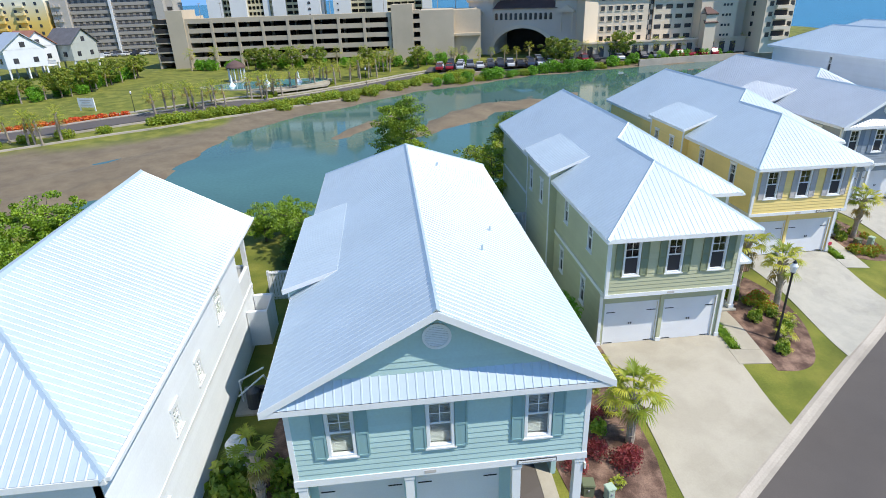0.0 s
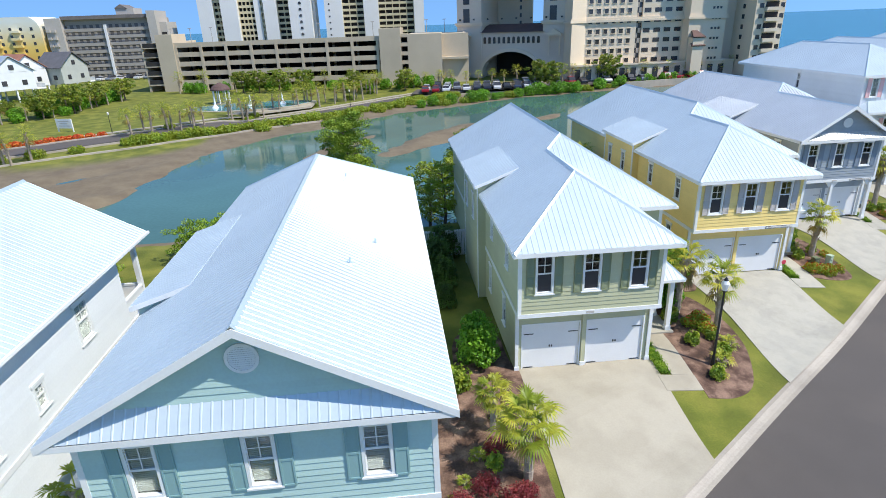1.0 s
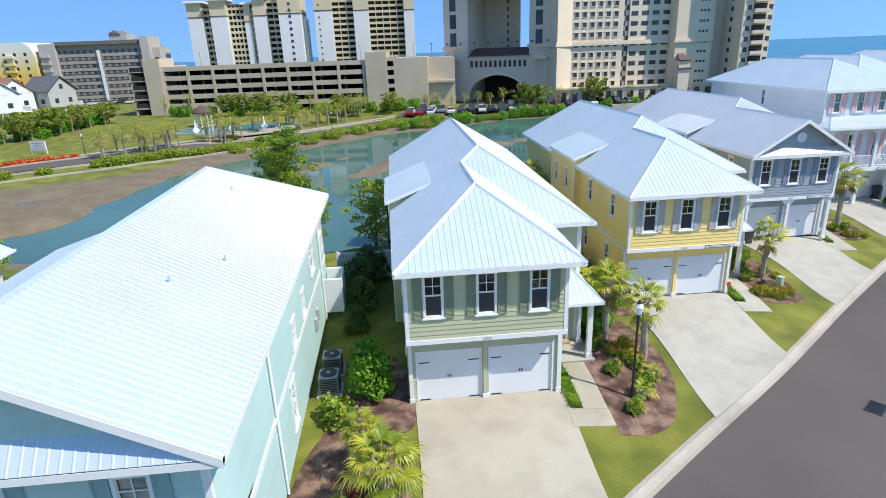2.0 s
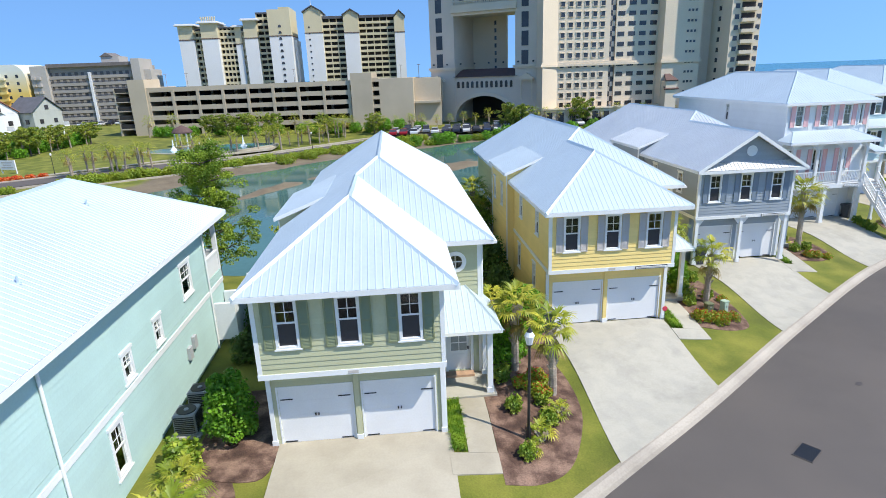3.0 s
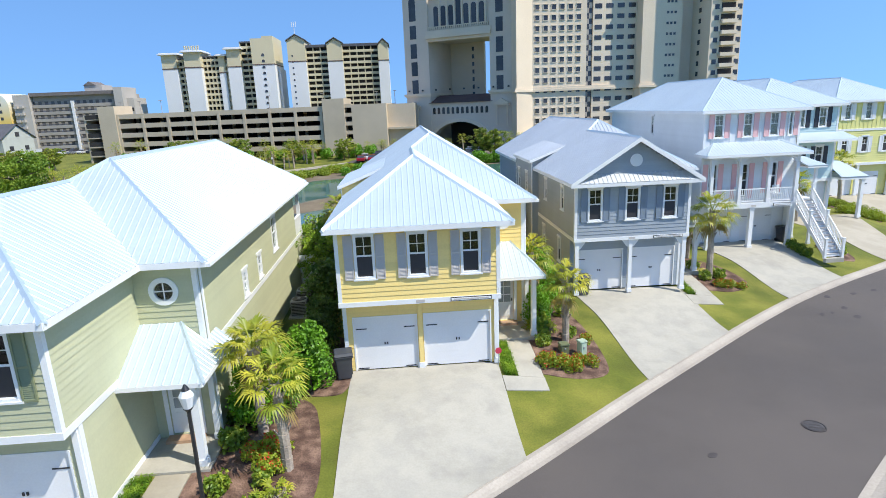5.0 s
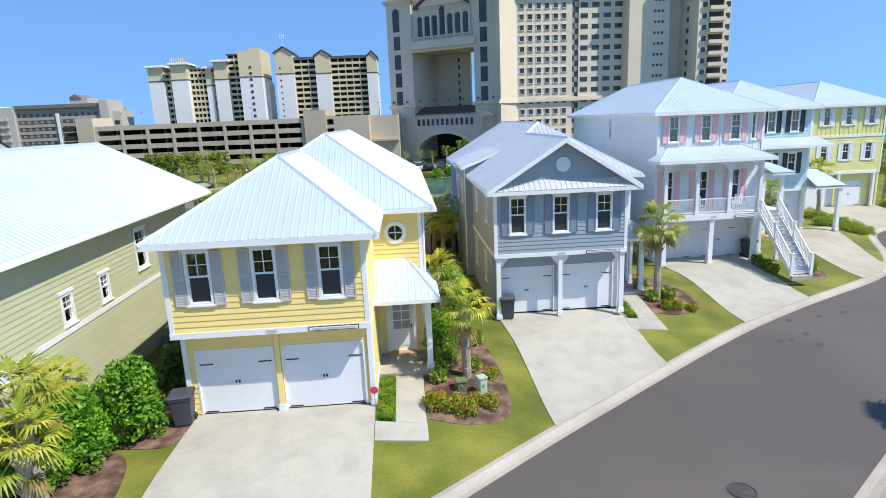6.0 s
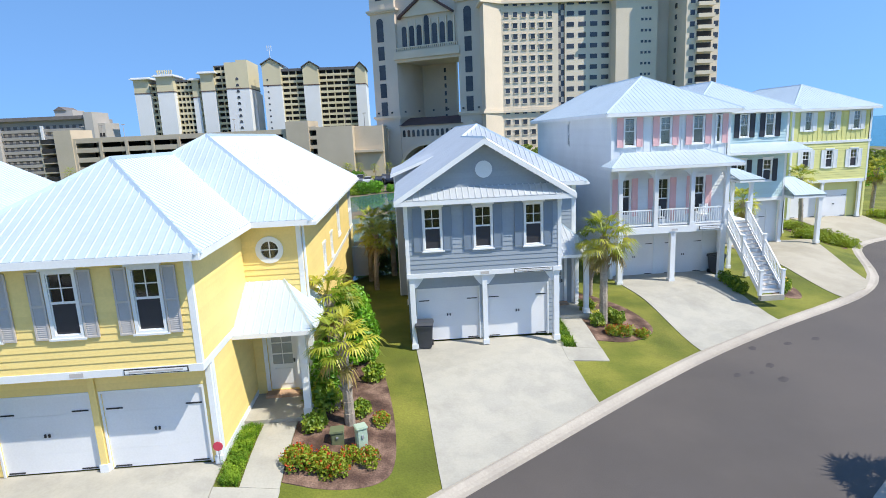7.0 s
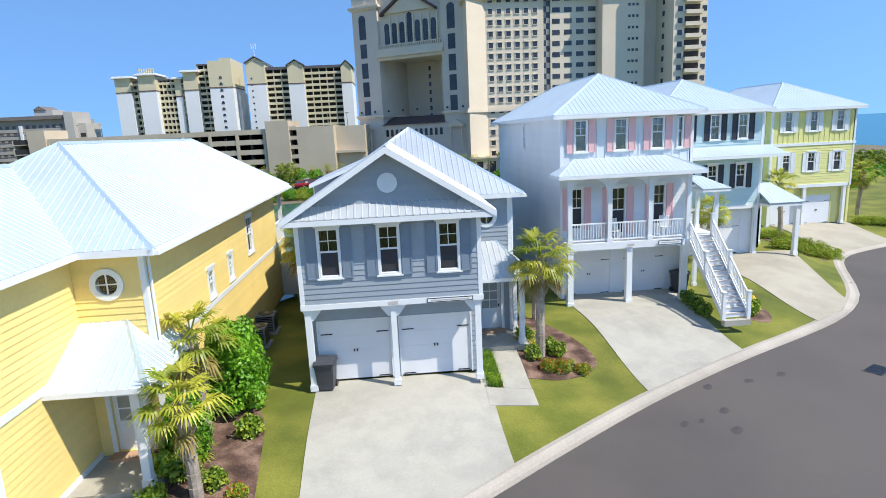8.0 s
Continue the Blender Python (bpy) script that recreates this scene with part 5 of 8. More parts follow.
# ---- driveways, walks and beds ----
drive(9.12, 14.88, 20.7, CONC, "pale concrete driveway with faint stains")
drive(20.33, 25.95, 28.32, CONC_G, "mottled grey concrete driveway")
drive(31.15, 36.95, 35.97, CONC_G, "mottled grey concrete driveway", 0.45, 0.1)
drive(41.95, 47.5, 44.2, CONC_G, "mottled grey concrete driveway", 0.45, 0.0)
drive(52.0, 58.6, 50.75, CONC, "pale concrete driveway", 0.5, -2.7)
drive(62.5, 68.8, 58.8, CONC, "pale concrete driveway")


def blob(cx, cy, rx, ry, seed, n=26):
    """A soft uneven outline for a planting bed."""
    return [(cx + rx * math.cos(a) * (1 + 0.16 * noise.noise((math.cos(a), math.sin(a), seed))), cy + ry * math.sin(a) * (1 + 0.16 * noise.noise((math.cos(a) + 4, math.sin(a), seed)))) for a in [k * math.tau / n for k in range(n)]]


def rounded(pts, n=3):
    """Corners cut again and again until the outline is soft."""
    for _ in range(n):
        pts = [q for (x0, y0), (x1, y1) in zip(pts, pts[1:] + pts[:1]) for q in ((0.75 * x0 + 0.25 * x1, 0.75 * y0 + 0.25 * y1), (0.25 * x0 + 0.75 * x1, 0.25 * y0 + 0.75 * y1))]
    return pts


SIDE_BEDS = (
    [(7.40, 6.5), (7.40, -1.75), (7.40, -1.75), (8.6, -1.8), (9.7, -1.2), (10.5, 0.3), (11.0, 1.8), (10.8, 4.0), (10.2, 6.5)],
    [(7.40, 7.0), (7.40, -0.1), (7.40, -0.1), (8.7, -0.35), (10.0, -0.05), (10.3, 0.9), (10.2, 3.0), (9.6, 7.0)],
    [(7.40, 6.2), (7.40, 0.5), (7.40, 0.5), (8.8, 0.4), (10.3, 1.4), (10.3, 2.5), (9.5, 4.2), (8.6, 6.3)])
for i, (hx, hy) in enumerate(((8.94, 20.1), (20.17, 27.72), (31.02, 35.2))):
    m = (CONC, CONC_G, CONC_G)[i]
    wf, ws = ((-1.42, -0.5), (-1.2, -0.34), (-1.12, -0.15))[i]
    drape("walk", [(hx + 6.42, hy + ws), (hx + 7.38, hy + ws), (hx + 7.38, hy + 2.42), (hx + 6.42, hy + 2.42)], m, "pale concrete garden walk to the porch", "path", 0.04)
    drape("walk", [(hx + 5.8, hy + wf), (hx + 7.4, hy + wf + 0.1), (hx + 7.4, hy + ws - 0.01), (hx + 5.8, hy + ws - 0.01)], m, "pale concrete garden walk beside the driveway", "path", 0.04)
    drape("planting_bed", rounded([(hx + x, hy + y) for x, y in SIDE_BEDS[i]]), MULCH, "brown bark mulch bed", "planting bed", 0.025)
    if i < 2:
        drape("planting_bed", rounded([(hx + x, hy + y) for x, y in ((-2.3, 4.2), (-2.6, 0.3), (-2.0, -0.9), (-0.9, -1.25), (0.15, -1.2), (0.2, 0.85), (-0.12, 1.0), (-0.12, 4.2))], 2), MULCH, "brown bark mulch bed by the wall", "planting bed", 0.034)
drape("planting_bed", blob(6.9, 15.2, 1.9, 4.9, 8.1), MULCH, "brown bark mulch bed", "planting bed", 0.018)
drape("planting_bed", blob(50.0, 41.6, 0.9, 1.3, 9.1), MULCH, "brown bark mulch bed with a hydrant", "planting bed", 0.025)
drape("planting_bed", blob(60.2, 53.0, 1.3, 3.0, 9.7), MULCH, "brown bark mulch bed", "planting bed", 0.025)
drape("planting_bed", blob(-3.9, 14.5, 1.1, 5.5, 5.7), MULCH, "brown bark mulch between the houses", "planting bed", 0.025)
drape("carport_floor", [(3.1, 10.6), (4.35, 10.6), (4.35, 16.0), (3.1, 16.0)], ASPHALT, "dark paved floor of the open bay", "paving", 0.05)
drape("walk", [(4.36, 10.6), (4.85, 10.6), (4.85, 16.0), (4.36, 16.0)], CONC, "tan paver strip beside the open bay", "path", 0.05)

# ---- across the water: hotel, parking deck, towers ----
STUCCO = mat("beige_stucco", (0.72, 0.603, 0.45), 0.85, 0.06, 0.12, 4, 0.05, stain=0.06)
STUCCO_G = mat("grey_beige_stucco", (0.666, 0.5625, 0.45), 0.85, 0.06, 0.12, 4, 0.05, stain=0.06)
DECK = mat("tan_deck_concrete", (0.54, 0.45, 0.324), 0.85, 0.07, 0.15, 5, 0.05, stain=0.10)
# near-black colour that stands in for the shade inside openings
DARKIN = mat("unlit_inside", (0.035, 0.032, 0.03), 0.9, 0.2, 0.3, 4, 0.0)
FARGLASS = mat("dark_window_glass", (0.05, 0.05, 0.055), 0.12, 0.25, 0.4, 3, 0.0, per=0.35)
BROWNROOF = mat("brown_tile_roof", (0.12, 0.07, 0.06), 0.8, 0.15, 0.5, 8, 0.2)
TOWERW = mat("white_tower_paint", (0.7176, 0.7176, 0.7084), 0.7, 0.04, 0.1, 3, 0.0, stain=0.06)
TOWERB = mat("cream_tower_paint", (0.60, 0.53, 0.35), 0.7, 0.05, 0.1, 3, 0.0)
APTGREY = mat("grey_block_paint", (0.35, 0.315, 0.275), 0.8, 0.07, 0.1, 3, 0.05)
APTYEL = mat("orange_yellow_render", (0.72, 0.46, 0.10), 0.8, 0.07, 0.06, 3, 0.0, tint=(0.75, 0.60, 0.28))
_t = APTYEL.node_tree
_co, _xyz, _rg, _rm, _mx = (_t.nodes.new("ShaderNode" + k) for k in ("TexCoord", "SeparateXYZ", "MapRange", "ValToRGB", "Mix"))
_rg.inputs[1].default_value, _rg.inputs[2].default_value = 5.0, 22.0
_e = _rm.color_ramp.elements
_e[0].color, _e[1].color = (0.62, 0.31, 0.04, 1), (0.72, 0.76, 0.72, 1)
_m = _e.new(0.5)
_m.color = (0.76, 0.56, 0.16, 1)
_mx.data_type, _mx.blend_type = "RGBA", "MULTIPLY"
_mx.inputs["Factor"].default_value = 0.12
_old = _t.nodes["Principled BSDF"].inputs["Base Color"].links[0].from_socket
_t.links.new(_co.outputs["Object"], _xyz.inputs[0]), _t.links.new(_xyz.outputs["Z"], _rg.inputs[0]), _t.links.new(_rg.outputs[0], _rm.inputs[0])
_t.links.new(_rm.outputs[0], _mx.inputs["A"]), _t.links.new(_old, _mx.inputs["B"])
_t.links.new(_mx.outputs["Result"], _t.nodes["Principled BSDF"].inputs["Base Color"])
APTLIGHT = mat("pale_block_paint", (0.45, 0.415, 0.37), 0.8, 0.07, 0.1, 3, 0.05)
# darker grey that paints the shade in the open corridors
APTDARK = mat("shaded_corridor_paint", (0.14, 0.13, 0.125), 0.8, 0.1, 0.3, 4, 0.0)
APTROOF = mat("brown_grey_shingle", (0.17, 0.15, 0.14), 0.9, 0.15, 0.8, 9, 0.1)
SHINGLE = mat("dark_shingle", (0.10, 0.10, 0.11), 0.9, 0.15, 0.8, 9, 0.2)
WIN_SMALL = mesh_of("window", box(bmesh.new(), -0.5, 0.5, -0.06, 0.10, 0.0, 1.05), FARGLASS)
WIN_WIDE = mesh_of("window", box(bmesh.new(), -0.85, 0.85, -0.06, 0.10, 0.0, 1.0), FARGLASS)
WIN_TINY = mesh_of("window", box(bmesh.new(), -0.27, 0.27, -0.06, 0.10, 0.0, 0.55), FARGLASS)
_b = bmesh.new()
box(_b, -0.62, 0.62, -0.16, 0.0, -0.13, -0.02)
box(_b, -0.66, 0.66, -0.18, 0.0, 1.07, 1.22)
box(_b, -0.6, -0.5, -0.1, 0.0, -0.02, 1.07)
box(_b, 0.5, 0.6, -0.1, 0.0, -0.02, 1.07)
SURROUND = mesh_of("window_surround", _b, STUCCO)


def put(me, parent, x, y, z, name=None, turn=0):
    o = new(name or me.name.split(".")[0], me)
    o.parent = parent
    o.matrix_basis = pose(x, y, z, 0, 0, turn)
    return o


def block(parent, name, material, x0, x1, y0, y1, z0, z1, label=""):
    return part(name, box(bmesh.new(), x0, x1, y0, y1, z0, z1), material, parent, label)


def arched(x0, x1, y, z0, z1, depth, n=8):
    """A panel with a round head."""
    r = (x1 - x0) / 2
    pts = [(x0, y, z0), (x1, y, z0)] + [((x0 + x1) / 2 + r * math.cos(a), y, z1 - r + r * math.sin(a)) for a in [math.pi * k / n for k in range(n + 1)]]
    return ext(bmesh.new(), pts, (0, depth, 0))


def hotel_arch():
    """The great gateway: two piers, a bridge of arched windows between them, a podium with an arched entrance."""
    h = thing("hotel_gateway", 24.9, 168.0, -1.5, "beige stucco hotel gateway with a tall open arch", "hotel", turn=-30.2)
    z = 1.5
    for x0, x1 in ((0.0, 7.1), (24.1, 30.1)):
        block(h, "pier", STUCCO_G, x0, x1, 0, 15 if x0 < 1 else 3.4, 0, 48 + z)
        for a, b, arch in ((13.1, 16.5, 0), (17.6, 21.1, 0), (22.0, 25.6, 0), (26.8, 30.1, 0), (31.2, 36.8, 1), (41, 45, 1)):
            c = x0 + (2.8 if x0 < 1 else 2.6)
            bm = arched(c - 0.95, c + 0.95, -0.08, a + z, b + z, 0.2) if arch else box(bmesh.new(), c - 0.9, c + 0.9, -0.08, 0.1, a + z, b + z)
            part("window", bm, FARGLASS, h)
        for zz, o in ((12.5, 0.5), (38.3, 0.7)):
            bm = bmesh.new()
            box(bm, x0 - o, x1 + o, -o, 15.2 if x0 < 1 else 3.9, zz + z, zz + 0.5 + z)
            box(bm, x0 - o * 0.6, x1 + o * 0.6, -o * 0.6, 15.1 if x0 < 1 else 3.7, zz - 0.35 + z, zz - 0.01 + z)
            part("cornice", bm, STUCCO, h)
    # turret on the left pier
    bm = bmesh.new()
    tube(bm, (3.5, 5, 38.8 + z), (3.5, 5, 42 + z), 4.6, 4.2, 16)
    tube(bm, (3.5, 5, 39.0 + z), (3.5, 5, 40.0 + z), 5.2, 5.2, 16)
    part("turret", bm, STUCCO, h)
    # bridge
    block(h, "bridge", STUCCO_G, 7.11, 24.09, 0.9, 14, 26.2 + z, 48 + z)
    for a, b, o in ((25.8, 26.5, 0.4), (26.5, 27.3, 1.0), (27.3, 28.4, 0.6)):
        block(h, "cornice", STUCCO, 6.6, 24.6, 0.9 - o - 0.6, 1.2, a + z, b - 0.01 + z)
    for k in range(7):
        x = 9.2 + k * 2.1
        part("window", arched(x - 0.62, x + 0.62, 0.75, 28.9 + z, (34.3 if k != 3 else 36.2) + z, 0.2), FARGLASS, h)
        block(h, "pilaster", STUCCO, x + 0.85, x + 1.25, 0.6, 0.89, 28.41 + z, 35.4 + z)
    bm = bmesh.new()
    ext(bm, [(9.0, 0.2, 36.4 + z), (22.0, 0.2, 36.4 + z), (15.5, 0.2, 40.6 + z)], (0, 6, 0))
    part("pediment", bm, STUCCO, h)
    for sx in (-1, 1):
        bm = ext(bmesh.new(), [(15.5 + sx * 7.4, -0.5, 35.9 + z), (15.5, -0.5, 40.7 + z), (15.5, -0.5, 41.3 + z), (15.5 + sx * 7.4, -0.5, 36.5 + z)], (0, 7, 0))
        part("pediment_roof", bm, BROWNROOF, h)
    bm = bmesh.new()
    for k in range(30):
        box(bm, 7.3 + k * 0.56, 7.6 + k * 0.56, 0.0, 0.25, 28.41 + z, 29.2 + z)
    box(bm, 7.2, 24.0, -0.02, 0.3, 29.2 + z, 29.4 + z)
    part("balustrade", bm, STUCCO, h)
    # back wall of the void, with a slit of sky by the right pier
    block(h, "back_wall", STUCCO, 7.11, 17.2, 13.5, 14.5, 9.0 + z, 26.2 + z)
    for k in range(8):
        block(h, "lamp_panel", FARGLASS, 13.6, 14.2, 13.42, 13.49, 10 + k * 2.0 + z, 11.1 + k * 2.0 + z)
    # podium
    bm = bmesh.new()
    n = 16
    pts = [(6.8, 0.2, 0), (6.8, 0.2, 10.4 + z), (24.6, 0.2, 10.4 + z), (24.6, 0.2, 0), (23.7, 0.2, 0)]
    pts += [(15.4 + 8.3 * math.cos(a), 0.2, 1.0 + 6.0 * math.sin(a)) for a in [math.pi * k / n for k in range(n + 1)]] + [(7.1, 0.2, 0)]
    ext(bm, pts, (0, 2.2, 0))
    part("podium", bm, STUCCO_G, h, "arched entrance front")
    bm = bmesh.new()
    for k in range(n):
        a, b = math.pi * k / n, math.pi * (k + 1) / n
        ext(bm, [(15.4 + r * math.cos(t), -0.15, 1.0 + (r - 2.3) * math.sin(t)) for r, t in ((8.3, a), (8.3, b), (9.2, b), (9.2, a))], (0, 0.34, 0))
    part("arch_trim", bm, STUCCO, h)
    # back and ceiling painted dark in place of the shade under the arch
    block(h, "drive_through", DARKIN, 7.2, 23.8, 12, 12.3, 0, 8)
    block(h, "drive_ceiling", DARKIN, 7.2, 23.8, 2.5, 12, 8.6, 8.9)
    for k in range(12):
        x = 8.0 + k * 1.36
        part("window", arched(x - 0.36, x + 0.36, 0.10, 7.9 + z - 0.3, 9.3 + z, 0.2, 6), FARGLASS, h)
    bm = bmesh.new()
    ext(bm, [(6.7, -0.3, 10.4 + z), (6.7, 5.0, 12.4 + z), (6.7, 5.0, 10.4 + z)], (18.0, 0, 0))
    part("podium_roof", bm, BROWNROOF, h)
    for x in (2.2, 27.3):
        bm = bmesh.new()
        box(bm, x - 1.9, x + 1.9, -1.1, 0, 9.3 + z, 9.7 + z)
        ext(bm, [(x - 2.1, -1.2, 9.71 + z), (x + 2.1, -1.2, 9.71 + z), (x, -1.2, 11.0 + z)], (0, 1.2, 0))
        for q in (-1.5, 1.3):
            box(bm, x + q, x + q + 0.3, -1.0, -0.7, 4.5 + z, 9.3 + z)
        part("niche_canopy", bm, STUCCO, h)
    for x in range(1, 30, 4):
        bm = bmesh.new()
        tube(bm, (x, -0.3, 13.6 + z), (x, -0.3, 14.0 + z), 0.25, 0.25, 8)
        part("flood_lamp", bm, BLACK, h)
    return h


def hotel_wing():
    """The room wing: a canted bright bay, a grid of framed windows, recessed and projecting bays and a balcony tower."""
    h = thing("hotel_wing", 50.6, 150.0, -1.5, "tall beige hotel wing with rows of framed windows", "hotel")
    z = 1.5
    top = 50.0
    bm = bmesh.new()
    ext(bm, [(0, -3.0, 0), (4.5, 0, 0), (4.5, 12, 0), (0, 12, 0)], (0, 0, top))
    part("canted_bay", bm, STUCCO, h)
    block(h, "room_block", STUCCO, 4.51, 17.6, 0, 14, 0, top)
    rows = [2.77 + 2.37 * k for k in range(19)]
    for c in range(6):
        x = 5.65 + c * 2.0
        for zz in rows:
            put(SURROUND, h, x, 0, zz - 0.5 + z)
            put(WIN_SMALL, h, x, 0, zz - 0.5 + z)
    # glazed slot
    slot = block(h, "glazed_slot", FARGLASS, 17.61, 19.2, 0.8, 12, 0, top)
    for k in range(40):
        block(h, "slot_panel", STUCCO_G if k % 2 else APTGREY, 17.65 + 0.75 * (k % 2), 18.35 + 0.75 * (k % 2), 0.72, 0.79, k * 1.2, k * 1.2 + 1.15)
    block(h, "suite_block", STUCCO, 19.21, 29.9, 0.3, 14, 0, top)
    for c in range(4):
        x = 20.5 + c * 2.72
        for zz in rows:
            put(WIN_WIDE, h, x, 0.3, zz - 0.5 + z)
    block(h, "service_block", STUCCO, 29.91, 39.4, -3.2, 14, 0, top)
    for zz in rows:
        for c in (-0.9, 0.0, 0.9):
            put(WIN_TINY, h, 36.8 + c, -3.2, zz - 0.3 + z)
    block(h, "link_block", STUCCO_G, 39.41, 43.2, -0.5, 14, 0, top)
    # balcony tower
    t = block(h, "balcony_tower", STUCCO, 43.21, 50.6, -9.0, 14, 0, top)
    for zz in rows:
        o = put(WIN_SMALL, h, 43.21, -4.2, zz - 0.5 + z, turn=-90)
        put(WIN_SMALL, h, 44.6, -9.0, zz - 0.5 + z)
        put(WIN_SMALL, h, 49.9, -9.0, zz - 0.5 + z)
        # dark plate on the face, painted in place of a shaded balcony
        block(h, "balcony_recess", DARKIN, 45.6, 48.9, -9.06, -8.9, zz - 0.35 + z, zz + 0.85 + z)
        block(h, "balcony_slab", STUCCO, 45.4, 49.1, -10.1, -9.07, zz - 1.15 + z, zz - 0.35 + z)
    for zz, o in ((12.1, 0.5), (35.9, 0.8)):
        bm = bmesh.new()
        for dz, k in ((0, 1.0), (0.5, 0.6)):
            ext(bm, [(-o * k, -3.0 - o * k, zz + z + dz), (4.5, -o * k, zz + z + dz), (29.9, -o * k, zz + z + dz), (29.9 - o * k, -3.2 - o * k, zz + z + dz), (39.4 + o * k, -3.2 - o * k, zz + z + dz), (39.4 + o * k, 0, zz + z + dz), (4.5, 3, zz + z + dz), (-o * k, 3, zz + z + dz)], (0, 0, 0.49))
        part("cornice", bm, STUCCO, h)
    # street floor: shop fronts and a belt
    block(h, "belt", STUCCO, -0.3, 43.0, -3.6, -3.25, 3.4, 3.8)
    block(h, "street_front", STUCCO, -0.2, 43.0, -3.24, -0.02, 0, 3.39)
    for k in range(14):
        block(h, "shop_window", FARGLASS, 1.2 + k * 2.9, 2.6 + k * 2.9, -3.32, -3.2, 0.2, 2.7)
    # two small tiled canopies
    for zz, w in ((8.0, 3.2), (6.0, 3.6)):
        bm = bmesh.new()
        ext(bm, [(31.5 - w / 2, -6.2, zz + z), (31.5 + w / 2, -6.2, zz + z), (31.5 + w / 2 - 0.9, -3.2, zz + 1.5 + z), (31.5 - w / 2 + 0.9, -3.2, zz + 1.5 + z)], (0, 0.3, -0.25))
        part("tiled_canopy", bm, BROWNROOF, h)
    block(h, "lift_bay", STUCCO, 30.1, 32.9, -5.8, -3.25, 0, 7.9 + z)
    return h


def parking_deck():
    h = thing("parking_deck", -54.5, 165.0, -2.2, "tan concrete parking deck with five open levels", "parking garage", turn=-6.47)
    z = 2.2
    L = 58.3
    block(h, "stair_tower", DECK, 0.2, 4.6, -0.4, 8, 0, 12.9 + z)
    block(h, "stair_tower", DECK, L, L + 5.5, -0.6, 9, 0, 12.5 + z)
    for k in range(5):
        zz = 0.55 + 2.35 * k
        bm = bmesh.new()
        box(bm, -4.0, L - 0.01, 0.0, 0.25, zz - 0.35 + z, zz + 0.82 + z)
        part("spandrel", bm, DECK, h)
        block(h, "deck_slab", DECK, -4.0, L - 0.01, 0.26, 34, zz - 0.3 + z, zz - 0.02 + z)
        if k:
            # dark wall across each level paints the shade of its depth
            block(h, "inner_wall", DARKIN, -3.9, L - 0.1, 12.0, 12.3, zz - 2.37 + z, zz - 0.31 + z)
    for k in range(9):
        x = 4.9 + k * 6.6
        block(h, "column", DECK, x - 0.35, x + 0.35, -0.12, 0.5, 0, 10.2 + z)
        block(h, "column", DECK, x - 0.35, x + 0.35, 9.0, 9.6, 0, 10.0 + z)
    block(h, "end_wall", DECK, -4.2, -3.7, 0.2, 34, 0, 10.8 + z)
    for k in range(5):
        # dark plates on the front paint shaded openings
        block(h, "end_opening", DARKIN, -3.69, 0.1, -0.02, 0.0, 1.0 + 2.3 * k + z - 0.4, 2.2 + 2.3 * k + z - 0.5)
    # open stair and blank wall
    for k in range(5):
        block(h, "landing", DECK, L + 5.51, L + 7.2, 0.0, 3, 2.0 + 2.2 * k + z - 0.6, 2.9 + 2.2 * k + z - 0.6)
    # dark sheet paints the shade behind the open stair
    block(h, "stair_back", DARKIN, L + 5.51, L + 7.2, 3.01, 3.3, 0, 11.0 + z)
    block(h, "blank_wall", DECK, L + 7.21, L + 16.0, 0.0, 20, 0, 10.9 + z)
    block(h, "blank_wall", DECK, L + 16.01, L + 23.0, 2.5, 20, 0, 10.7 + z)
    block(h, "belt", DECK, L + 16.0, L + 23.0, 1.2, 2.49, 4.4 + z, 5.0 + z)
    for x in (-2.0, 3.5, 9.5, 40, 55, 70, 75, 79):
        bm = tube(bmesh.new(), (x, 14, 10.5 + z), (x, 14, 14.2 + z), 0.09, 0.06, 6)
        box(bm, x - 0.45, x + 0.45, 13.8, 14.2, 14.15 + z, 14.3 + z)
        part("deck_lamp", bm, APTGREY, h)
    return h


def balcony_bay(h, x0, x1, y, z0, z1, pitch, cols, slab_m, y1=10.0):
    # the bay's back is coloured near-black to paint the shade behind the balconies
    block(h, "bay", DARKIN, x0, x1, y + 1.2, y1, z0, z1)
    zz = z0
    while zz < z1 - 0.4:
        block(h, "balcony", slab_m, x0, x1, y, y + 1.3, zz, zz + pitch * 0.42)
        zz += pitch
    for k in range(cols + 1):
        x = x0 + (x1 - x0) * k / cols
        block(h, "fin", slab_m, x - 0.14, x + 0.14, y - 0.05, y + 1.3, z0, z1)


def cap_roof(h, x0, x1, y0, y1, z, rise, m):
    bm = bmesh.new()
    ext(bm, [(x0, y0, z), (x1, y0, z), ((x0 + x1) / 2, y0, z + rise)], (0, y1 - y0, 0))
    part("gable_cap", bm, m, h)


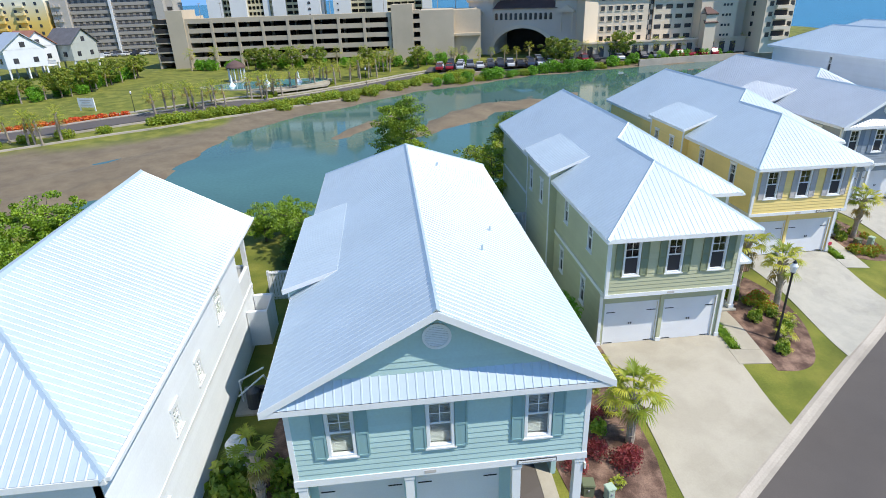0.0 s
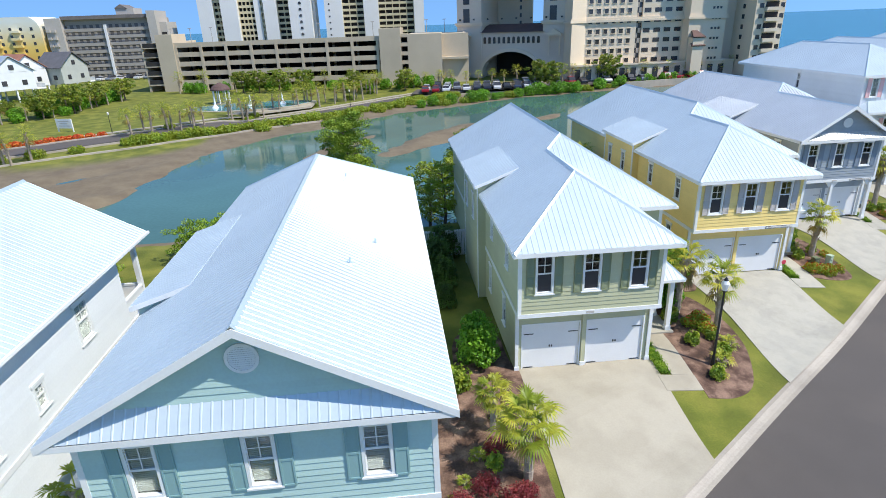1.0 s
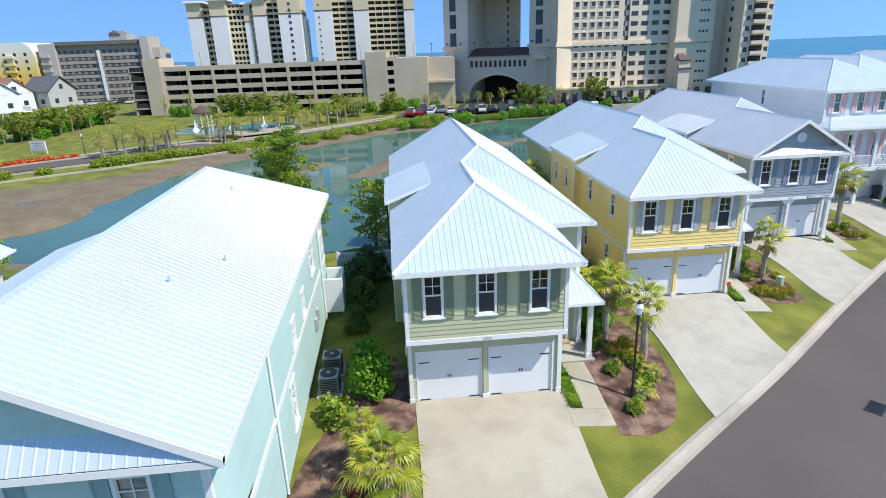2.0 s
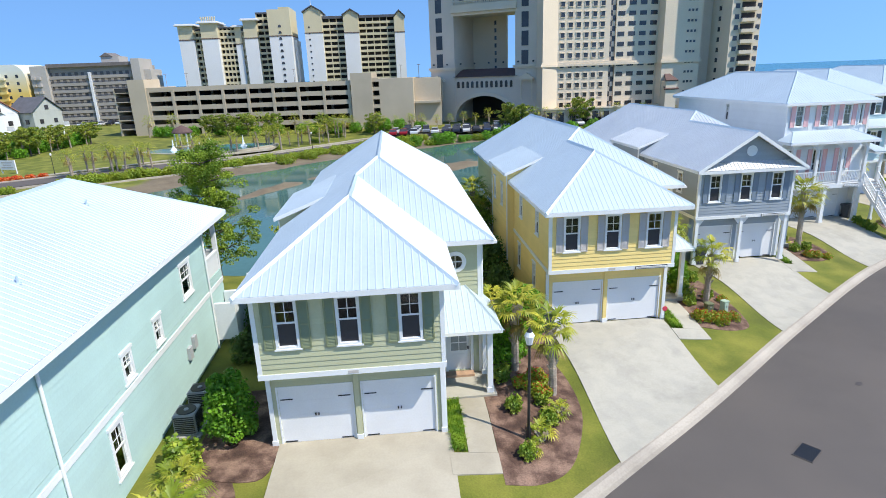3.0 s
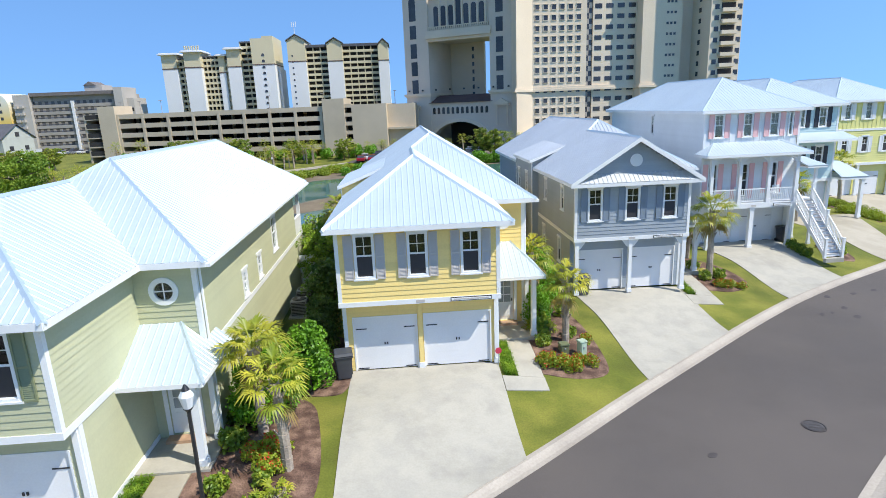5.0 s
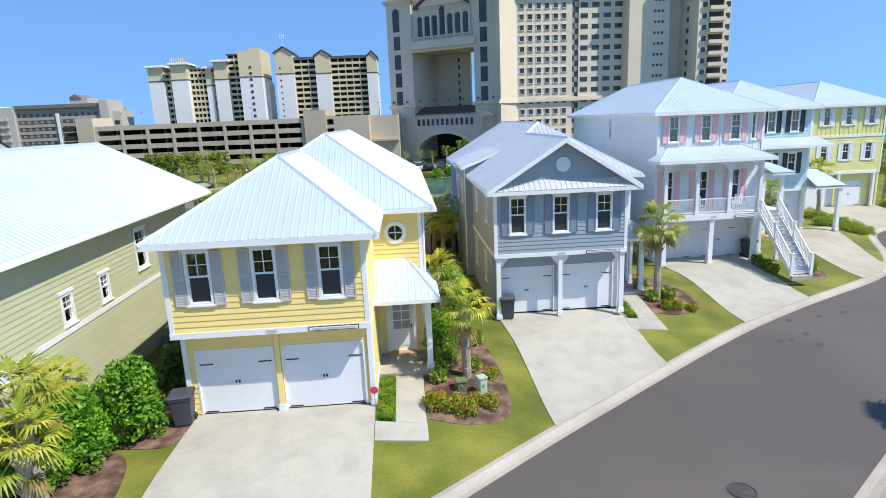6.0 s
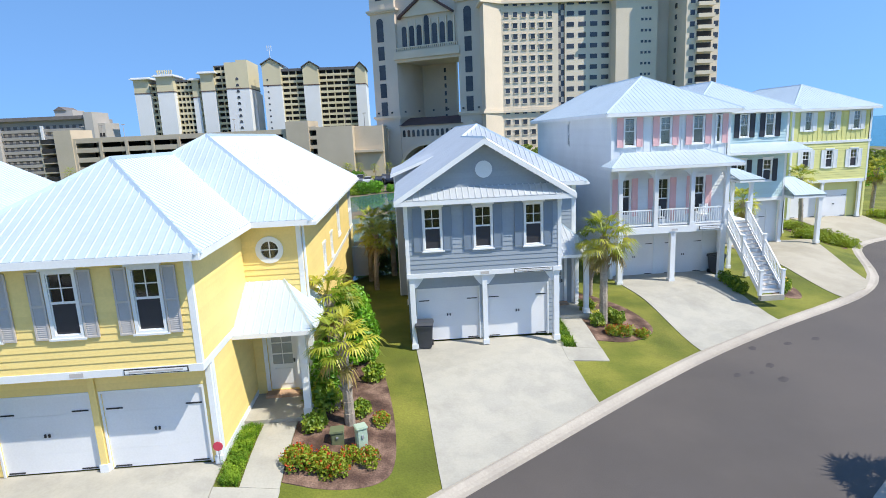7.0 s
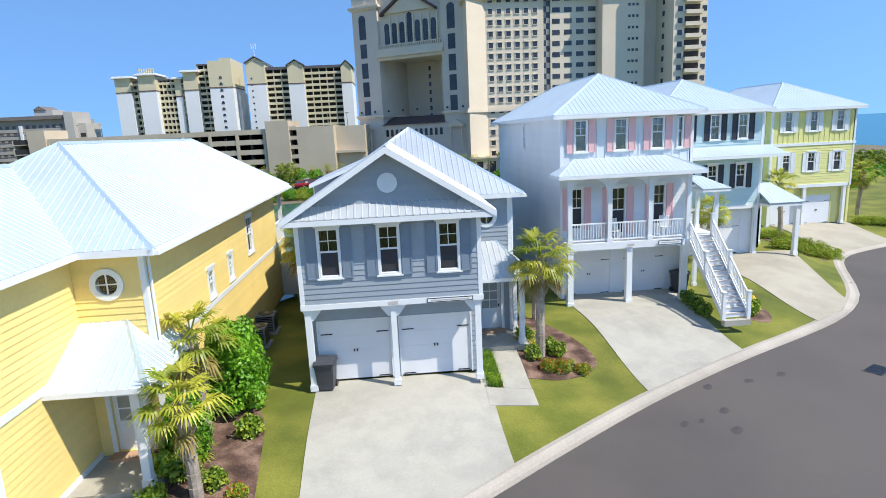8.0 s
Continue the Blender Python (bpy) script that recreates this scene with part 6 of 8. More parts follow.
def towers():
    z = 3
    a = thing("apartment_tower", -59.5, 225.0, -3, "white and cream apartment tower with stepped piers and balconies", "tower")
    for x0, x1, y, top, band, cap in ((0, 5.1, 0, 30.6, 26.0, 1), (8.0, 13.6, -1, 31.2, 26.2, 2), (19.1, 21.3, 1, 29.8, 24.2, 1), (22.5, 27.1, 0, 31.8, 26.0, 1), (31.6, 35.6, -2, 35.0, 26.3, 0), (35.601, 39.3, -2, 35.7, 26.3, 0)):
        block(a, "pier", TOWERW, x0, x1, y, 14, 0, band + z)
        block(a, "pier_top", TOWERB, x0, x1, y, 14, band + 0.001 + z, top + z)
        block(a, "band", BROWNROOF, x0 - 0.1, x1 + 0.1, y - 0.12, 13.9, band - 0.15 + z, band + 0.15 + z)
        if cap:
            bm = bmesh.new()
            box(bm, x0 - 0.9, x1 + 0.9, y - 1.0, 9, top + z, top + 0.35 + z)
            box(bm, x0 - 0.5, x1 + 0.5, y - 0.6, 8, top + 0.351 + z, top + 0.7 + z)
            part("cap", bm, TOWERW, a)
        if cap == 2:
            for k in range(7):
                bm = tube(bmesh.new(), (x0 + 0.6 + k * 0.7, y + 1.5, top + 0.7 + z), (x0 + 0.3 + k * 0.8, y + 1.2, top + 2.3 + z), 0.22, 0.3, 6)
                part("crown_post", bm, TOWERB, a)
    for x0, x1, top in ((5.11, 7.99, 29.2), (13.61, 19.09, 29.6), (21.31, 22.49, 28.6), (27.11, 31.59, 34.0)):
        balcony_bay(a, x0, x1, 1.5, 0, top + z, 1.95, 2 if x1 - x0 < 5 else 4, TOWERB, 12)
        block(a, "roof_edge", SHINGLE, x0 - 0.2, x1 + 0.2, 1.3, 12, top + z, top + 0.5 + z)
    for k in range(13):
        part("window", arched(35.0, 36.0, -2.1, 7.5 + 2.05 * k, 8.4 + 2.05 * k, 0.2, 5), FARGLASS, a)
    block(a, "side_wing", TOWERW, 39.31, 40.2, 3, 13, 0, 25.0 + z)
    b = thing("apartment_tower", -15.6, 225.0, -3, "cream and white apartment tower with brown-railed balconies", "tower")
    for x0, x1, y, top, band, rise in ((0, 6.2, -1, 33.9, 27.0, 1.8), (13.8, 19.1, -1, 32.6, 26.7, 1.6), (31.8, 35.4, -1, 31.6, 26.4, 1.8)):
        block(b, "pier", TOWERW, x0, x1, y, 14, 0, band + z)
        block(b, "pier_top", TOWERB, x0, x1, y, 14, band + 0.001 + z, top + z)
        block(b, "band", BROWNROOF, x0 - 0.1, x1 + 0.1, y - 0.1, 13.9, band - 0.15 + z, band + 0.15 + z)
        bm = bmesh.new()
        ext(bm, [(x0, y, top + z), (x1, y, top + z), ((x0 + x1) / 2, y, top + rise + z)], (0, 13, 0))
        part("gable_wall", bm, TOWERB, b)
        for sx, xe in ((1, x0 - 0.4), (-1, x1 + 0.4)):
            xm = (x0 + x1) / 2
            bm = ext(bmesh.new(), [(xe, y - 0.5, top - 0.1 + z), (xm, y - 0.5, top + rise + 0.15 + z), (xm, y - 0.5, top + rise + 0.5 + z), (xe, y - 0.5, top + 0.25 + z)], (0, 14, 0))
            part("roof", bm, SHINGLE, b)
    for x0, x1, cols in ((6.21, 13.79, 3), (19.11, 31.79, 5)):
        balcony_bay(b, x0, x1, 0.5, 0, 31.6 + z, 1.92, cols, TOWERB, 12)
        block(b, "roof_edge", SHINGLE, x0 - 0.2, x1 + 0.2, 0.2, 13, 31.6 + z, 32.5 + z)
    for k in range(13):
        put(WIN_TINY, b, 1.6, -1.0, 7 + 2.05 * k)
    bm = tube(bmesh.new(), (2.4, 3, 35 + z), (2.4, 3, 40.6 + z), 0.12, 0.08, 6)
    for q in (-0.7, 0, 0.7):
        box(bm, 2.4 + q - 0.1, 2.4 + q + 0.1, 2.8, 3.0, 39.0 + z, 40.7 + z)
    part("antenna_mast", bm, TOWERW, b)
    g = thing("apartment_block", -109.9, 222.9, -3, "long grey apartment block with open corridors", "apartment building", turn=0)
    g.scale = (0.861, 0.861, 1.068)
    block(g, "body", APTGREY, 2, 42, 1.5, 16, 0, 17.0 + z)
    for k in range(8):
        # dark strip on the flat wall paints one corridor's shade
        block(g, "corridor", APTDARK, 6.2, 39.3, 1.40, 1.49, 1.9 + 2.2 * k, 3.0 + 2.2 * k)
        block(g, "parapet", APTGREY, 6.2, 39.3, 0.2, 0.5, 0.9 + 2.2 * k, 1.9 + 2.2 * k)
        for q in range(13):
            block(g, "door", APTGREY, 7 + q * 2.5, 8.1 + q * 2.5, 1.30, 1.39, 1.9 + 2.2 * k, 2.95 + 2.2 * k)
        for q in range(2):
            block(g, "end_balcony", APTLIGHT, 0.4 + 2.0 * q, 1.8 + 2.0 * q, -2.2, -1.21, 1.0 + 2.2 * k, 1.8 + 2.2 * k)
    for x0, x1, top in ((0.0, 6.1, 17.6), (39.3, 42.6, 19.0)):
        block(g, "end_pier", APTLIGHT, x0, x1, -1.2, 12, 0, top + z)
    block(g, "rib", TOWERW, 21.6, 22.5, -0.4, 1.48, 0, 15.3 + z)
    block(g, "end_wing", APTLIGHT, 42.61, 45.4, 2, 14, 0, 15.5 + z)
    for k in range(6):
        # dark plates on the end wing paint its shaded openings
        block(g, "end_opening", DARKIN, 43.0, 45.0, 1.9, 1.99, 3.2 + 2.2 * k, 4.4 + 2.2 * k)
    block(g, "roof_edge", APTROOF, 5.9, 39.5, -0.4, 16.3, 17.0 + z, 18.1 + z)
    block(g, "penthouse", APTLIGHT, 26.3, 33.2, 3, 12, 18.1 + z, 20.0 + z)
    cap_roof(g, 26.0, 31.0, 2.6, 12.5, 20.0 + z, 1.2, APTROOF)
    y = thing("apartment_block", -128.6, 221.0, -3, "orange and yellow rendered apartment tower with a rounded top", "apartment building")
    y.scale = (0.861, 0.861, 0.97)
    rim = [(-16, 0, 0), (20.3, 0, 0), (20.3, 0, 15.5 + z)] + [(20.3 - 4.5 * (1 - math.cos(t)), 0, 15.5 + z + 5.0 * math.sin(t)) for t in [math.pi / 2 * k / 8 for k in range(1, 9)]] + [(-16, 0, 20.5 + z)]
    part("body", ext(bmesh.new(), rim, (0, 20, 0)), APTYEL, y)
    for k in range(8):
        for q in range(7):
            put(WIN_SMALL, y, 17.0 - q * 4.0, 0, 2.2 + 2.4 * k)
        for q in range(3):
            block(y, "balcony", APTYEL, 9 - q * 8.0, 12.6 - q * 8.0, -1.2, -0.01, 1.5 + 2.4 * k, 2.3 + 2.4 * k)


def stilt_house(x, y, turn, wall_m, roof_m, label):
    h = thing("cottage", x, y, ground_z(x, y), label, "house", "cottages beyond the lawn", turn=turn)
    h.scale = (1.12, 1.12, 1.12)
    for a in (0.3, 4.0, 7.7):
        for b in (0.3, 6.7):
            block(h, "stilt", WHITE, a - 0.15, a + 0.15, b - 0.15, b + 0.15, -0.3, 2.6)
    block(h, "wall", wall_m, 0, 8, 0, 7, 2.6, 6.4)
    bm = bmesh.new()
    ext(bm, [(-0.4, 0, 6.3), (8.4, 0, 6.3), (4.0, 0, 9.4)], (0, 7, 0))
    part("gable_wall", bm, wall_m, h)
    for s0, x0, x1 in ((1, -0.6, 4.0), (-1, 8.6, 4.0)):
        bm = bmesh.new()
        ext(bm, [(x0, -0.4, 6.2), (x1, -0.4, 9.6), (x1, -0.4, 9.75), (x0, -0.4, 6.35)], (0, 7.8, 0))
        part("roof", bm, roof_m, h)
    for a, zz in ((2.0, 3.6), (5.9, 3.6), (4.0, 6.8)):
        put(WIN_SMALL, h, a, 0, zz)
    for b, zz in ((2.0, 3.6), (5.0, 3.6)):
        put(WIN_SMALL, h, 8.0, b, zz, turn=90)
        put(WIN_SMALL, h, 0.0, b, zz, turn=-90)
    bm = bmesh.new()
    box(bm, 8.01, 10.0, 0.5, 5.0, 2.4, 2.6)
    box(bm, 9.9, 10.0, 0.5, 5.0, 2.61, 3.5)
    part("deck", bm, WHITE, h)
    return h


hotel_arch()
hotel_wing()
parking_deck()
towers()
stilt_house(-80.0, 166.0, 72, mat("grey_green_clapboard", (0.44, 0.46, 0.42), 0.7, 0.06, 0.8, 8, 0.05), SHINGLE, "grey cottage on stilts with a dark shingle roof")
stilt_house(-88.5, 159.0, 60, TOWERW, mat("terracotta_roof", (0.32, 0.14, 0.09), 0.8, 0.15, 0.5, 6, 0.1), "white cottage on stilts with a terracotta roof")
stilt_house(-88.0, 150.5, 50, WSIDE, ROOF_GREY, "pale cottage on stilts with a silver roof")


# the shore road, its edging, lawn sign, fountain basin and parked cars
def ribbon(name, line, offs, material, label, category, base=None, step=3.0):
    """A band that follows a line over the ground; offs: (offset, height above ground) across it."""
    pts = []
    for (x0, y0), (x1, y1) in zip(line, line[1:]):
        n = max(1, int(math.hypot(x1 - x0, y1 - y0) / step))
        pts += [Vector((x0 + (x1 - x0) * k / n, y0 + (y1 - y0) * k / n, 0)) for k in range(n)]
    pts.append(Vector((*line[-1], 0)))
    verts, faces, k = [], [], len(offs)
    for i, p in enumerate(pts):
        d = (pts[min(i + 1, len(pts) - 1)] - pts[max(i - 1, 0)]).normalized()
        nn = Vector((d.y, -d.x, 0))
        zc = max(ground_z(p.x + nn.x * o, p.y + nn.y * o) for o, _ in offs)
        for o, z in offs:
            verts.append((p.x + nn.x * o, p.y + nn.y * o, (zc if base is None else base) + z))
    for i in range(len(pts) - 1):
        for j in range(k - 1):
            faces.append((i * k + j, i * k + j + 1, (i + 1) * k + j + 1, (i + 1) * k + j))
    me = bpy.data.meshes.new(name)
    me.from_pydata(verts, [], faces)
    me.materials.append(material)
    return tagged(new(name, me), label, category, kind="structure")


SHORE_ROAD = [(-80, 78), (-60, 86), (-48, 92), (-36, 99), (-24, 107), (-12, 115), (-2, 124), (8, 134), (20, 141), (34, 143), (70, 147)]
ribbon("shore_road", SHORE_ROAD, [(-3.2, 0.10), (0, 0.16), (3.2, 0.10)], ASPHALT, "dark asphalt road along the far shore", "road")
for o, lab in ((3.3, "pale kerb on the water side of the far road"), (-3.4, "pale kerb on the lawn side of the far road")):
    ribbon("shore_kerb", SHORE_ROAD, [(o - 0.3, -0.1), (o - 0.3, 0.24), (o + 0.3, 0.24), (o + 0.3, -0.1)], KERB, lab, "kerb")
ribbon("sidewalk", SHORE_ROAD, [(-6.6, 0.0), (-6.6, 0.16), (-5.4, 0.16), (-5.4, 0.0)], CONC, "pale sidewalk beside the far road", "path")
ribbon("bulkhead", [(-75, 68), (-58, 76), (-45, 84), (-34, 90), (-26, 96), (-16, 104), (-8, 109)], [(-0.2, -0.4), (-0.2, 0.22), (0.25, 0.22), (0.25, -0.6)], KERB, "low pale timber bulkhead along the mud", "wall")
drape_pts = [(10, 138.0), (44, 139.2), (96, 145), (96, 148.5), (30, 149), (12, 148.5)]
bm = bmesh.new()
bm.faces.new([bm.verts.new((x, y, ground_z(30, 140) + 0.55)) for x, y in drape_pts])
solid("car_park", bm, ASPHALT, "asphalt car park before the hotel", "car park", "structure")
ribbon("sea_wall", [(62, 138.6), (75, 141), (88, 142.6), (104, 143.6), (125, 146)], [(-0.2, -0.5), (-0.2, 1.6), (0.3, 1.6), (0.3, -3.0)], KERB, "grey timber sea wall with piles", "wall", base=-3.0)


def fountain():
    f = thing("fountain_basin", -24.0, 126.0, ground_z(-24, 126), "pale-rimmed blue fountain basin with jets", "fountain", turn=10)
    n = 36
    o = [(13 * math.cos(a) * (1 + 0.12 * math.sin(3 * a)), 6.5 * math.sin(a), -0.2) for a in [k * math.tau / n for k in range(n)]]
    part("rim", ext(bmesh.new(), o, (0, 0, 0.55)), CONC, f)
    part("basin_water", ext(bmesh.new(), [(x * 0.93, y * 0.9, 0.36) for x, y, _ in o], (0, 0, 0.03)), watery("basin_water", (0.10, 0.30, 0.33), 0.08, 3, 0.1), f)
    plaza = [(-15, -3), (-10, -10.5), (-5, -9), (3, -8.2), (12, -4.5), (13.5, 2), (8, 8), (-6, 8.5), (-14, 5)]
    part("plaza", ext(bmesh.new(), [(px, py, -0.35) for px, py in plaza], (0, 0, 0.4)), CONC, f)
    jet = mat("white_spray", (0.85, 0.88, 0.9), 0.5, 0.05, 2, 10, 0.0)
    for x in (-7, 0, 6.5):
        bm = bmesh.new()
        tube(bm, (x, 0, 0.3), (x, 0, 2.6), 0.30, 0.05, 8)
        tube(bm, (x, 0, 0.35), (x, 0, 1.2), 0.75, 0.12, 8)
        part("jet", bm, jet, f)
    g = thing("gazebo", -31.5, 132.8, ground_z(-31.5, 132.8), "small white gazebo with a brown domed roof", "gazebo")
    for k in range(8):
        a = k * math.tau / 8
        part("column", tube(bmesh.new(), (1.7 * math.cos(a), 1.7 * math.sin(a), 0), (1.7 * math.cos(a), 1.7 * math.sin(a), 2.8), 0.13, 0.11, 8), WHITE, g)
    bm = bmesh.new()
    for r0, r1, z0, z1 in ((2.1, 2.1, 2.8, 3.05), (2.1, 1.6, 3.06, 3.7), (1.6, 0.2, 3.71, 4.4)):
        tube(bm, (0, 0, z0), (0, 0, z1), r0, r1, 16)
    part("dome", bm, BROWNROOF, g)
    part("floor", tube(bmesh.new(), (0, 0, -0.3), (0, 0, 0.1), 2.2, 2.2, 16), CONC, g)


fountain()
s = thing("lawn_sign", -50.9, 105.4, ground_z(-50.9, 105.4), "white notice board on two posts by the far road", "sign", turn=-18)
for x in (-1.5, 1.5):
    block(s, "post", WHITE, x - 0.08, x + 0.08, -0.08, 0.08, -0.2, 2.2)
board_ = block(s, "board", WHITE, -1.6, 1.6, -0.14, -0.082, 0.6, 2.2)
for k, w in enumerate((1.1, 0.8, 1.2)):
    block(board_, "lettering_bar", GREY_S, -w, w, -0.16, -0.141, 1.75 - k * 0.4, 1.88 - k * 0.4)


def street_lamp(x, y, z, h=3.9):
    s = thing("street_lamp", x, y, z, "black iron street lamp with a white lantern", "street lamp", "street lamps")
    bm = tube(bmesh.new(), (0, 0, -0.1), (0, 0, h - 0.55), 0.055, 0.045, 8)
    tube(bm, (0, 0, -0.1), (0, 0, 0.5), 0.11, 0.07, 8)
    part("pole", bm, BLACK, s)
    lantern = mat("white_lantern_glass", (0.75, 0.76, 0.76), 0.3, 0.05, 3, 20, 0.0) if "lantern" not in _cache else _cache["lantern"]
    _cache["lantern"] = lantern
    bm = tube(bmesh.new(), (0, 0, h - 0.5), (0, 0, h - 0.2), 0.10, 0.17, 10)
    tube(bm, (0, 0, h - 0.2), (0, 0, h - 0.06), 0.17, 0.09, 10)
    part("lantern", bm, lantern, s)
    part("cap", tube(bmesh.new(), (0, 0, h - 0.06), (0, 0, h + 0.08), 0.10, 0.02, 10), BLACK, s)
    part("collar", tube(bmesh.new(), (0, 0, h - 0.58), (0, 0, h - 0.5), 0.06, 0.12, 10), BLACK, s)
    return s


street_lamp(17.5, 20.25, lot_z(17.5, 20.25), 4.1)
for x, y in ((-42.0, 102.2), (-22.5, 114.8), (-3.5, 126.5)):
    street_lamp(x, y, ground_z(x, y), 3.6)


def car(x, y, z, turn, paint, kind=0):
    c = thing("car", x, y, z, "parked car with dark windows", "car", "parked cars", turn=turn)
    tall = (1.45, 1.75)[kind]
    side = [(-2.2, 0.35), (-2.2, 0.85), (-1.9, 0.98), (-1.1, 1.0), (-0.7, 1.0), (1.35, 1.02), (2.1, 0.98), (2.2, 0.75), (2.2, 0.35)]
    bm = ext(bmesh.new(), [(px, -0.87, pz) for px, pz in side], (0, 1.74, 0))
    bmesh.ops.bevel(bm, geom=bm.edges[:], offset=0.05, segments=1, affect="EDGES")
    part("body", bm, paint, c)
    cab = [(-1.0, 0.99), (-0.45, tall - 0.04), (1.0 + 0.4 * kind, tall), (1.75 + 0.2 * kind, 1.0)]
    bm = ext(bmesh.new(), [(px, -0.74, pz) for px, pz in cab], (0, 1.48, 0))
    part("cabin_glass", bm, FARGLASS, c)
    bm = ext(bmesh.new(), [(-0.42, -0.70, tall - 0.03), (-0.42, -0.70, tall + 0.03), (1.0 + 0.4 * kind, -0.70, tall + 0.04), (1.0 + 0.4 * kind, -0.70, tall + 0.001)], (0, 1.40, 0))
    part("roof_panel", bm, paint, c)
    for px in (-1.4, 1.4):
        for py in (-0.88, 0.70):
            w = part("wheel", tube(bmesh.new(), (px, py, 0.33), (px, py + 0.18, 0.33), 0.33, 0.33, 14), BLACK, c)
            part("rim", tube(bmesh.new(), (px, py - 0.01, 0.33), (px, py + 0.19, 0.33), 0.19, 0.19, 10), APTGREY, w)
    return c


PAINTS = [mat("car_paint", c, 0.25, 0.04, 1, 5, 0.0, metal=0.2) for c in ((0.03, 0.035, 0.05), (0.7, 0.7, 0.7), (0.25, 0.27, 0.3), (0.35, 0.02, 0.03), (0.05, 0.07, 0.12))]
rng = random.Random(5)
for k in range(12):
    for r, y in enumerate((140.0, 143.3, 146.6)):
        if rng.random() < 0.85:
            car(13.5 + k * 2.45 + r * 0.6, y + 0.1 * k * 0.3, ground_z(30, 140) + 0.56, 90 + rng.choice((0, 180)) - 4, PAINTS[rng.choice((0, 1, 2, 0, 4, 1, 3))], rng.choice((0, 1)))
for k in range(12):
    if rng.random() < 0.8:
        car(50 + k * 3.1, 144.4 + 0.1 * k, ground_z(30, 140) + 0.56, 90 + rng.choice((0, 180)), PAINTS[rng.choice((0, 1, 3, 3, 2))], rng.choice((0, 1)))
for k in range(7):
    car(-92 + k * 3.0, 214 + k * 0.2, ground_z(-70, 190), 80, PAINTS[(1, 2, 1, 0, 1, 2, 1)[k]], k % 2)

# ---- plants ----
FROND = leafy("palm_frond", (0.28, 0.36, 0.03), (0.54, 0.50, 0.06), 0.45, 0.4)
FROND_DRY = leafy("dry_palm_frond", (0.34, 0.26, 0.07), (0.26, 0.16, 0.05), 0.6, 0.2)
BARK = mat("palm_bark", (0.36, 0.30, 0.235), 0.95, 0.25, 2.0, 16, 0.8)
WOOD = mat("grey_brown_bark", (0.13, 0.10, 0.075), 0.95, 0.25, 2.0, 16, 0.8)
LEAF = leafy("shrub_leaf", (0.125, 0.31, 0.015), (0.21, 0.42, 0.025), 0.45, 0.3, 1.3)
LEAF_DK = leafy("dark_hedge_leaf", (0.07, 0.14, 0.02), (0.11, 0.20, 0.03), 0.5, 0.25, 1.0)
LEAF_YG = leafy("yellow_green_leaf", (0.36, 0.42, 0.03), (0.24, 0.33, 0.03), 0.5, 0.35, 0.8)
LEAF_RED = leafy("burgundy_leaf", (0.24, 0.03, 0.04), (0.34, 0.07, 0.06), 0.5, 0.3, 1.5)
LEAF_OR = leafy("red_orange_bloom", (0.68, 0.07, 0.02), (0.62, 0.20, 0.03), 0.5, 0.3, 2.0)
LEAF_BK = leafy("bank_leaf", (0.17, 0.30, 0.02), (0.28, 0.40, 0.03), 0.45, 0.3, 1.0)
LEAF_SM = leafy("bed_shrub_leaf", (0.17, 0.28, 0.02), (0.36, 0.41, 0.04), 0.5, 0.3, 2.0)
LEAF_BG = leafy("border_grass_blade", (0.13, 0.27, 0.015), (0.24, 0.36, 0.03), 0.45, 0.3, 3.0)
LEAF_M = leafy("mid_green_leaf", (0.16, 0.24, 0.02), (0.30, 0.33, 0.04), 0.5, 0.3, 0.8)
NEEDLE = leafy("pine_needle", (0.13, 0.23, 0.010), (0.27, 0.35, 0.025), 0.6, 0.25, 0.9)


def frond(vs, fs, base, yaw, rise, length, droop, rnd, blades=15, width=0.03):
    """A fan leaf: a curved stalk that ends in a folded fan of narrow blades with drooping tips."""
    d = Vector((math.cos(yaw), math.sin(yaw), 0))
    side = Vector((-d.y, d.x, 0))
    hub = base + d * length * 0.58 * math.cos(rise) + Vector((0, 0, length * 0.58 * math.sin(rise) - droop * 0.15 * length))
    i = len(vs)
    w = 0.018
    vs += [base - side * w, base + side * w, hub + side * w, hub - side * w]
    fs.append((i, i + 1, i + 2, i + 3))
    for k in range(blades):
        a = (k / (blades - 1) - 0.5) * 3.6
        L = length * (0.62 - 0.16 * abs(a) / 1.8) * rnd.uniform(0.8, 1.15)
        out = (d * math.cos(a) + side * math.sin(a)) * math.cos(rise * 0.6) + Vector((0, 0, math.sin(rise * 0.6) * max(math.cos(a), 0)))
        mid = hub + out * L * 0.5 + Vector((0, 0, 0.05 * L + rnd.uniform(-0.04, 0.04)))
        tip = hub + out * L * 0.92 - Vector((0, 0, droop * L * rnd.uniform(0.35, 0.7)))
        s = Vector((-out.y, out.x, 0)).normalized() * width
        i = len(vs)
        vs += [hub - s * 0.2, hub + s * 0.2, mid + s, mid - s, tip]
        fs += [(i, i + 1, i + 2, i + 3), (i + 3, i + 2, i + 4)]


def mesh_from(name, vs, fs, material):
    me = bpy.data.meshes.new(name)
    me.from_pydata([tuple(v) for v in vs], [], fs)
    me.materials.append(material)
    return me


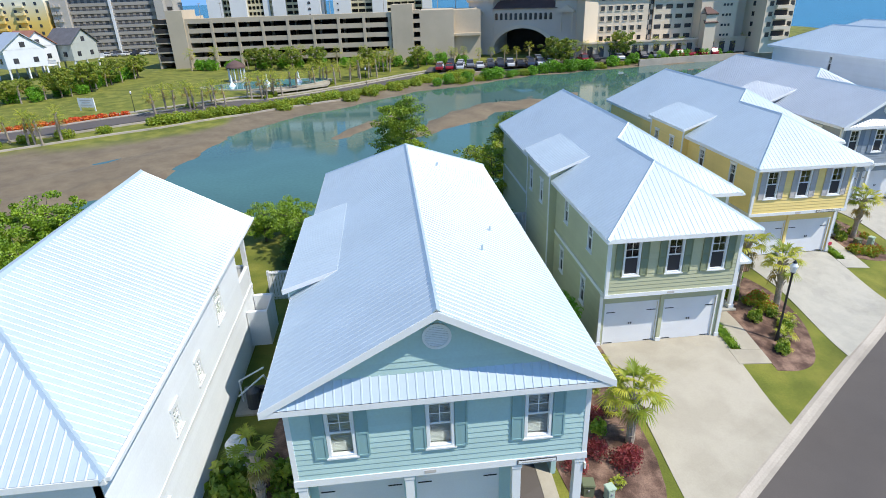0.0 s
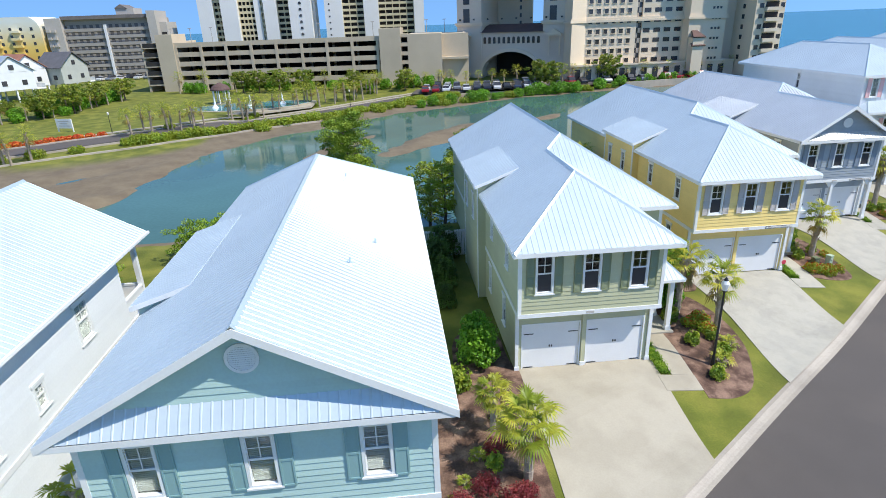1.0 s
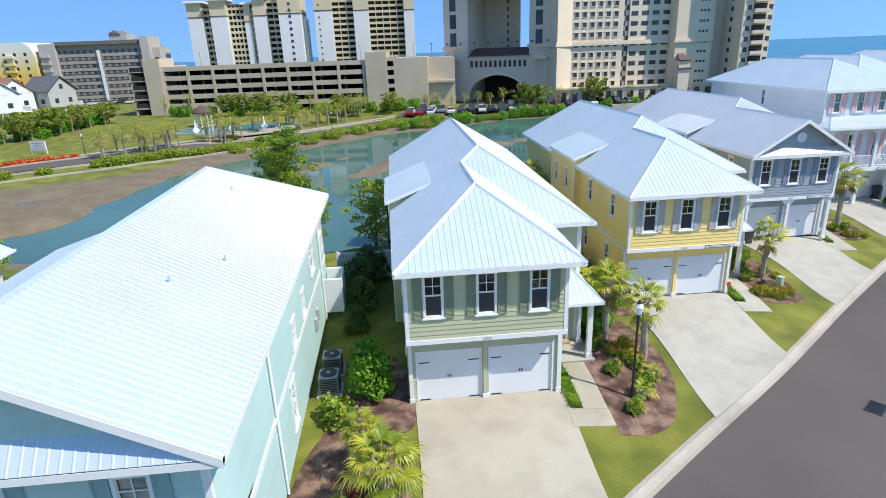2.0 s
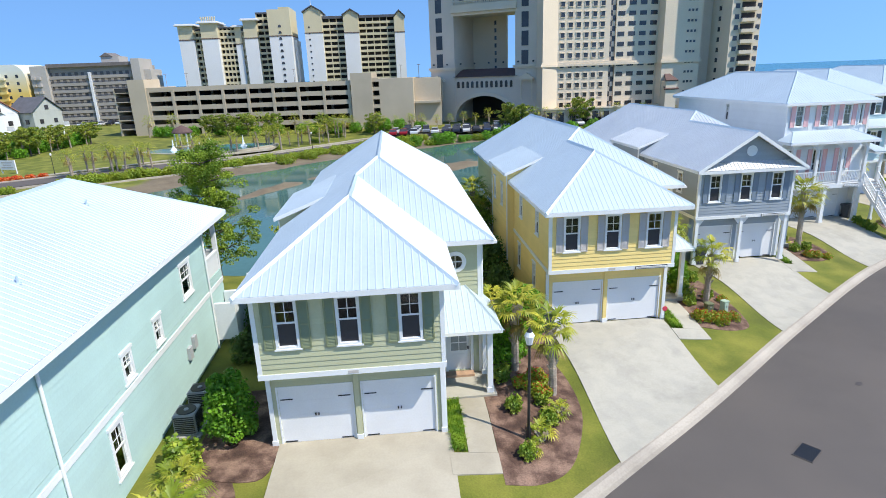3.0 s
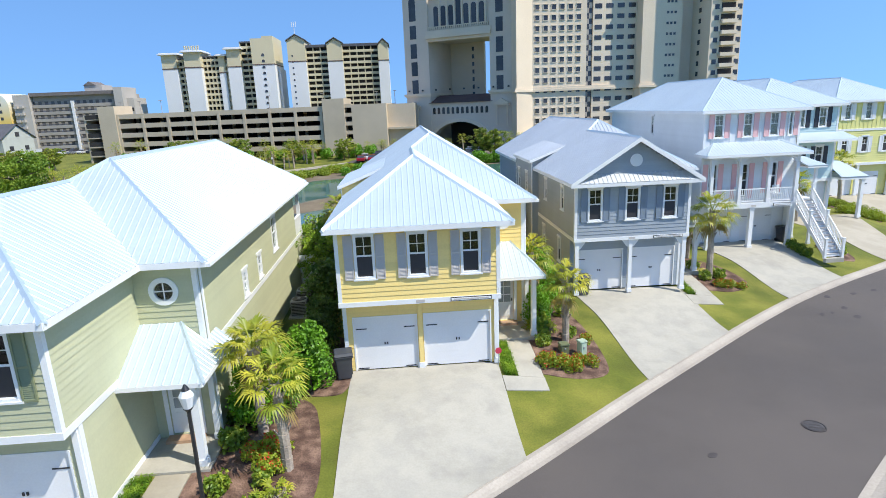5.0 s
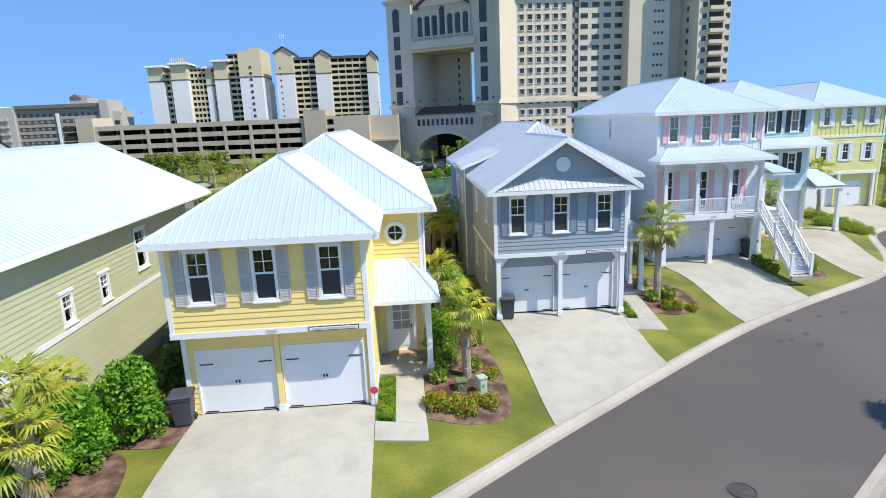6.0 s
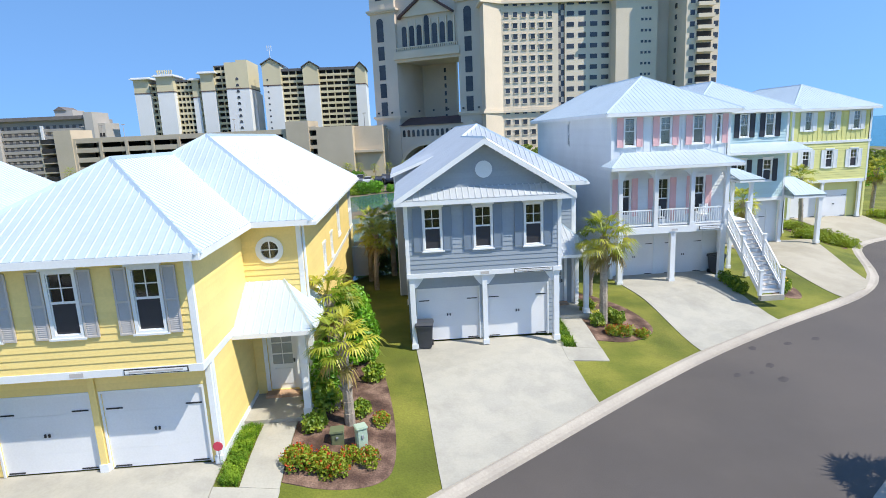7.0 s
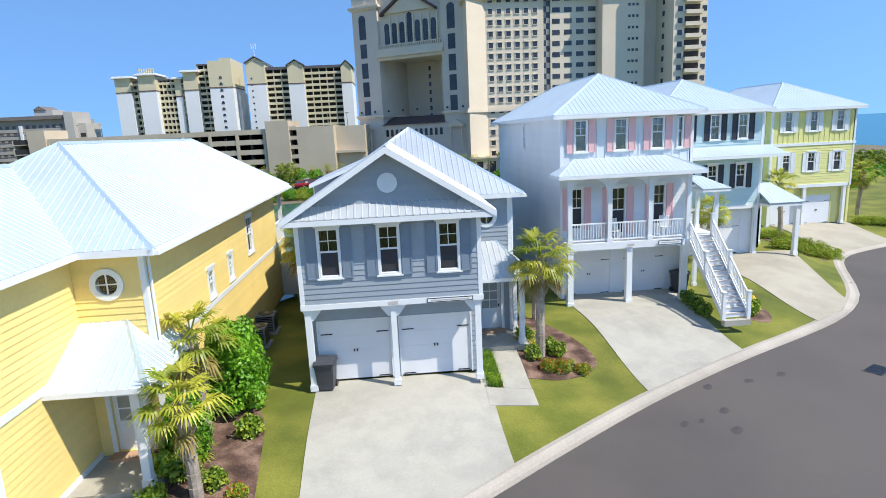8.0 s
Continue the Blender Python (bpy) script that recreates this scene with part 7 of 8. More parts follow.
def palm_thing(h, size, seed, fronds=34, blades=15, dry=6, bare=0.4, low=-30):
    """A cabbage palm with its trunk's top at h."""
    rnd = random.Random(seed)
    p = thing("palm_tree", 0, 0, 0, "cabbage palm with a shaggy trunk and fan leaves", "palm", "palms")
    bm = bmesh.new()
    n = max(3, int(h / 0.35))
    lean = rnd.uniform(-0.06, 0.06), rnd.uniform(-0.06, 0.06)
    at = lambda z: Vector((lean[0] * z * z / max(h, 1), lean[1] * z * z / max(h, 1), z))
    for k in range(n):
        tube(bm, at(h * k / n - (0.15 if k == 0 else 0)), at(h * (k + 1) / n + 0.02), 0.15 - 0.03 * k / n, 0.165 - 0.03 * k / n, 9)
    part("trunk", bm, BARK, p)
    bm = bmesh.new()
    for k in range(26):
        z = h * rnd.uniform(bare, 1.0)
        a = rnd.uniform(0, math.tau)
        c = at(z)
        r = Vector((math.cos(a), math.sin(a), 0))
        tube(bm, c + r * 0.11, c + r * 0.25 + Vector((0, 0, 0.22)), 0.05, 0.02, 4)
    part("leaf_base", bm, BARK, p)
    vs, fs = [], []
    c = at(h)
    for k in range(fronds):
        q = k / fronds
        frond(vs, fs, c + Vector((0, 0, rnd.uniform(-0.05, 0.15))), k * 2.399 + rnd.uniform(-0.2, 0.2), radians(low + (75 - low) * q), size * rnd.uniform(0.85, 1.1), 0.75 - 0.5 * q, rnd, blades)
    o = new("crown", mesh_from("crown", vs, fs, FROND))
    o.parent = p
    vs, fs = [], []
    for k in range(dry):
        frond(vs, fs, c - Vector((0, 0, 0.1)), rnd.uniform(0, math.tau), radians(rnd.uniform(-70, -40)), size * 0.85, 0.9, rnd, blades)
    if vs:
        o = new("dry_fronds", mesh_from("dry_fronds", vs, fs, FROND_DRY))
        o.parent = p
    return p


def leaf_ball(vs, fs, c, r, n, size, rnd, fill=0.55):
    """Leaves set over and in a clump: small bent blades at random turns."""
    for _ in range(n):
        d = Vector((rnd.gauss(0, 1), rnd.gauss(0, 1), rnd.gauss(0, 1))).normalized()
        k = fill + (1 - fill) * rnd.random() ** 0.5
        p = c + Vector((d.x * r[0], d.y * r[1], d.z * r[2])) * k
        u = (d + Vector((rnd.gauss(0, 0.7), rnd.gauss(0, 0.7), rnd.gauss(0, 0.7)))).normalized()
        v = u.cross(Vector((rnd.gauss(0, 1), rnd.gauss(0, 1), rnd.gauss(0, 1)))).normalized()
        w = u.cross(v)
        L, W = size * rnd.uniform(0.7, 1.3), size * rnd.uniform(0.3, 0.5)
        i = len(vs)
        vs += [p - v * L * 0.5, p + w * W + u * 0.1 * size, p + v * L * 0.5, p - w * W + u * 0.1 * size]
        fs += [(i, i + 1, i + 2), (i, i + 2, i + 3)]


def shrub_thing(name, r, h, clumps, per, size, leaf, seed, label, category="shrub", taper=0.0, group="shrubs", bloom=None):
    rnd = random.Random(seed)
    s = thing(name, 0, 0, 0, label, category, group)
    vs, fs = [], []
    bm = bmesh.new()
    bv, bf = [], []
    for k in range(clumps):
        z = h * (0.12 + 0.80 * (k + 0.5) / clumps)
        q = math.sqrt(max(0.05, 1 - ((z / h - 0.42) / 0.62) ** 2)) * (1 - taper * max(0, z / h - 0.3))
        a = k * 2.399
        rr = r * q * rnd.uniform(0.45, 0.75)
        c = Vector((rr * math.cos(a), rr * math.sin(a), z))
        cr = r * rnd.uniform(0.36, 0.52) * (0.6 + 0.4 * q)
        leaf_ball(vs, fs, c, (cr, cr, cr * 0.9), per, size, rnd)
        if bloom and k % 2 == 0:
            leaf_ball(bv, bf, c + Vector((0, 0, cr * 0.35)), (cr, cr, cr * 0.75), per // 3, size * 0.8, rnd, 0.95)
        if k % 3 == 0:
            tube(bm, (0, 0, -0.05), c, 0.03, 0.012, 5)
    o = new("leaves", mesh_from("leaves", vs, fs, leaf))
    o.parent = s
    if bv:
        o = new("blossom", mesh_from("blossom", bv, bf, bloom))
        o.parent = s
    part("stem", bm, WOOD, s)
    return s


def tree_thing(name, h, spread, limbs, per, size, leaf, seed, label, pine=False, low=0.3):
    rnd = random.Random(seed)
    t = thing(name, 0, 0, 0, label, "tree", "trees by the pond")
    bm = bmesh.new()
    prev = Vector((0, 0, -0.3))
    pts = [prev]
    for k in range(1, 7):
        nxt = Vector((rnd.uniform(-0.15, 0.15) * k * 0.3, rnd.uniform(-0.15, 0.15) * k * 0.3, h * k / 6.3))
        tube(bm, prev, nxt, 0.17 * (1 - (k - 1) / 6.5), 0.17 * (1 - k / 6.5), 8)
        prev = nxt
        pts.append(nxt)
    vs, fs = [], []
    for k in range(limbs):
        q = low + (0.97 - low) * k / (limbs - 1)
        a = k * 2.399 + rnd.uniform(-0.3, 0.3)
        base = Vector((0, 0, h * q))
        prof = (1 - q) ** 0.55 * 1.25 + 0.16 if pine else math.sqrt(max(0.06, 1 - ((q - 0.6) / 0.5) ** 2))
        L = spread * prof * rnd.uniform(0.65, 1.15)
        tip = base + Vector((L * math.cos(a), L * math.sin(a), L * (0.28 if pine else 0.35)))
        tube(bm, base, tip, 0.045, 0.012, 5)
        for j in range(4):
            f = 0.4 + 0.2 * j
            c = base.lerp(tip, f) + Vector((rnd.gauss(0, 0.16), rnd.gauss(0, 0.16), rnd.gauss(0, 0.12))) * spread
            cr = spread * rnd.uniform(0.13, 0.24)
            leaf_ball(vs, fs, c, (cr * 1.2, cr * 1.2, cr * 0.7), per, size, rnd, 0.3)
    part("trunk", bm, WOOD, t)
    o = new("crown", mesh_from("crown", vs, fs, leaf))
    o.parent = t
    return t


def place(proto, x, y, turn=0.0, s=1.0, z=None, first=[]):
    """Sets the first one where it belongs and copies it after that."""
    z = ground_z(x, y) if z is None else z
    m = pose(x, y, z, 0, 0, turn)
    if proto.name not in first:
        first.append(proto.name)
        proto.matrix_basis = m
        proto.scale = (s, s, s)
        return proto
    o = copy_thing(proto, m)
    o.scale = (s, s, s)
    return o


# palms of the front yards
PALM_A = palm_thing(2.6, 1.05, 1, 20, 18, dry=3, low=-20)
PALM_B = palm_thing(3.3, 1.2, 2, 28, 20, low=-40)
PALM_C = palm_thing(2.3, 1.15, 3, 21, 20, dry=2, low=-22)
PALM_Y = palm_thing(2.7, 1.08, 4, 20, 18, dry=7, low=-20)
place(PALM_A, 18.98, 22.6, 0)
place(PALM_Y, 17.9, 24.4, 40, 1.08)
place(PALM_A, 29.1, 30.0, 120, 1.0)
place(PALM_Y, 28.4, 32.9, 250, 1.12)
place(PALM_B, 39.25, 37.25, 30, 1.12)
place(PALM_B, 52.6, 49.2, 170, 0.95)
place(PALM_A, 52.9, 51.0, 60, 0.9)
place(PALM_B, 61.4, 56.0, 80, 1.1)
place(PALM_B, 71.0, 60.5, 210, 1.1)
place(PALM_C, 8.1, 14.7, 0)
place(PALM_C, 7.35, 17.0, 100, 0.72)
place(palm_thing(2.5, 0.85, 9, 7, 16, dry=4, low=0), -4.6, 13.1, 150)
place(PALM_A, 39.9, 41.0, 200, 0.75)
place(PALM_Y, 17.3, 26.8, 70, 0.8)
for x, y, s in ((29.3, 44.5, 0.9), (28.9, 46.5, 1.0), (30.2, 47.5, 1.0), (16.9, 45.0, 1.05), (18.5, 42.6, 1.15)):
    place(PALM_B, x, y, 37 * x % 360, s)
# shrubs
BUSH = shrub_thing("shrub", 0.95, 2.5, 26, 170, 0.13, LEAF, 11, "tall clipped green shrub beside the house", taper=0.35)
SMALL = shrub_thing("shrub", 0.58, 0.85, 13, 34, 0.19, LEAF_SM, 12, "low green shrub in a mulch bed")
BLOOM = shrub_thing("shrub", 0.55, 0.55, 11, 70, 0.11, LEAF_YG, 13, "low shrub with red-orange blossom", bloom=LEAF_OR)
RED = shrub_thing("shrub", 0.68, 0.65, 20, 60, 0.085, LEAF_RED, 14, "burgundy-leaved shrub in a mulch bed")
HEDGE = shrub_thing("shrub", 0.7, 0.6, 10, 130, 0.09, LEAF_YG, 15, "low clipped yellow-green hedge shrub", category="hedge")
DARK = shrub_thing("shrub", 1.0, 1.8, 16, 130, 0.14, LEAF_DK, 16, "dark green shrub behind the houses")
for x, y, s in ((7.45, 21.3, 1.0), (18.95, 27.2, 1.0), (18.1, 25.9, 0.92), (28.85, 34.4, 1.12), (28.75, 35.3, 1.1), (17.6, 25.0, 0.9), (28.3, 31.8, 0.75)):
    place(BUSH, x, y, 50 * x % 360, s)
for x, y, s in ((6.1, 20.1, 1.0), (17.3, 19.5, 0.6), (18.4, 21.0, 0.6), (17.3, 21.7, 0.65), (17.2, 23.7, 0.8), (28.2, 29.9, 0.55), (29.4, 30.45, 0.55), (38.9, 37.0, 0.6), (39.9, 37.3, 0.6), (38.9, 38.4, 0.7), (47.6, 41.6, 0.65), (47.7, 41.0, 0.6), (47.5, 42.3, 0.65), (49.9, 41.2, 0.8), (7.1, 15.2, 0.6), (-5.7, 14.0, 1.5), (-4.0, 14.2, 1.2), (-3.7, 12.9, 1.1), (6.4, 19.6, 1.0), (28.2, 31.0, 0.9)):
    place(SMALL, x, y, 70 * x % 360, s)
for x, y, s in ((27.85, 28.25, 0.85), (28.45, 28.15, 0.8), (28.85, 28.0, 0.75), (29.7, 28.45, 0.65), (29.2, 28.5, 0.6), (18.5, 23.35, 0.9), (18.5, 22.5, 0.8), (17.9, 23.1, 0.7), (39.3, 36.3, 0.65), (39.75, 36.25, 0.7)):
    place(BLOOM, x, y, 90 * x % 360, s)
for x, y, s in ((7.55, 13.75, 0.85), (7.95, 14.1, 0.6), (6.65, 14.3, 0.75), (5.75, 13.7, 0.7), (7.2, 16.0, 0.6)):
    place(RED, x, y, 110 * x % 360, s)
for k in range(6):
    place(HEDGE, 59.3 + k * 0.62, 53.4 - k * 0.5 + 1.2, 60 * k, 0.9)
    place(HEDGE, 58.2 + k * 0.65, 51.4 - k * 0.1, 60 * k, 0.9)
    place(HEDGE, 69.6 + k * 0.9, 58.4 - k * 0.2, 60 * k, 0.95)


def border_grass(x0, x1, y0, y1, seed):
    """A strip of lily turf: upright arching blades set close together."""
    rnd = random.Random(seed)
    g = thing("border_grass", (x0 + x1) / 2, y0, lot_z((x0 + x1) / 2, y0), "strip of low green border grass beside the walk", "border grass", "border grass strips")
    vs, fs = [], []
    for _ in range(int((x1 - x0) * (y1 - y0) * 900)):
        px, py = rnd.uniform(x0, x1), rnd.uniform(y0, y1)
        z = lot_z(px, py) - lot_z((x0 + x1) / 2, y0)
        p = Vector((px - (x0 + x1) / 2, py - y0, z))
        a = rnd.uniform(0, math.tau)
        d, q = Vector((math.cos(a), math.sin(a), 0)), Vector((-math.sin(a), math.cos(a), 0)) * 0.012
        L = rnd.uniform(0.14, 0.24)
        mid, tip = p + d * L * 0.3 + Vector((0, 0, L * 0.8)), p + d * L * 0.85 + Vector((0, 0, L * 0.75))
        i = len(vs)
        vs += [p - q, p + q, mid + q, mid - q, tip]
        fs += [(i, i + 1, i + 2, i + 3), (i + 3, i + 2, i + 4)]
    o = new("blades", mesh_from("blades", vs, fs, LEAF_BG))
    o.parent = g


for k, (hx, hy) in enumerate(((8.94, 20.1), (20.17, 27.72), (31.02, 35.2))):
    border_grass(hx + 5.9, hx + 6.38, hy + (-0.46, -0.3, -0.12)[k], hy + 2.3, 50 + k)
for k in range(3):
    place(SMALL, 47.5, 40.9 + 0.5 * k, 40 * k, 0.55)
for x, y, s in ((-6.0, 32.0, 1.0), (6.8, 29.5, 0.9), (6.6, 31.5, 1.1), (7.2, 33.5, 1.1), (18.9, 30.6, 0.8), (18.8, 32.4, 0.9), (18.6, 35.6, 1.35), (18.9, 37.6, 1.0), (28.6, 50.0, 1.2), (30.5, 51.0, 1.1), (39.9, 52.0, 1.2), (-4.2, 19.5, 0.8), (-4.6, 22.0, 0.9), (29.2, 48.6, 1.1), (6.6, 26.9, 0.7)):
    place(DARK, x, y, 30 * x % 360, s)
# trees along the near bank
PINE = tree_thing("pine_tree", 8.2, 2.1, 48, 120, 0.12, NEEDLE, 21, "young pine with a loose crown on the pond bank", True, 0.14)
BANK = tree_thing("bank_tree", 3.4, 2.2, 20, 80, 0.17, LEAF_BK, 22, "leafy green tree on the pond bank", low=0.2)
OAK = tree_thing("bank_tree", 6.0, 2.2, 18, 55, 0.17, LEAF_YG, 23, "thin-leaved tree on the pond bank", low=0.2)
place(PINE, 1.2, 41.8, 0, 1.1, -1.2)
place(PINE, 10.6, 47.5, 60, 0.9, -2.2)
place(OAK, 8.2, 42.5, 20, 0.95, -1.8)
place(OAK, 7.2, 44.5, 100, 0.85, -2.0)
place(OAK, 19.5, 50.5, 200, 0.85)
rng = random.Random(8)
for x, y, s in ((17.4, 41.0, 0.75), (18.4, 40.0, 0.7), (17.7, 43.4, 0.9), (19.2, 44.2, 0.85), (-8.5, 36.0, 0.6), (-6.0, 34.0, 0.7), (-7.0, 37.0, 0.6), (-16.0, 32.0, 0.85), (-18.5, 34.0, 0.9), (-21.5, 35.5, 0.95), (-24.5, 34.0, 1.0), (-20.0, 29.5, 0.9), (-24.0, 30.0, 1.0), (-28.0, 36.5, 1.0), (-17.0, 27.5, 0.8), (-4.5, 32.0, 0.7), (-29.0, 31.0, 1.0), (-26.5, 26.0, 1.0), (-14.5, 29.5, 0.7), (-20.5, 25.5, 1.0), (-23.0, 22.5, 1.1), (-18.5, 24.0, 0.8), (-15.5, 34.5, 0.8), (-12.5, 31.0, 0.6), (13.5, 46.0, 0.7)):
    place(BANK, x, y, rng.uniform(0, 360), s)
# far shore: hedges, palms and trees
FAR_PALM = palm_thing(3.4, 1.5, 31, 22, 9, 4)
FAR_BUSH = shrub_thing("shrub", 1.6, 2.2, 16, 70, 0.30, LEAF, 32, "rounded green shrub on the far shore", group="far shrubs")
FAR_HEDGE = shrub_thing("shrub", 1.7, 1.0, 14, 70, 0.28, LEAF_YG, 33, "low yellow-green shrub along the far road", category="hedge", group="far shrubs")
FAR_TREE = tree_thing("street_tree", 4.5, 2.3, 16, 40, 0.32, LEAF_M, 34, "round-headed green tree beyond the pond", low=0.3)
FAR_RED = shrub_thing("shrub", 0.9, 0.6, 8, 60, 0.22, LEAF_OR, 35, "low red flowering shrub by the far road", group="far shrubs")


def along(line, o, step, jitter, fn, start=0.0, stop=1e9):
    """Calls fn at steps along a line, o metres to its right."""
    run = 0.0
    nxt = start
    for (x0, y0), (x1, y1) in zip(line, line[1:]):
        L = math.hypot(x1 - x0, y1 - y0)
        d = ((x1 - x0) / L, (y1 - y0) / L)
        while nxt <= run + L and nxt < stop:
            k = nxt - run
            fn(x0 + d[0] * k + d[1] * o + rng.uniform(-jitter, jitter), y0 + d[1] * k - d[0] * o + rng.uniform(-jitter, jitter))
            nxt += step
        run += L


along(SHORE_ROAD, 5.2, 1.5, 0.6, lambda x, y: place(FAR_HEDGE, x, y, rng.uniform(0, 360), rng.uniform(0.7, 1.1)), 46, 118)
along(SHORE_ROAD, 6.6, 6.0, 1.5, lambda x, y: place(FAR_HEDGE, x, y, rng.uniform(0, 360), rng.uniform(0.6, 1.1)), 60, 118)
along(SHORE_ROAD, 6.0, 4.0, 1.0, lambda x, y: place(FAR_HEDGE, x, y, rng.uniform(0, 360), rng.uniform(0.6, 0.9)), 6, 40)
ROW = [(-37.2, 98.1), (-34.7, 100.1), (-32.9, 102.3), (-30.6, 101.9), (-29.2, 104.3), (-27.8, 105.4), (-24.4, 111.3), (-21.7, 111.6), (-21.1, 115.5), (-19.4, 114.9), (-17.3, 120.4), (-14, 124.2), (-12.6, 128), (-10.1, 127.7), (-7.1, 131.5), (-5, 134.6), (-3.1, 135.9), (-1.2, 137.1), (0.4, 145.1), (2, 144.8)]
for x, y in ROW:
    place(FAR_PALM, x, y, 77 * x % 360, rng.uniform(0.95, 1.3))
    place(FAR_PALM, x - 1.6 + rng.uniform(-1, 1), y + 2.0 + rng.uniform(-1, 1), 50 * x % 360, rng.uniform(0.85, 1.2))
    if rng.random() < 0.6:
        place(FAR_HEDGE, x + rng.uniform(-2, 0), y + rng.uniform(0.5, 2.5), 50 * x % 360, rng.uniform(0.4, 0.8))
for x, y in ((-49.2, 83.1), (-48.2, 82.8), (-47.0, 82.4), (-45.5, 84.5), (-55, 80.5), (-53, 81.5)):
    place(FAR_PALM, x, y, 77 * x % 360, rng.uniform(1.0, 1.2))
along(SHORE_ROAD, -4.6, 1.5, 0.4, lambda x, y: place(FAR_RED, x, y, rng.uniform(0, 360), rng.uniform(0.8, 1.2)), 24, 44)
along(SHORE_ROAD, -5.6, 3.2, 0.8, lambda x, y: place(FAR_HEDGE, x, y, rng.uniform(0, 360), rng.uniform(0.5, 0.9)), 6, 22)
along(SHORE_ROAD, 4.8, 6.0, 1.0, lambda x, y: place(FAR_PALM, x, y, rng.uniform(0, 360), rng.uniform(0.8, 1.0)), 22, 36)
# belt of shrubs and palms at the left of the lawn, and before the deck
for k in range(26):
    x = float(np.interp(k, [0, 9, 13, 19, 25], [-88, -66, -60.5, -60, -58])) + rng.uniform(-1.5, 0.8)
    y = float(np.interp(k, [0, 9, 13, 19, 25], [108, 116, 121, 134, 150])) + rng.uniform(-1.5, 1.5)
    place((FAR_TREE, FAR_PALM, FAR_BUSH, FAR_PALM)[k % 4], x, y, rng.uniform(0, 360), rng.uniform(0.7, 1.15))
    if k % 2:
        place(rng.choice((FAR_TREE, FAR_PALM, FAR_HEDGE)), x - 4.5, y + 2.5, rng.uniform(0, 360), rng.uniform(0.7, 1.1))
        place(FAR_BUSH, x - 2.5, y + 1.5, rng.uniform(0, 360), rng.uniform(0.9, 1.3))
for k in range(30):
    x = -48 + k * 2.4 + rng.uniform(-1, 1)
    place(FAR_BUSH if k % 3 else FAR_PALM, x, 158.5 - 0.11 * (x + 48) + rng.uniform(-1.5, 0), rng.uniform(0, 360), rng.uniform(0.8, 1.3))
for x in (-31, -27, -22, -16, -3, 9):
    place(FAR_TREE, x, 153 - 0.1 * (x + 48), rng.uniform(0, 360), rng.uniform(0.9, 1.1))
for k in range(9):
    place(FAR_PALM, 11 + k * 3.4 + rng.uniform(-0.6, 0.6), 150 + rng.uniform(-1, 1), rng.uniform(0, 360), rng.uniform(0.85, 1.1))
for k in range(16):
    place(FAR_PALM, 44 + k * 3.6 + rng.uniform(-1, 1), 146.3 + 0.1 * k, rng.uniform(0, 360), rng.uniform(0.9, 1.25))
for k in range(34):
    x = 12 + k * 2.3 + rng.uniform(-0.8, 0.8)
    y = float(np.interp(x, FAR_X, FAR_Y)) + 2.6 + rng.uniform(-0.7, 0.9)
    place(FAR_BUSH if rng.random() < 0.75 else FAR_HEDGE, x, y, rng.uniform(0, 360), rng.uniform(0.6, 1.1) * (1.3 if 30 < x < 44 else 1.0))
for x, y, s in ((97.0, 92.0, 1.25), (100.5, 95.0, 1.3), (104.0, 97.0, 1.2), (93.5, 89.5, 0.9), (108.0, 99.0, 1.2), (113.0, 101.0, 1.3)):
    place(FAR_TREE, x, y, 40 * x % 360, s * 0.62, -1.2)
for x, y, s in ((84.0, 78.0, 0.8), (87.0, 80.5, 0.9), (90.0, 83.0, 1.0), (95.0, 87.0, 1.0), (99.0, 90.0, 1.0), (103.0, 93.0, 1.1), (81.0, 77.0, 0.6)):
    place(FAR_BUSH, x, y, 40 * x % 360, s, -1.0)
place(FAR_TREE, 60.0, 146.0, 0, 1.3)
place(FAR_TREE, 41.5, 141.0, 0, 1.3)
place(FAR_TREE, 44.0, 140.5, 90, 1.2)

# ---- small things in the yards and on the street ----
PLASTIC = mat("charcoal_plastic", (0.055, 0.058, 0.065), 0.5, 0.12, 2, 30, 0.05)
BOXGREEN = mat("pale_green_cabinet_paint", (0.42, 0.52, 0.40), 0.5, 0.06, 2, 20, 0.03)
BOXDARK = mat("dark_green_cabinet_paint", (0.15, 0.17, 0.09), 0.5, 0.08, 2, 20, 0.03)
ACGREY = mat("grey_sheet_metal", (0.34, 0.35, 0.36), 0.5, 0.08, 2, 20, 0.03, metal=0.2)
HYDRANT = mat("yellow_hydrant_paint", (0.72, 0.46, 0.03), 0.45, 0.08, 4, 30, 0.05)
IRON = mat("worn_iron", (0.085, 0.076, 0.072), 0.6, 0.25, 6, 40, 0.4, metal=0.3)
TAR = mat("dark_tar_spot", (0.062, 0.053, 0.05), 0.8, 0.2, 3, 30, 0.2)


def bevelled(bm, w=0.015):
    bmesh.ops.bevel(bm, geom=bm.edges[:], offset=w, segments=2, affect="EDGES")
    return bm


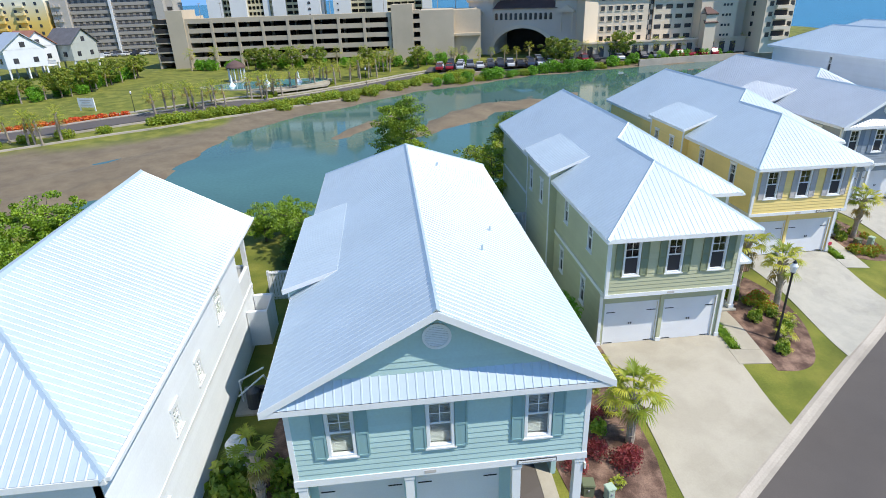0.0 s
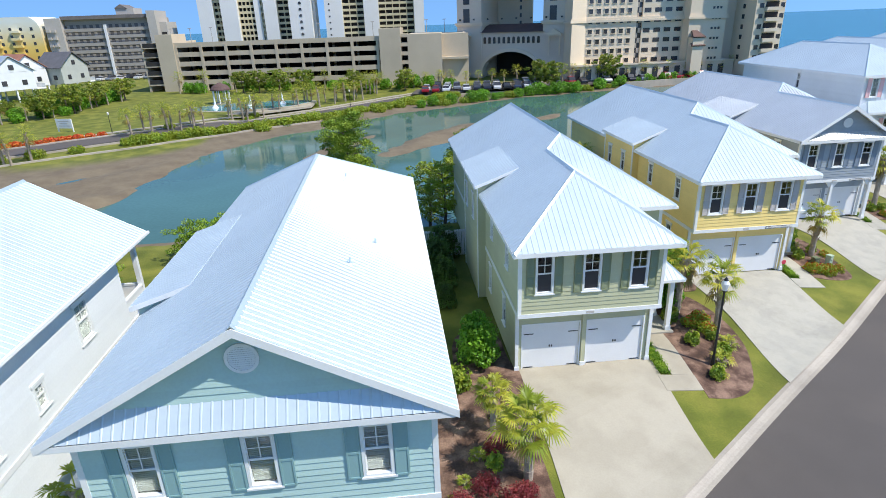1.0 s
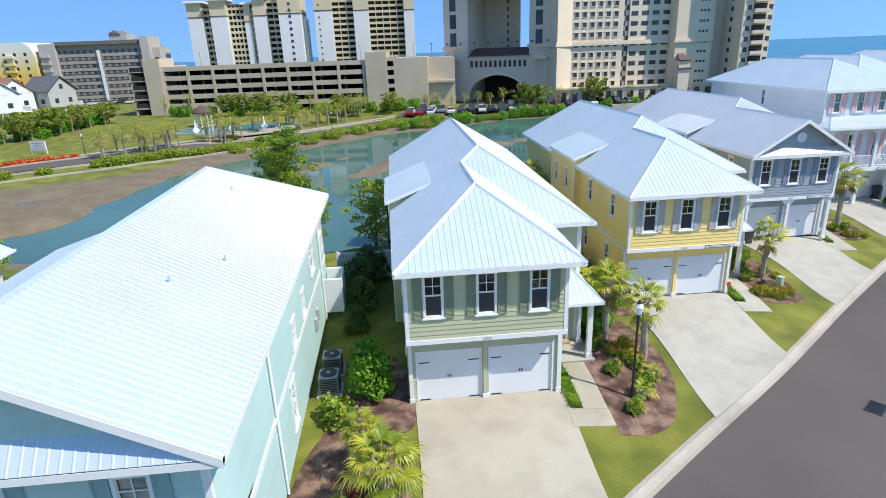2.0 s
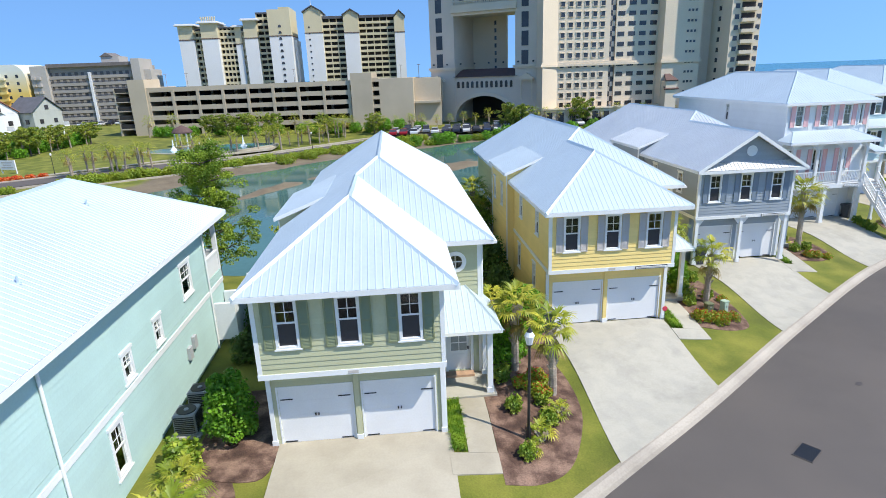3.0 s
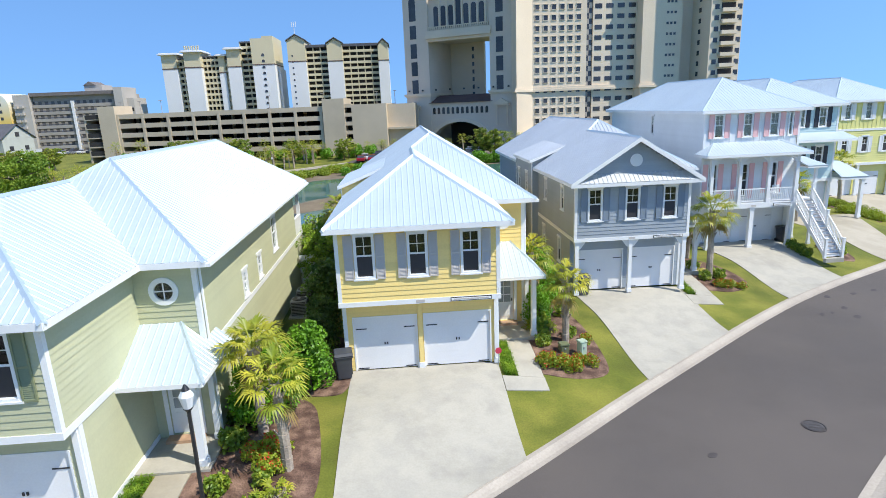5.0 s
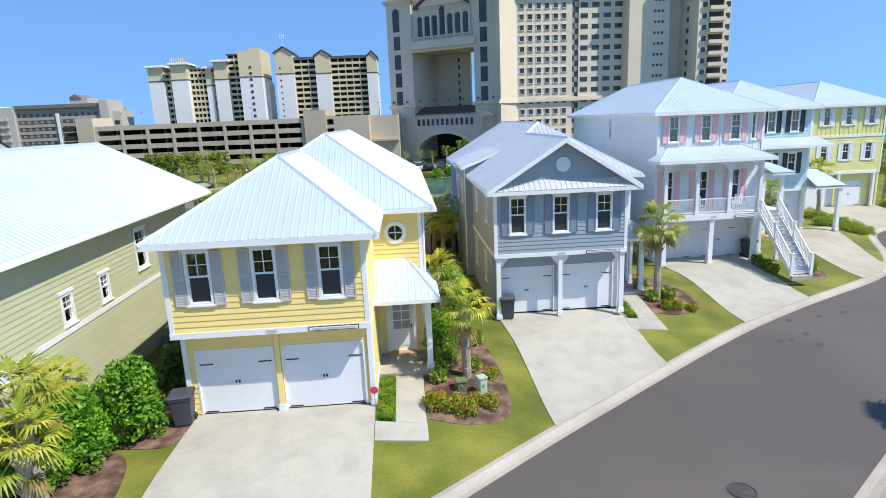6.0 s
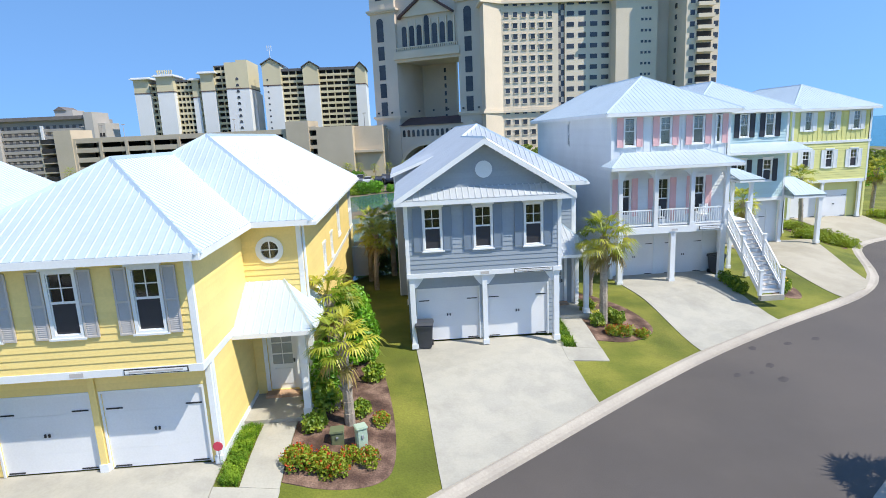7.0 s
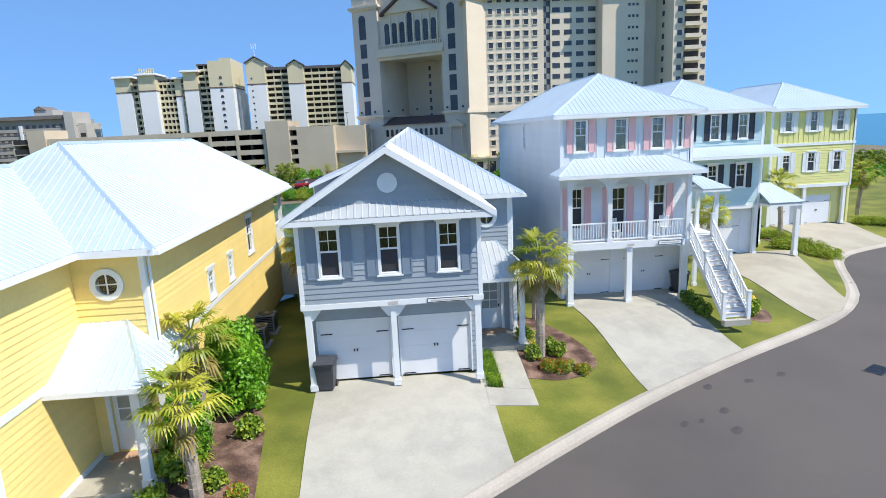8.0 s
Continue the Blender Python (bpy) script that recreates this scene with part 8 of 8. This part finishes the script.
def trash_bin(x, y, turn):
    b = thing("trash_bin", x, y, lot_z(x, y), "charcoal plastic wheeled trash bin beside a garage", "trash bin", "trash bins", turn=turn)
    bm = bmesh.new()
    lo = [bm.verts.new(p) for p in ((-0.25, -0.26, 0.06), (0.25, -0.26, 0.06), (0.25, 0.26, 0.06), (-0.25, 0.26, 0.06))]
    hi = [bm.verts.new(p) for p in ((-0.31, -0.36, 0.98), (0.31, -0.36, 0.98), (0.31, 0.36, 0.98), (-0.31, 0.36, 0.98))]
    bm.faces.new(lo[::-1]), bm.faces.new(hi)
    for k in range(4):
        bm.faces.new((lo[k], lo[(k + 1) % 4], hi[(k + 1) % 4], hi[k]))
    part("body", bevelled(bm, 0.03), PLASTIC, b)
    part("rim", bevelled(box(bmesh.new(), -0.34, 0.34, -0.39, 0.39, 0.93, 0.985)), PLASTIC, b)
    bm = ext(bmesh.new(), [(-0.33, -0.40, 1.0), (-0.33, 0.40, 1.0), (-0.33, 0.34, 1.07), (-0.33, -0.32, 1.09)], (0.66, 0, 0))
    part("lid", bevelled(bm), PLASTIC, b)
    part("handle", tube(bmesh.new(), (-0.27, 0.44, 0.95), (0.27, 0.44, 0.95), 0.02, 0.02, 6), PLASTIC, b)
    for s in (-0.30, 0.24):
        part("wheel", tube(bmesh.new(), (s, 0.24, 0.12), (s + 0.06, 0.24, 0.12), 0.12, 0.12, 14), BLACK, b)
    return b


for x, y, r in ((20.12, 27.85, 8), (31.55, 35.45, -6), (47.75, 43.6, 12)):
    trash_bin(x, y, r)


def ac_unit(x, y):
    a = thing("air_conditioner", x, y, lot_z(x, y), "grey outdoor air-conditioning unit on a pad", "air conditioner", "air-conditioning units")
    part("pad", box(bmesh.new(), -0.5, 0.5, -0.5, 0.5, -0.05, 0.08), CONC_G, a)
    part("casing", bevelled(box(bmesh.new(), -0.38, 0.38, -0.38, 0.38, 0.081, 0.86), 0.03), ACGREY, a)
    bm = bmesh.new()
    for k in range(9):
        z0 = 0.16 + 0.075 * k
        for p, q, c, d in ((-0.33, 0.33, -0.40, -0.381), (-0.33, 0.33, 0.381, 0.40)):
            box(bm, p, q, c, d, z0, z0 + 0.035)
            box(bm, c, d, p, q, z0, z0 + 0.035)
    part("louvre", bm, BLACK, a)
    bm = tube(bmesh.new(), (0, 0, 0.862), (0, 0, 0.89), 0.33, 0.32, 22)
    part("fan_guard", bm, BLACK, a)
    part("fan_hub", tube(bmesh.new(), (0, 0, 0.891), (0, 0, 0.92), 0.09, 0.07, 12), ACGREY, a)


for x, y in ((5.8, 21.9), (5.8, 23.4), (28.2, 38.5), (28.2, 40.1), (28.2, 41.8), (17.3, 35.0), (17.3, 36.6), (-3.2, 20.6)):
    ac_unit(x, y)


def utility_box(x, y, m, label, w=0.42, h=0.72, turn=0):
    u = thing("utility_box", x, y, lot_z(x, y), label, "utility box", "utility boxes", turn=turn)
    part("body", bevelled(box(bmesh.new(), -w / 2, w / 2, -w / 2, w / 2, -0.05, h), 0.03), m, u)
    part("lid", bevelled(box(bmesh.new(), -w / 2 - 0.02, w / 2 + 0.02, -w / 2 - 0.02, w / 2 + 0.02, h + 0.001, h + 0.07), 0.02), m, u)
    part("hasp", box(bmesh.new(), -0.03, 0.03, -w / 2 - 0.03, -w / 2 - 0.001, h * 0.6, h * 0.75), ACGREY, u)


utility_box(6.5, 12.5, BOXGREEN, "pale green utility box in a mulch bed", 0.28, 0.5, 12)
utility_box(5.85, 12.75, BOXDARK, "dark green utility box in a mulch bed", 0.38, 0.4, -8)
utility_box(29.49, 29.0, BOXGREEN, "pale green utility box in a mulch bed", 0.30, 0.62, 20)
utility_box(28.81, 29.22, BOXDARK, "dark green utility box among shrubs", 0.36, 0.32, 5)

f = thing("fire_hydrant", 50.2, 41.5, lot_z(50.2, 41.5), "yellow iron fire hydrant on the verge", "hydrant")
bm = tube(bmesh.new(), (0, 0, -0.1), (0, 0, 0.06), 0.17, 0.17, 14)
tube(bm, (0, 0, 0.06), (0, 0, 0.55), 0.11, 0.10, 14)
part("barrel", bm, HYDRANT, f)
bm = tube(bmesh.new(), (0, 0, 0.55), (0, 0, 0.60), 0.15, 0.15, 14)
tube(bm, (0, 0, 0.60), (0, 0, 0.74), 0.13, 0.04, 14)
part("bonnet", bm, HYDRANT, f)
for a, b in (((-0.24, 0, 0.42), (-0.09, 0, 0.42)), ((0.09, 0, 0.42), (0.24, 0, 0.42)), ((0, -0.22, 0.36), (0, -0.09, 0.36))):
    part("outlet", tube(bmesh.new(), a, b, 0.065, 0.065, 10), HYDRANT, f)


def road_z(x, y):
    """Height of the road's camber under a point."""
    d = (kerb_y(x) - y) * 0.81
    return -0.845 + 0.045 * max(0.0, 1 - abs(d - 3.9) / 3.3)


for x, y, turn in ((26.6, 18.9, 36), (51.0, 35.3, 30)):
    g = thing("drain_grate", x, y, road_z(x, y) + 0.012, "dark iron drain grate set in the road", "drain grate", "drain grates", turn=turn)
    bm = bmesh.new()
    for p, q, c, d in ((-0.47, 0.47, -0.32, -0.29), (-0.47, 0.47, 0.29, 0.32), (-0.47, -0.44, -0.289, 0.289), (0.44, 0.47, -0.289, 0.289)):
        box(bm, p, q, c, d, -0.03, 0.012)
    part("frame", bm, ASPHALT, g)
    for k in range(3):
        for j in range(5):
            x = -0.41 + k * 0.285 + j * 0.052
            part("bar", box(bmesh.new(), x, x + 0.038, -0.28, 0.28, -0.02, 0.008), BLACK, g)
    # shallow black plate, coloured for the darkness of the pit below the bars
    part("pit", box(bmesh.new(), -0.438, 0.438, -0.287, 0.287, -0.03, -0.004), BLACK, g)
m = thing("manhole_cover", 35.5, 23.7, road_z(35.5, 23.7) + 0.01, "round dark iron manhole cover in the road", "manhole cover")
part("cover", tube(bmesh.new(), (0, 0, -0.02), (0, 0, 0.01), 0.31, 0.30, 28), IRON, m)
part("ring", disc(bmesh.new(), (0, 0, 0), 0.36, 0.03, 28, 0.32), TAR, m).matrix_basis = pose(0, 0, -0.018, 90, 0, 0)

TAR_SPOTS = [(44.6, 35.1, 0.12), (47.6, 35.6, 0.12), (46.2, 35.3, 0.11), (44.2, 33.4, 0.12), (43.9, 32.2, 0.13), (42.6, 32.8, 0.10), (43.2, 32.9, 0.07), (31.5, 22.6, 0.09)]
rnd = random.Random(12)
for x, y, r in TAR_SPOTS:
    bm = bmesh.new()
    n = 14
    ps = [(r * (1 + 0.35 * rnd.random()) * math.cos(k * math.tau / n) * 1.7, r * (1 + 0.35 * rnd.random()) * math.sin(k * math.tau / n)) for k in range(n)]
    ext(bm, [(px, py, -0.01) for px, py in ps], (0, 0, 0.012))
    t = solid("road_stain", bm, TAR, "dark tar stain on the asphalt", "stain", "structure")
    t.matrix_basis = pose(x, y, road_z(x, y) + 0.006, 0, 0, 34 + rnd.uniform(-20, 20))

for k in range(-2, 3):
    part("tread_bar", box(bmesh.new(), -0.2, 0.2, k * 0.09 - 0.02, k * 0.09 + 0.02, 0.0105, 0.018), IRON, m)

# tank and pool gear between two houses
t = thing("water_tank", -5.88, 15.45, lot_z(-5.88, 15.45), "white upright tank with a domed top", "tank")
bm = tube(bmesh.new(), (0, 0, -0.05), (0, 0, 0.95), 0.36, 0.36, 22)
tube(bm, (0, 0, 0.95), (0, 0, 1.12), 0.36, 0.22, 22)
part("shell", bm, WHITE, t, smooth=False)
part("collar", tube(bmesh.new(), (0, 0, 1.12), (0, 0, 1.24), 0.15, 0.13, 14), WHITE, t)
part("foot_ring", tube(bmesh.new(), (0, 0, -0.06), (0, 0, 0.06), 0.38, 0.38, 22), ACGREY, t)
p = thing("pool_pump", -5.9, 18.9, lot_z(-5.9, 18.9), "dark pool filter with white pipes on a pad", "pool pump")
part("pad", box(bmesh.new(), -0.7, 0.7, -0.9, 0.9, -0.1, 0.1), CONC_G, p)
bm = tube(bmesh.new(), (0, -0.4, 0.1), (0, -0.4, 0.85), 0.3, 0.28, 16)
tube(bm, (0, -0.4, 0.85), (0, -0.4, 1.0), 0.28, 0.1, 16)
part("filter", bm, PLASTIC, p)
part("motor", tube(bmesh.new(), (-0.3, 0.4, 0.3), (0.4, 0.4, 0.3), 0.16, 0.14, 12), BLACK, p)
for a, b in (((-0.45, -0.8, 0.9), (0.35, 0.2, 1.1)), ((0.35, 0.2, 1.1), (0.4, 0.7, 0.3)), ((-0.5, -0.2, 0.2), (-0.5, -0.2, 1.2)), ((-0.5, -0.2, 1.2), (0.3, 0.6, 1.2))):
    part("pipe", tube(bmesh.new(), a, b, 0.035, 0.035, 8), WHITE, p)


def fence(pts, h, label):
    """A white board fence: posts, rails and pickets from point to point."""
    f = thing("fence", *pts[0], lot_z(*pts[0]), label, "fence", "white fences")
    for (x0, y0), (x1, y1) in zip(pts, pts[1:]):
        L = math.hypot(x1 - x0, y1 - y0)
        ux, uy = (x1 - x0) / L, (y1 - y0) / L
        ox, oy = x0 - pts[0][0], y0 - pts[0][1]
        ang = math.degrees(math.atan2(uy, ux))
        for k in range(int(L / 2) + 1):
            q = part("post", box(bmesh.new(), -0.06, 0.06, -0.06, 0.06, -0.2, h + 0.08), WHITE, f)
            q.matrix_basis = pose(ox + ux * k * L / int(max(1, L / 2)), oy + uy * k * L / int(max(1, L / 2)), 0, 0, 0, ang)
        for z in (0.2, h - 0.15):
            q = part("rail", box(bmesh.new(), 0, L, 0.061, 0.1, z, z + 0.09), WHITE, f)
            q.matrix_basis = pose(ox, oy, 0, 0, 0, ang)
        n = int(L / 0.16)
        me = mesh_of("picket", box(bmesh.new(), -0.07, 0.07, 0.101, 0.12, 0.05, h), WHITE)
        for k in range(n):
            q = new("picket", me)
            q.parent = f
            q.matrix_basis = pose(ox + ux * (k + 0.5) * L / n, oy + uy * (k + 0.5) * L / n, 0, 0, 0, ang)
    return f


fence([(5.3, 33.6), (8.9, 33.6)], 1.75, "white board fence between two houses")
fence([(-6.7, 27.4), (-3.2, 27.4)], 1.75, "white board fence between two houses")
fence([(17.0, 41.2), (20.0, 41.2)], 1.75, "white board fence between two houses")
d = thing("warning_sign", 25.95, 28.1, lot_z(25.95, 28.1), "small red round sign on a stake by the garage", "sign")
part("stake", tube(bmesh.new(), (0, 0, -0.1), (0, 0, 0.6), 0.012, 0.012, 6), ACGREY, d)
part("disc", disc(bmesh.new(), (0, -0.03, 0.62), 0.13, 0.015, 8), mat("red_sign_paint", (0.60, 0.05, 0.09), 0.4, 0.05, 3, 20, 0.0), d)
# a palm across the street that shades the road
place(PALM_B, 45.75, 24.85, 200, 1.25, -0.75)


# low planting scattered over the mulch
SPIKY = palm_thing(0.12, 0.62, 41, 13, 9, dry=2, low=5)
SPIKY["label"] = "low spiky yellow-green palmetto in a mulch bed"
rnd = random.Random(77)


def inside(x, y, poly):
    hit = False
    for (x0, y0), (x1, y1) in zip(poly, poly[1:] + poly[:1]):
        if (y0 > y) != (y1 > y) and x < x0 + (y - y0) * (x1 - x0) / (y1 - y0):
            hit = not hit
    return hit


for i, (hx, hy) in enumerate(((8.94, 20.1), (20.17, 27.72), (31.02, 35.2))):
    bed = rounded([(hx + x, hy + y) for x, y in SIDE_BEDS[i]])
    n = 0
    while n < 5:
        x, y = hx + rnd.uniform(7.7, 9.9), hy + rnd.uniform(0.9, 6.2)
        if inside(x, y, bed):
            place(rnd.choice((BLOOM, SPIKY, SPIKY, SMALL)), x, y, rnd.uniform(0, 360), rnd.uniform(0.4, 0.7))
            n += 1
for x, y, k in ((17.95, 20.3, 0.95), (17.5, 19.6, 0.6), (18.9, 21.5, 0.9), (18.5, 21.2, 0.7), (28.4, 31.7, 1.1), (28.0, 31.2, 0.9), (28.6, 30.9, 0.8), (39.0, 38.2, 0.8), (8.0, 16.2, 0.8), (7.0, 13.0, 0.5), (6.6, 15.7, 0.6), (6.0, 14.6, 0.5), (7.7, 17.6, 0.7), (-5.9, 16.6, 0.9), (49.8, 42.4, 0.8)):
    place(SPIKY, x, y, 83 * x % 360, k)


# boardwalk to the beach
b = thing("boardwalk", 92.0, 95.0, 0.6, "pale timber boardwalk with rails above the dunes", "boardwalk", turn=12)
part("deck", box(bmesh.new(), 0, 26, -0.9, 0.9, 0.9, 1.05), CONC_G, b)
for y in (-0.85, 0.85):
    for z in (1.5, 2.0):
        part("rail", box(bmesh.new(), 0, 26, y - 0.04, y + 0.04, z, z + 0.1), CONC_G, b)
    for k in range(14):
        part("post", box(bmesh.new(), k * 2.0 - 0.07, k * 2.0 + 0.07, y - 0.07, y + 0.07, -2.5, 2.1), CONC_G, b)
    for k in range(64):
        part("baluster", box(bmesh.new(), k * 0.4 + 0.15, k * 0.4 + 0.21, y - 0.03, y + 0.03, 1.06, 1.99), CONC_G, b)
